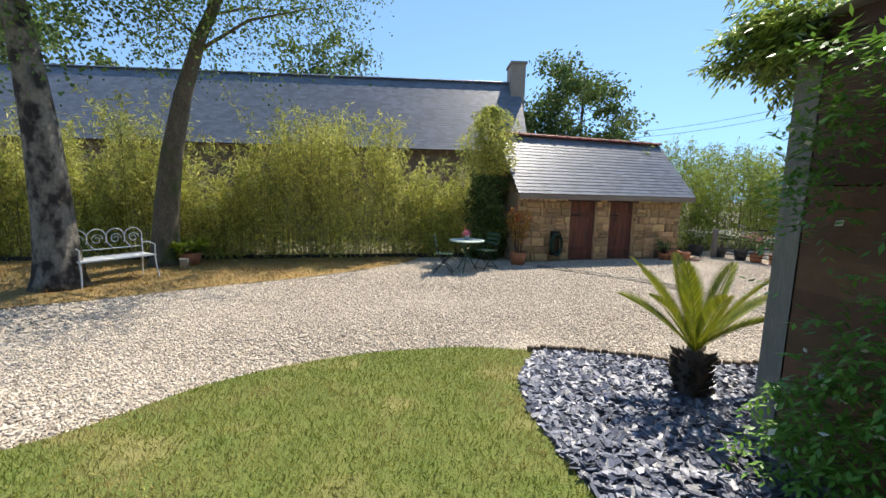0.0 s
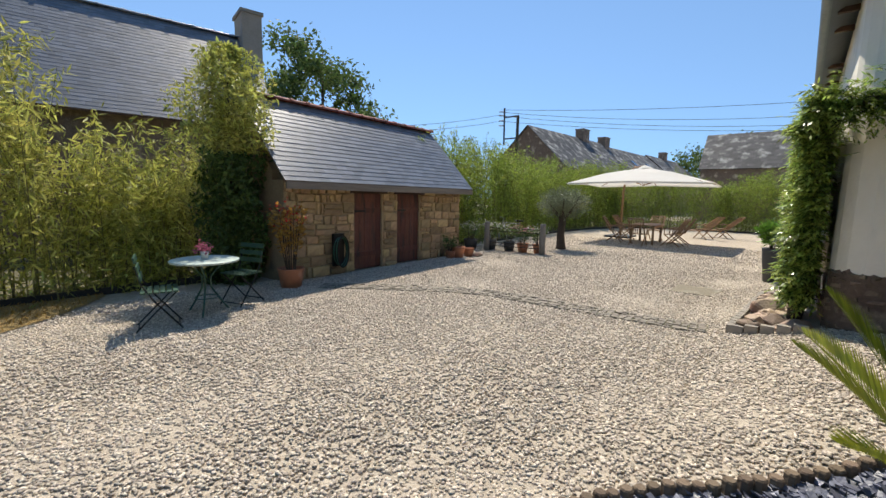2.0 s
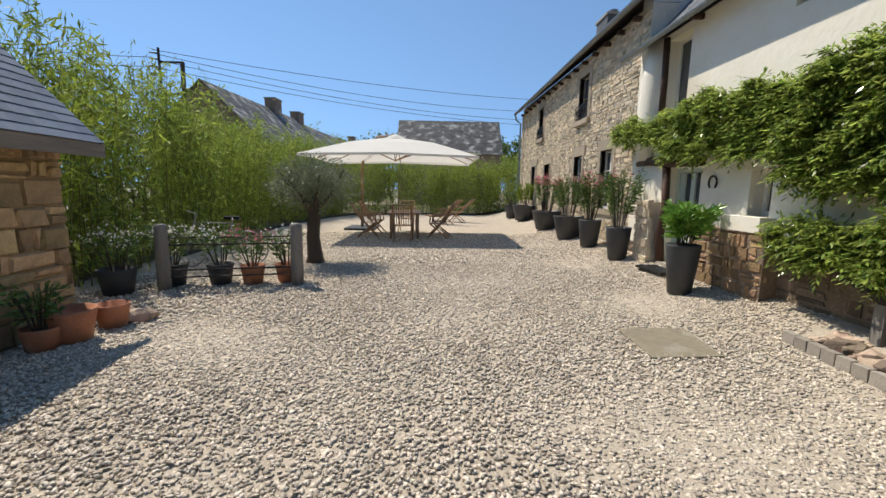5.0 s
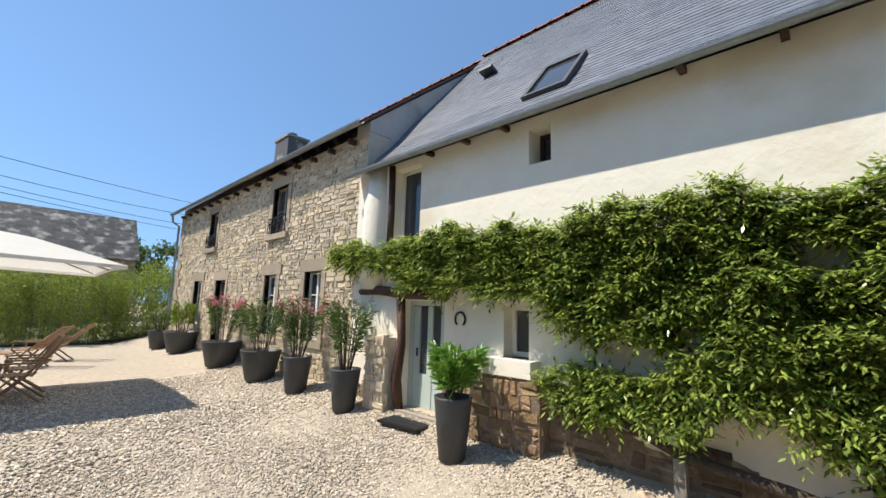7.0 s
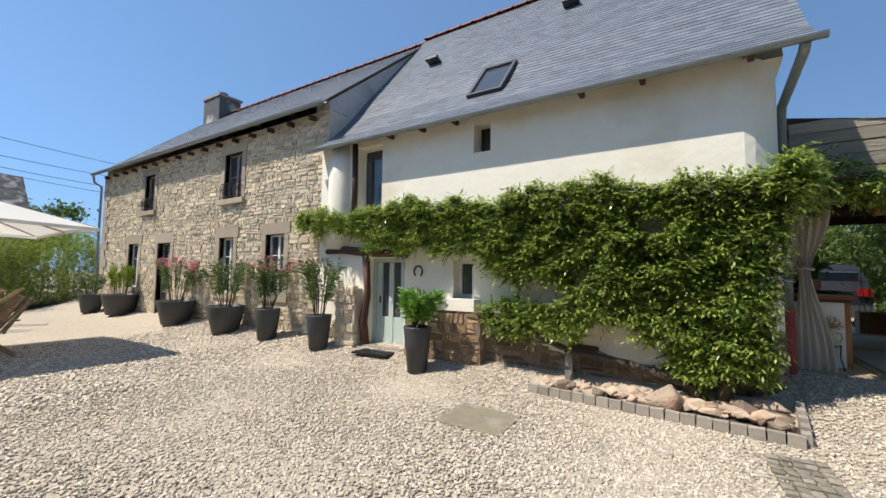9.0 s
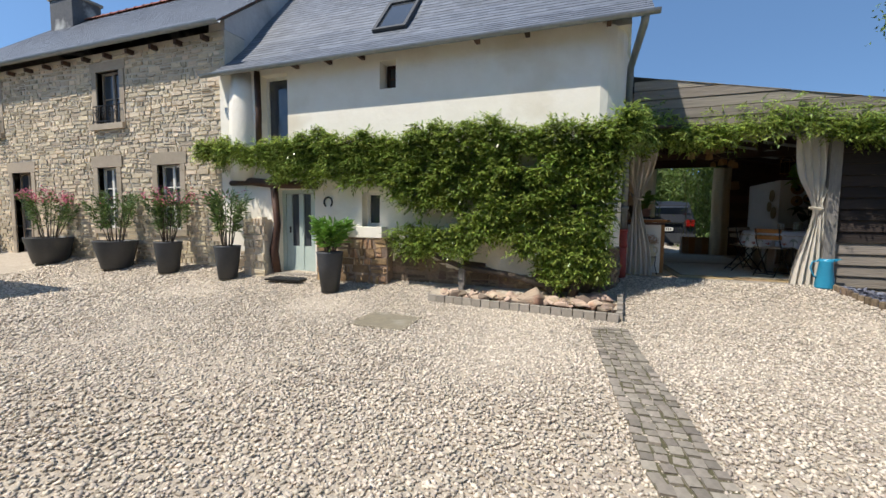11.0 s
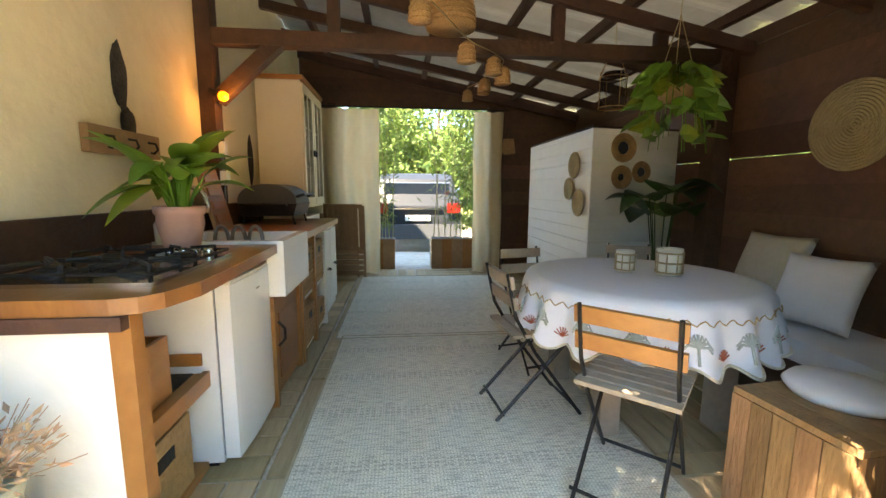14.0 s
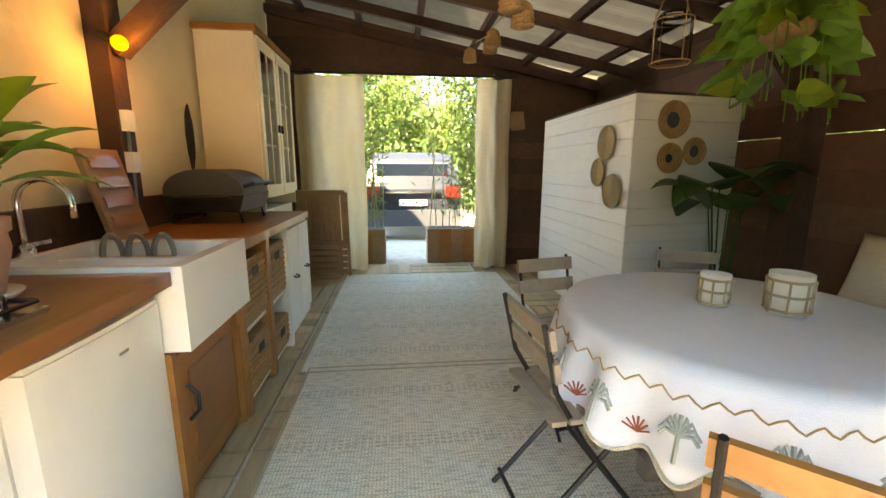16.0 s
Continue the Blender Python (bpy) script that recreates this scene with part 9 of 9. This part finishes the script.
# ---- hanging things ----
hp = thing("hanging_planter", 3.43, -0.02, 2.0, 0, "trailing pothos in a wicker pot hung from the rafters", "hanging plant")
bm = bmesh.new()
lathe(bm, [(0.08, -0.09), (0.115, -0.03), (0.12, 0.05), (0.1, 0.05), (0.09, 0.0)], 20)
part("pot", bm, WICKER, hp, "", True)
for k in range(3):
    a = k * 2.094
    bm = bmesh.new()
    tube(bm, [(0.11 * math.cos(a), 0.11 * math.sin(a), 0.05), (0, 0, 0.42), (0, 0, roof_z(3.43) - 1.905)], 0.003, 4)
    part("cord", bm, PALE_W, hp)


def heart_leaf(bm, p, d, size, roll):
    d = d.normalized()
    s_ = d.cross(Vector((math.sin(roll), math.cos(roll), 0.4))).normalized()
    up = s_.cross(d)
    prof = ((0.0, 0.0), (-0.12, 0.25), (0.05, 0.42), (0.4, 0.4), (0.75, 0.2), (1.05, 0.0))
    mid = [bm.verts.new(p + d * size * u - up * 0.02 * size) for u, _ in prof]
    for sg in (1, -1):
        ed_ = [mid[0]] + [bm.verts.new(p + d * size * u + s_ * sg * size * w + up * size * 0.1) for u, w in prof[1:-1]] + [mid[-1]]
        for i in range(len(prof) - 1):
            f = [mid[i], mid[i + 1], ed_[i + 1], ed_[i]]
            f = [v for j, v in enumerate(f) if v not in f[:j]]
            if len(f) > 2:
                bm.faces.new(f)


rl = random.Random(33)
for k in range(18):
    a = k * 2.4
    L = rl.uniform(0.06, 0.46)
    line = [Vector((math.cos(a) * r, math.sin(a) * r, z)) for r, z in ((0.05, 0.04), (0.11, 0.08), (0.15, 0.0), (0.16 + 0.05 * rl.random(), -L))]
    bm = bmesh.new()
    tube(bm, line, 0.003, 4)
    vn = part("vine", bm, LEAF_G, hp)
    for j in range(3 + int(L * 9)):
        u = (j + 0.5) / (3 + int(L * 9)) * 3
        i0 = min(2, int(u))
        p = line[i0].lerp(line[i0 + 1], u - i0)
        bm = bmesh.new()
        heart_leaf(bm, p, Vector((math.cos(a) + rl.uniform(-0.8, 0.8), math.sin(a) + rl.uniform(-0.8, 0.8), -0.5 + rl.uniform(-0.3, 0.5))), rl.uniform(0.11, 0.165), rl.uniform(0, 6))
        part("leaf", bm, LEAF_G if rl.random() < 0.7 else LEAF_LIME, vn)
lan = thing("glass_lantern", 3.53, -0.62, 1.98, 0, "old glass and wire lantern hung from the tie beam", "lantern")
bm = bmesh.new()
lathe(bm, [(0.1, 0.0), (0.1, 0.22), (0.07, 0.26), (0.067, 0.258), (0.0965, 0.219), (0.0965, 0.004)], 20)
g_ = part("glass", bm, PANE, lan, "", True)
for zz in (0.0, 0.22):
    bm = bmesh.new()
    tube(bm, [(0.104 * math.cos(t_), 0.104 * math.sin(t_), zz) for t_ in np.linspace(0, 6.283, 20)], 0.004, 5)
    part("ring", bm, WICKER, lan)
for k in range(4):
    a = k * 1.571
    bm = bmesh.new()
    tube(bm, [(0.106 * math.cos(a), 0.106 * math.sin(a), -0.01), (0.106 * math.cos(a), 0.106 * math.sin(a), 0.26)], 0.003, 5)
    part("bar", bm, WICKER, lan)
bm = bmesh.new()
tube(bm, [(-0.1, 0, 0.24), (-0.06, 0, 0.34), (0.06, 0, 0.34), (0.1, 0, 0.24)], 0.004, 5)
part("handle", bm, WICKER, lan)
bm = bmesh.new()
tube(bm, [(0, 0, 0.34), (0, 0, roof_z(3.53) - 1.98)], 0.003, 4)
part("cord", bm, PALE_W, lan)
bl = thing("wicker_pendant", 4.82, -0.3, 2.38, 0, "large bell-shaped wicker pendant lamp", "pendant lamp")
bm = bmesh.new()
lathe(bm, [(0.16, 0.0), (0.155, 0.1), (0.13, 0.2), (0.07, 0.27), (0.03, 0.28), (0.03, 0.272), (0.12, 0.19), (0.15, 0.005)], 24)
part("shade", bm, WICKER, bl, "", True)
for k in range(8):
    bm = bmesh.new()
    zz = 0.02 + k * 0.03
    r = np.interp(zz, [0, 0.1, 0.2, 0.27], [0.163, 0.158, 0.133, 0.073])
    tube(bm, [(r * math.cos(t_), r * math.sin(t_), zz) for t_ in np.linspace(0, 6.283, 24)], 0.006, 4)
    part("cane_ring", bm, WICKER, bl)
bm = bmesh.new()
tube(bm, [(0, 0, 0.28), (0, 0, roof_z(4.82) - 2.38)], 0.004, 4)
part("cord", bm, IRON, bl)
garl = [(5.42, 0.78, 2.19), (5.05, 0.35, 2.22), (4.745, -0.1, 2.17), (4.52, -0.35, 2.17), (4.42, -0.5, 2.15), (4.35, -1.5, 2.33), (4.31, -1.78, 2.36), (4.42, -2.1, 2.36)]
line_ = arc([(x, y, z + 0.09) for x, y, z in garl], 6)
gl = thing("fairy_light_string", 0, 0, 0, 0, "string of small wicker bell lights under the rafters", "string lights")
bm = bmesh.new()
tube(bm, line_, 0.004, 4)
part("cable", bm, PALE_W, gl)
for i, (x, y, z) in enumerate(garl):
    bm = bmesh.new()
    lathe(bm, [(0.058, -0.05), (0.055, 0.0), (0.042, 0.05), (0.015, 0.07), (0.012, 0.062), (0.05, -0.045)], 16)
    sh = part("bell_shade", bm, WICKER, gl, "", True)
    sh.location = (x, y, z)
    for k in range(4):
        bm = bmesh.new()
        zz = -0.045 + k * 0.028
        r = np.interp(zz, [-0.05, 0.0, 0.05], [0.06, 0.057, 0.044])
        tube(bm, [(r * math.cos(t_), r * math.sin(t_), zz) for t_ in np.linspace(0, 6.283, 16)], 0.004, 4)
        part("cane_ring", bm, WICKER, sh)

# ---- curtains ----
def curtain(name, x0, x1, y, z0, z1, folds, mat, label, tie=None, tie_x=0.0, rings=True):
    """A hanging curtain in folds; tie: the height at which it is gathered, around tie_x."""
    t = thing(name, (x0 + x1) / 2, y, z0, 0, label, "curtain")
    bm = bmesh.new()
    nx, nz = folds * 10, 26
    g = []
    for k in range(nz + 1):
        z = (z1 - z0) * k / nz
        row = []
        for i in range(nx + 1):
            u = i / nx - 0.5
            w = x1 - x0
            cx, sq = 0.0, 1.0
            if tie:
                d = (z - tie) / (z1 - z0)
                sq = 1 - 0.72 * math.exp(-(d * (9 if d > 0 else 4.5)) ** 2 * 0.5)
                cx = tie_x * (math.exp(-(d * 3) ** 2) * 1.0 + (0.25 if d < 0 else 0))
            amp = 0.035 * (0.6 + 0.4 * sq) * (1.15 - 0.3 * k / nz)
            row.append(bm.verts.new((cx + u * w * sq + 0.006 * math.sin(z * 5 + u * 11), amp * math.sin(2 * math.pi * folds * (u + 0.5) + 0.5 * math.sin(z * 3)) + 0.012 * math.sin(z * 5 + u * 9), z)))
        g.append(row)
    for k in range(nz):
        for i in range(nx):
            bm.faces.new((g[k][i], g[k][i + 1], g[k + 1][i + 1], g[k + 1][i]))
    part("cloth", bm, mat, t, "", True)
    if tie:
        bm = bmesh.new()
        rt_ = (x1 - x0) * 0.17
        tube(bm, [(tie_x + rt_ * math.cos(a), 0.05 * math.sin(a), tie + 0.01 * math.sin(2 * a)) for a in np.linspace(0, 6.283, 18)], 0.014, 6)
        part("tie_band", bm, mat, t)
    for k in range(5):
        bm = bmesh.new()
        xx = (x0 - x1) / 2 * 0.9 + (x1 - x0) * 0.9 * k / 4
        tube(bm, [(xx + 0.015 * math.cos(a), 0.015 * math.sin(a), z1 - z0 + 0.01) for a in np.linspace(0, 6.283, 10)], 0.004, 4)
        part("ring", bm, IRON, t)
    return t


curtain("front_curtain", 6.05, 6.47, FRONT - 0.14, 0.12, 2.3, 5, CURTAIN, "ivory curtain tied back at the house side of the opening", 1.28, 0.07)
curtain("front_curtain", 3.92, 4.36, FRONT + 0.02, 0.15, 2.3, 5, CURTAIN, "ivory curtain tied back against the boarded bay", 1.1, -0.08)
curtain("rear_curtain", 5.44, 6.2, BACK + 0.14, 0.17, 2.42, 3, CURTAIN_I, "beige curtain drawn back at the rear opening")
curtain("rear_curtain", 3.72, 4.13, BACK + 0.14, 0.17, 2.42, 2, CURTAIN_I, "beige curtain hanging beside the rear opening")
bm = bmesh.new()
tube(bm, [(3.65, BACK + 0.14, 2.45), (6.3, BACK + 0.14, 2.45)], 0.012, 6)
tagged(part("curtain_rod", bm, IRON), "thin dark curtain rod over the rear opening", "curtain rod")
bag = thing("straw_bag", 3.62, BACK + 0.08, 1.95, 0, "small straw bag hung on the boards by a cord", "bag")
bm = bmesh.new()
prism(bm, [(-0.07, 0.12), (0.07, 0.12), (0.12, -0.05), (0.05, -0.1), (-0.1, -0.08)], "y", -0.03, 0.03)
part("body", bm, WICKER, bag, "", False, 0.01)
bm = bmesh.new()
tube(bm, [(-0.05, 0, 0.12), (0, 0, 0.3), (0.05, 0, 0.12)], 0.006, 4)
part("strap", bm, IRON, bag)
# folded teak chairs against the wall
for i in range(2):
    fc = new("folded_chair")
    fc.matrix_basis = pose(5.95 - i * 0.1, -3.1 + i * 0.07, FL, -7, 0, 0)
    tagged(fc, "folded slatted teak chair leaning on the curtain", "chair", "folded chairs")
    for k in range(7):
        part("slat", bx(-0.2 + k * 0.06, -0.155 + k * 0.06, -0.012, 0.012, 0.42, 0.95), TEAK, fc)
    for sx in (-0.23, 0.21):
        part("leg", bx(sx, sx + 0.03, -0.02, 0.02, 0, 0.98), TEAK, fc)
    for zz in (0.38, 0.95):
        part("rail", bx(-0.2, 0.21, -0.018, 0.018, zz, zz + 0.05), TEAK, fc)
    for k in range(5):
        part("seat_slat", bx(-0.2, 0.21, 0.03, 0.045, 0.05 + k * 0.075, 0.105 + k * 0.075), TEAK, fc)

# ---- beyond the rear opening ----
for i, (x0, x1) in enumerate(((5.245, 5.75), (3.9, 4.69))):
    pl_ = thing("wooden_planter", (x0 + x1) / 2, -3.85, gz(4.5, -3.85), 0, "plank planter box with young bamboo behind the kitchen", "planter", "planters")
    w = (x1 - x0) / 2
    for k in range(max(3, int((x1 - x0) / 0.14))):
        n_ = max(3, int((x1 - x0) / 0.14))
        a, b = -w + 2 * w * k / n_, -w + 2 * w * (k + 1) / n_
        part("plank", bx(a + 0.004, b - 0.004, 0.15, 0.17, 0, 0.46), PINE if k % 2 else TEAK, pl_)
    part("box", bx(-w, w, -0.17, 0.148, 0, 0.45), TEAK, pl_)
    part("soil", bx(-w + 0.02, w - 0.02, -0.15, 0.13, 0.45, 0.458), SOIL, pl_)
    rng = np.random.default_rng(170 + i)
    for k in range(9):
        bm = bmesh.new()
        x = -w + 2 * w * (k + 0.5) / 9
        tube(bm, [(x, 0, 0.45), (x + rng.normal() * 0.05, rng.normal() * 0.05, 1.4), (x + rng.normal() * 0.15, rng.normal() * 0.1, 2.4)], [0.008, 0.006, 0.003], 5)
        part("cane", bm, CULM, pl_)
    n = 1100 if i == 0 else 1300
    side = -1 if i == 1 else 1
    p = np.stack([rng.uniform(-w, w, n), rng.normal(size=n) * 0.12, 0.6 + 1.9 * rng.random(n)], 1)
    if i == 1:
        p[:, 0] = -w + 0.1 + np.abs(rng.normal(size=n)) * 0.28
    put("foliage", leaves("foliage", p, 0.12, 0.018, LEAF_BK, 0.5, rng), pl_)["kind"] = "stuff"


def suv(x, y, z, rz):
    t = thing("parked_car", x, y, z, rz, "dark grey estate car parked with its tail to the kitchen", "car")
    PAINT = material("dark_grey_metallic", (0.02, 0.022, 0.026), (0.016, 0.018, 0.022), 0.4, 3, metal=0.0, spec=0.22)
    prof = [(0.0, 0.35), (0.02, 0.75), (0.06, 1.0), (0.32, 1.55), (0.5, 1.66), (1.6, 1.72), (2.6, 1.6), (3.4, 1.1), (4.4, 0.95), (4.65, 0.75), (4.65, 0.3)]
    bm = bmesh.new()
    secs = []
    for f, inset in ((-1, 0.10), (-0.97, 0.03), (-0.6, 0.0), (0.6, 0.0), (0.97, 0.03), (1, 0.10)):
        ring = []
        for py, pz in prof:
            up = max(0.0, (pz - 1.0) / 0.7)
            ring.append(bm.verts.new((f * 0.92 * (1 - 0.17 * up), -(py + (inset if py < 0.4 else 0)), pz - (inset * 0.6 if pz > 1.2 else 0))))
        secs.append(ring)
    for a, b in zip(secs, secs[1:]):
        for i in range(len(prof) - 1):
            bm.faces.new((a[i], a[i + 1], b[i + 1], b[i]))
        bm.faces.new((a[0], b[0], b[-1], a[-1]))
    bm.faces.new(secs[0])
    bm.faces.new(list(reversed(secs[-1])))
    part("body", bm, PAINT, t, "", False)
    m = pose(0, -0.19, 1.28, -25.3, 0, 0)
    o = part("rear_window", bx(-0.66, 0.66, -0.01, 0.03, -0.2, 0.22), GLASS_D, t, "", False, 0.02)
    o.matrix_basis = m
    part("bumper", bx(-0.88, 0.88, -0.06, 0.07, 0.32, 0.62), POT_GREY, t, "", False, 0.03)
    part("chrome_strip", bx(-0.5, 0.5, -0.03, 0.02, 0.93, 0.96), CHROME, t)
    RLIGHT = material("red_lamp_glass", (0.30, 0.015, 0.01), (0.22, 0.01, 0.01), 0.15)
    for sx in (-0.74, 0.74):
        o = part("tail_light", bx(sx - 0.13, sx + 0.13, -0.08, 0.04, 0.86, 1.06), RLIGHT, t, "red tail light", False, 0.02)
    pt = part("number_plate", bx(-0.26, 0.26, -0.01, 0.015, 0.70, 0.81), WHITE, t)
    for k in range(7):
        part("plate_bar", bx(-0.2 + k * 0.06, -0.165 + k * 0.06, 0.016, 0.019, 0.725, 0.785), IRON, pt)
    for sx in (-0.78, 0.78):
        for yy in (-0.85, -3.75):
            bm = bmesh.new()
            lathe(bm, [(0.2, -0.11), (0.33, -0.1), (0.34, 0.0), (0.33, 0.1), (0.2, 0.11)], 24)
            o = part("wheel", bm, IRON, t)
            o.matrix_basis = pose(sx, yy, 0.34, 0, 90, 0)
            bm = bmesh.new()
            lathe(bm, [(0.19, -0.115), (0.19, 0.115)], 18)
            part("rim", bm, CHROME, o)
    for sx in (-1.0, 1.0):
        o = part("mirror", bx(sx - 0.1, sx + 0.1, -2.75, -2.6, 1.02, 1.16), PAINT, t, "", False, 0.03)
    part("roof_rail", bx(-0.66, -0.62, -2.3, -0.7, 1.70, 1.74), CHROME, t)
    part("roof_rail", bx(0.62, 0.66, -2.3, -0.7, 1.70, 1.74), CHROME, t)
    return t


suv(4.8, -6.0, gz(4.8, -6.5), 0)
sh_ = thing("green_shrubs", 4.6, -16.5, -0.4, 0, "bright leafy shrubs closing the parking place", "shrubs")
rng = np.random.default_rng(180)
n = 34000
p = np.stack([rng.uniform(-7, 9, n), rng.normal(size=n) * 0.8, rng.random(n) ** 0.8 * 5.6], 1)
p = p[rng.random(n) < 0.45 + 0.55 * np.sin(p[:, 0] * 1.6 + 1.5 * np.sin(p[:, 2] * 1.3))]
put("foliage", leaves("foliage", p, 0.2, 0.09, LEAF_BK, 0.3, rng), sh_)["kind"] = "stuff"
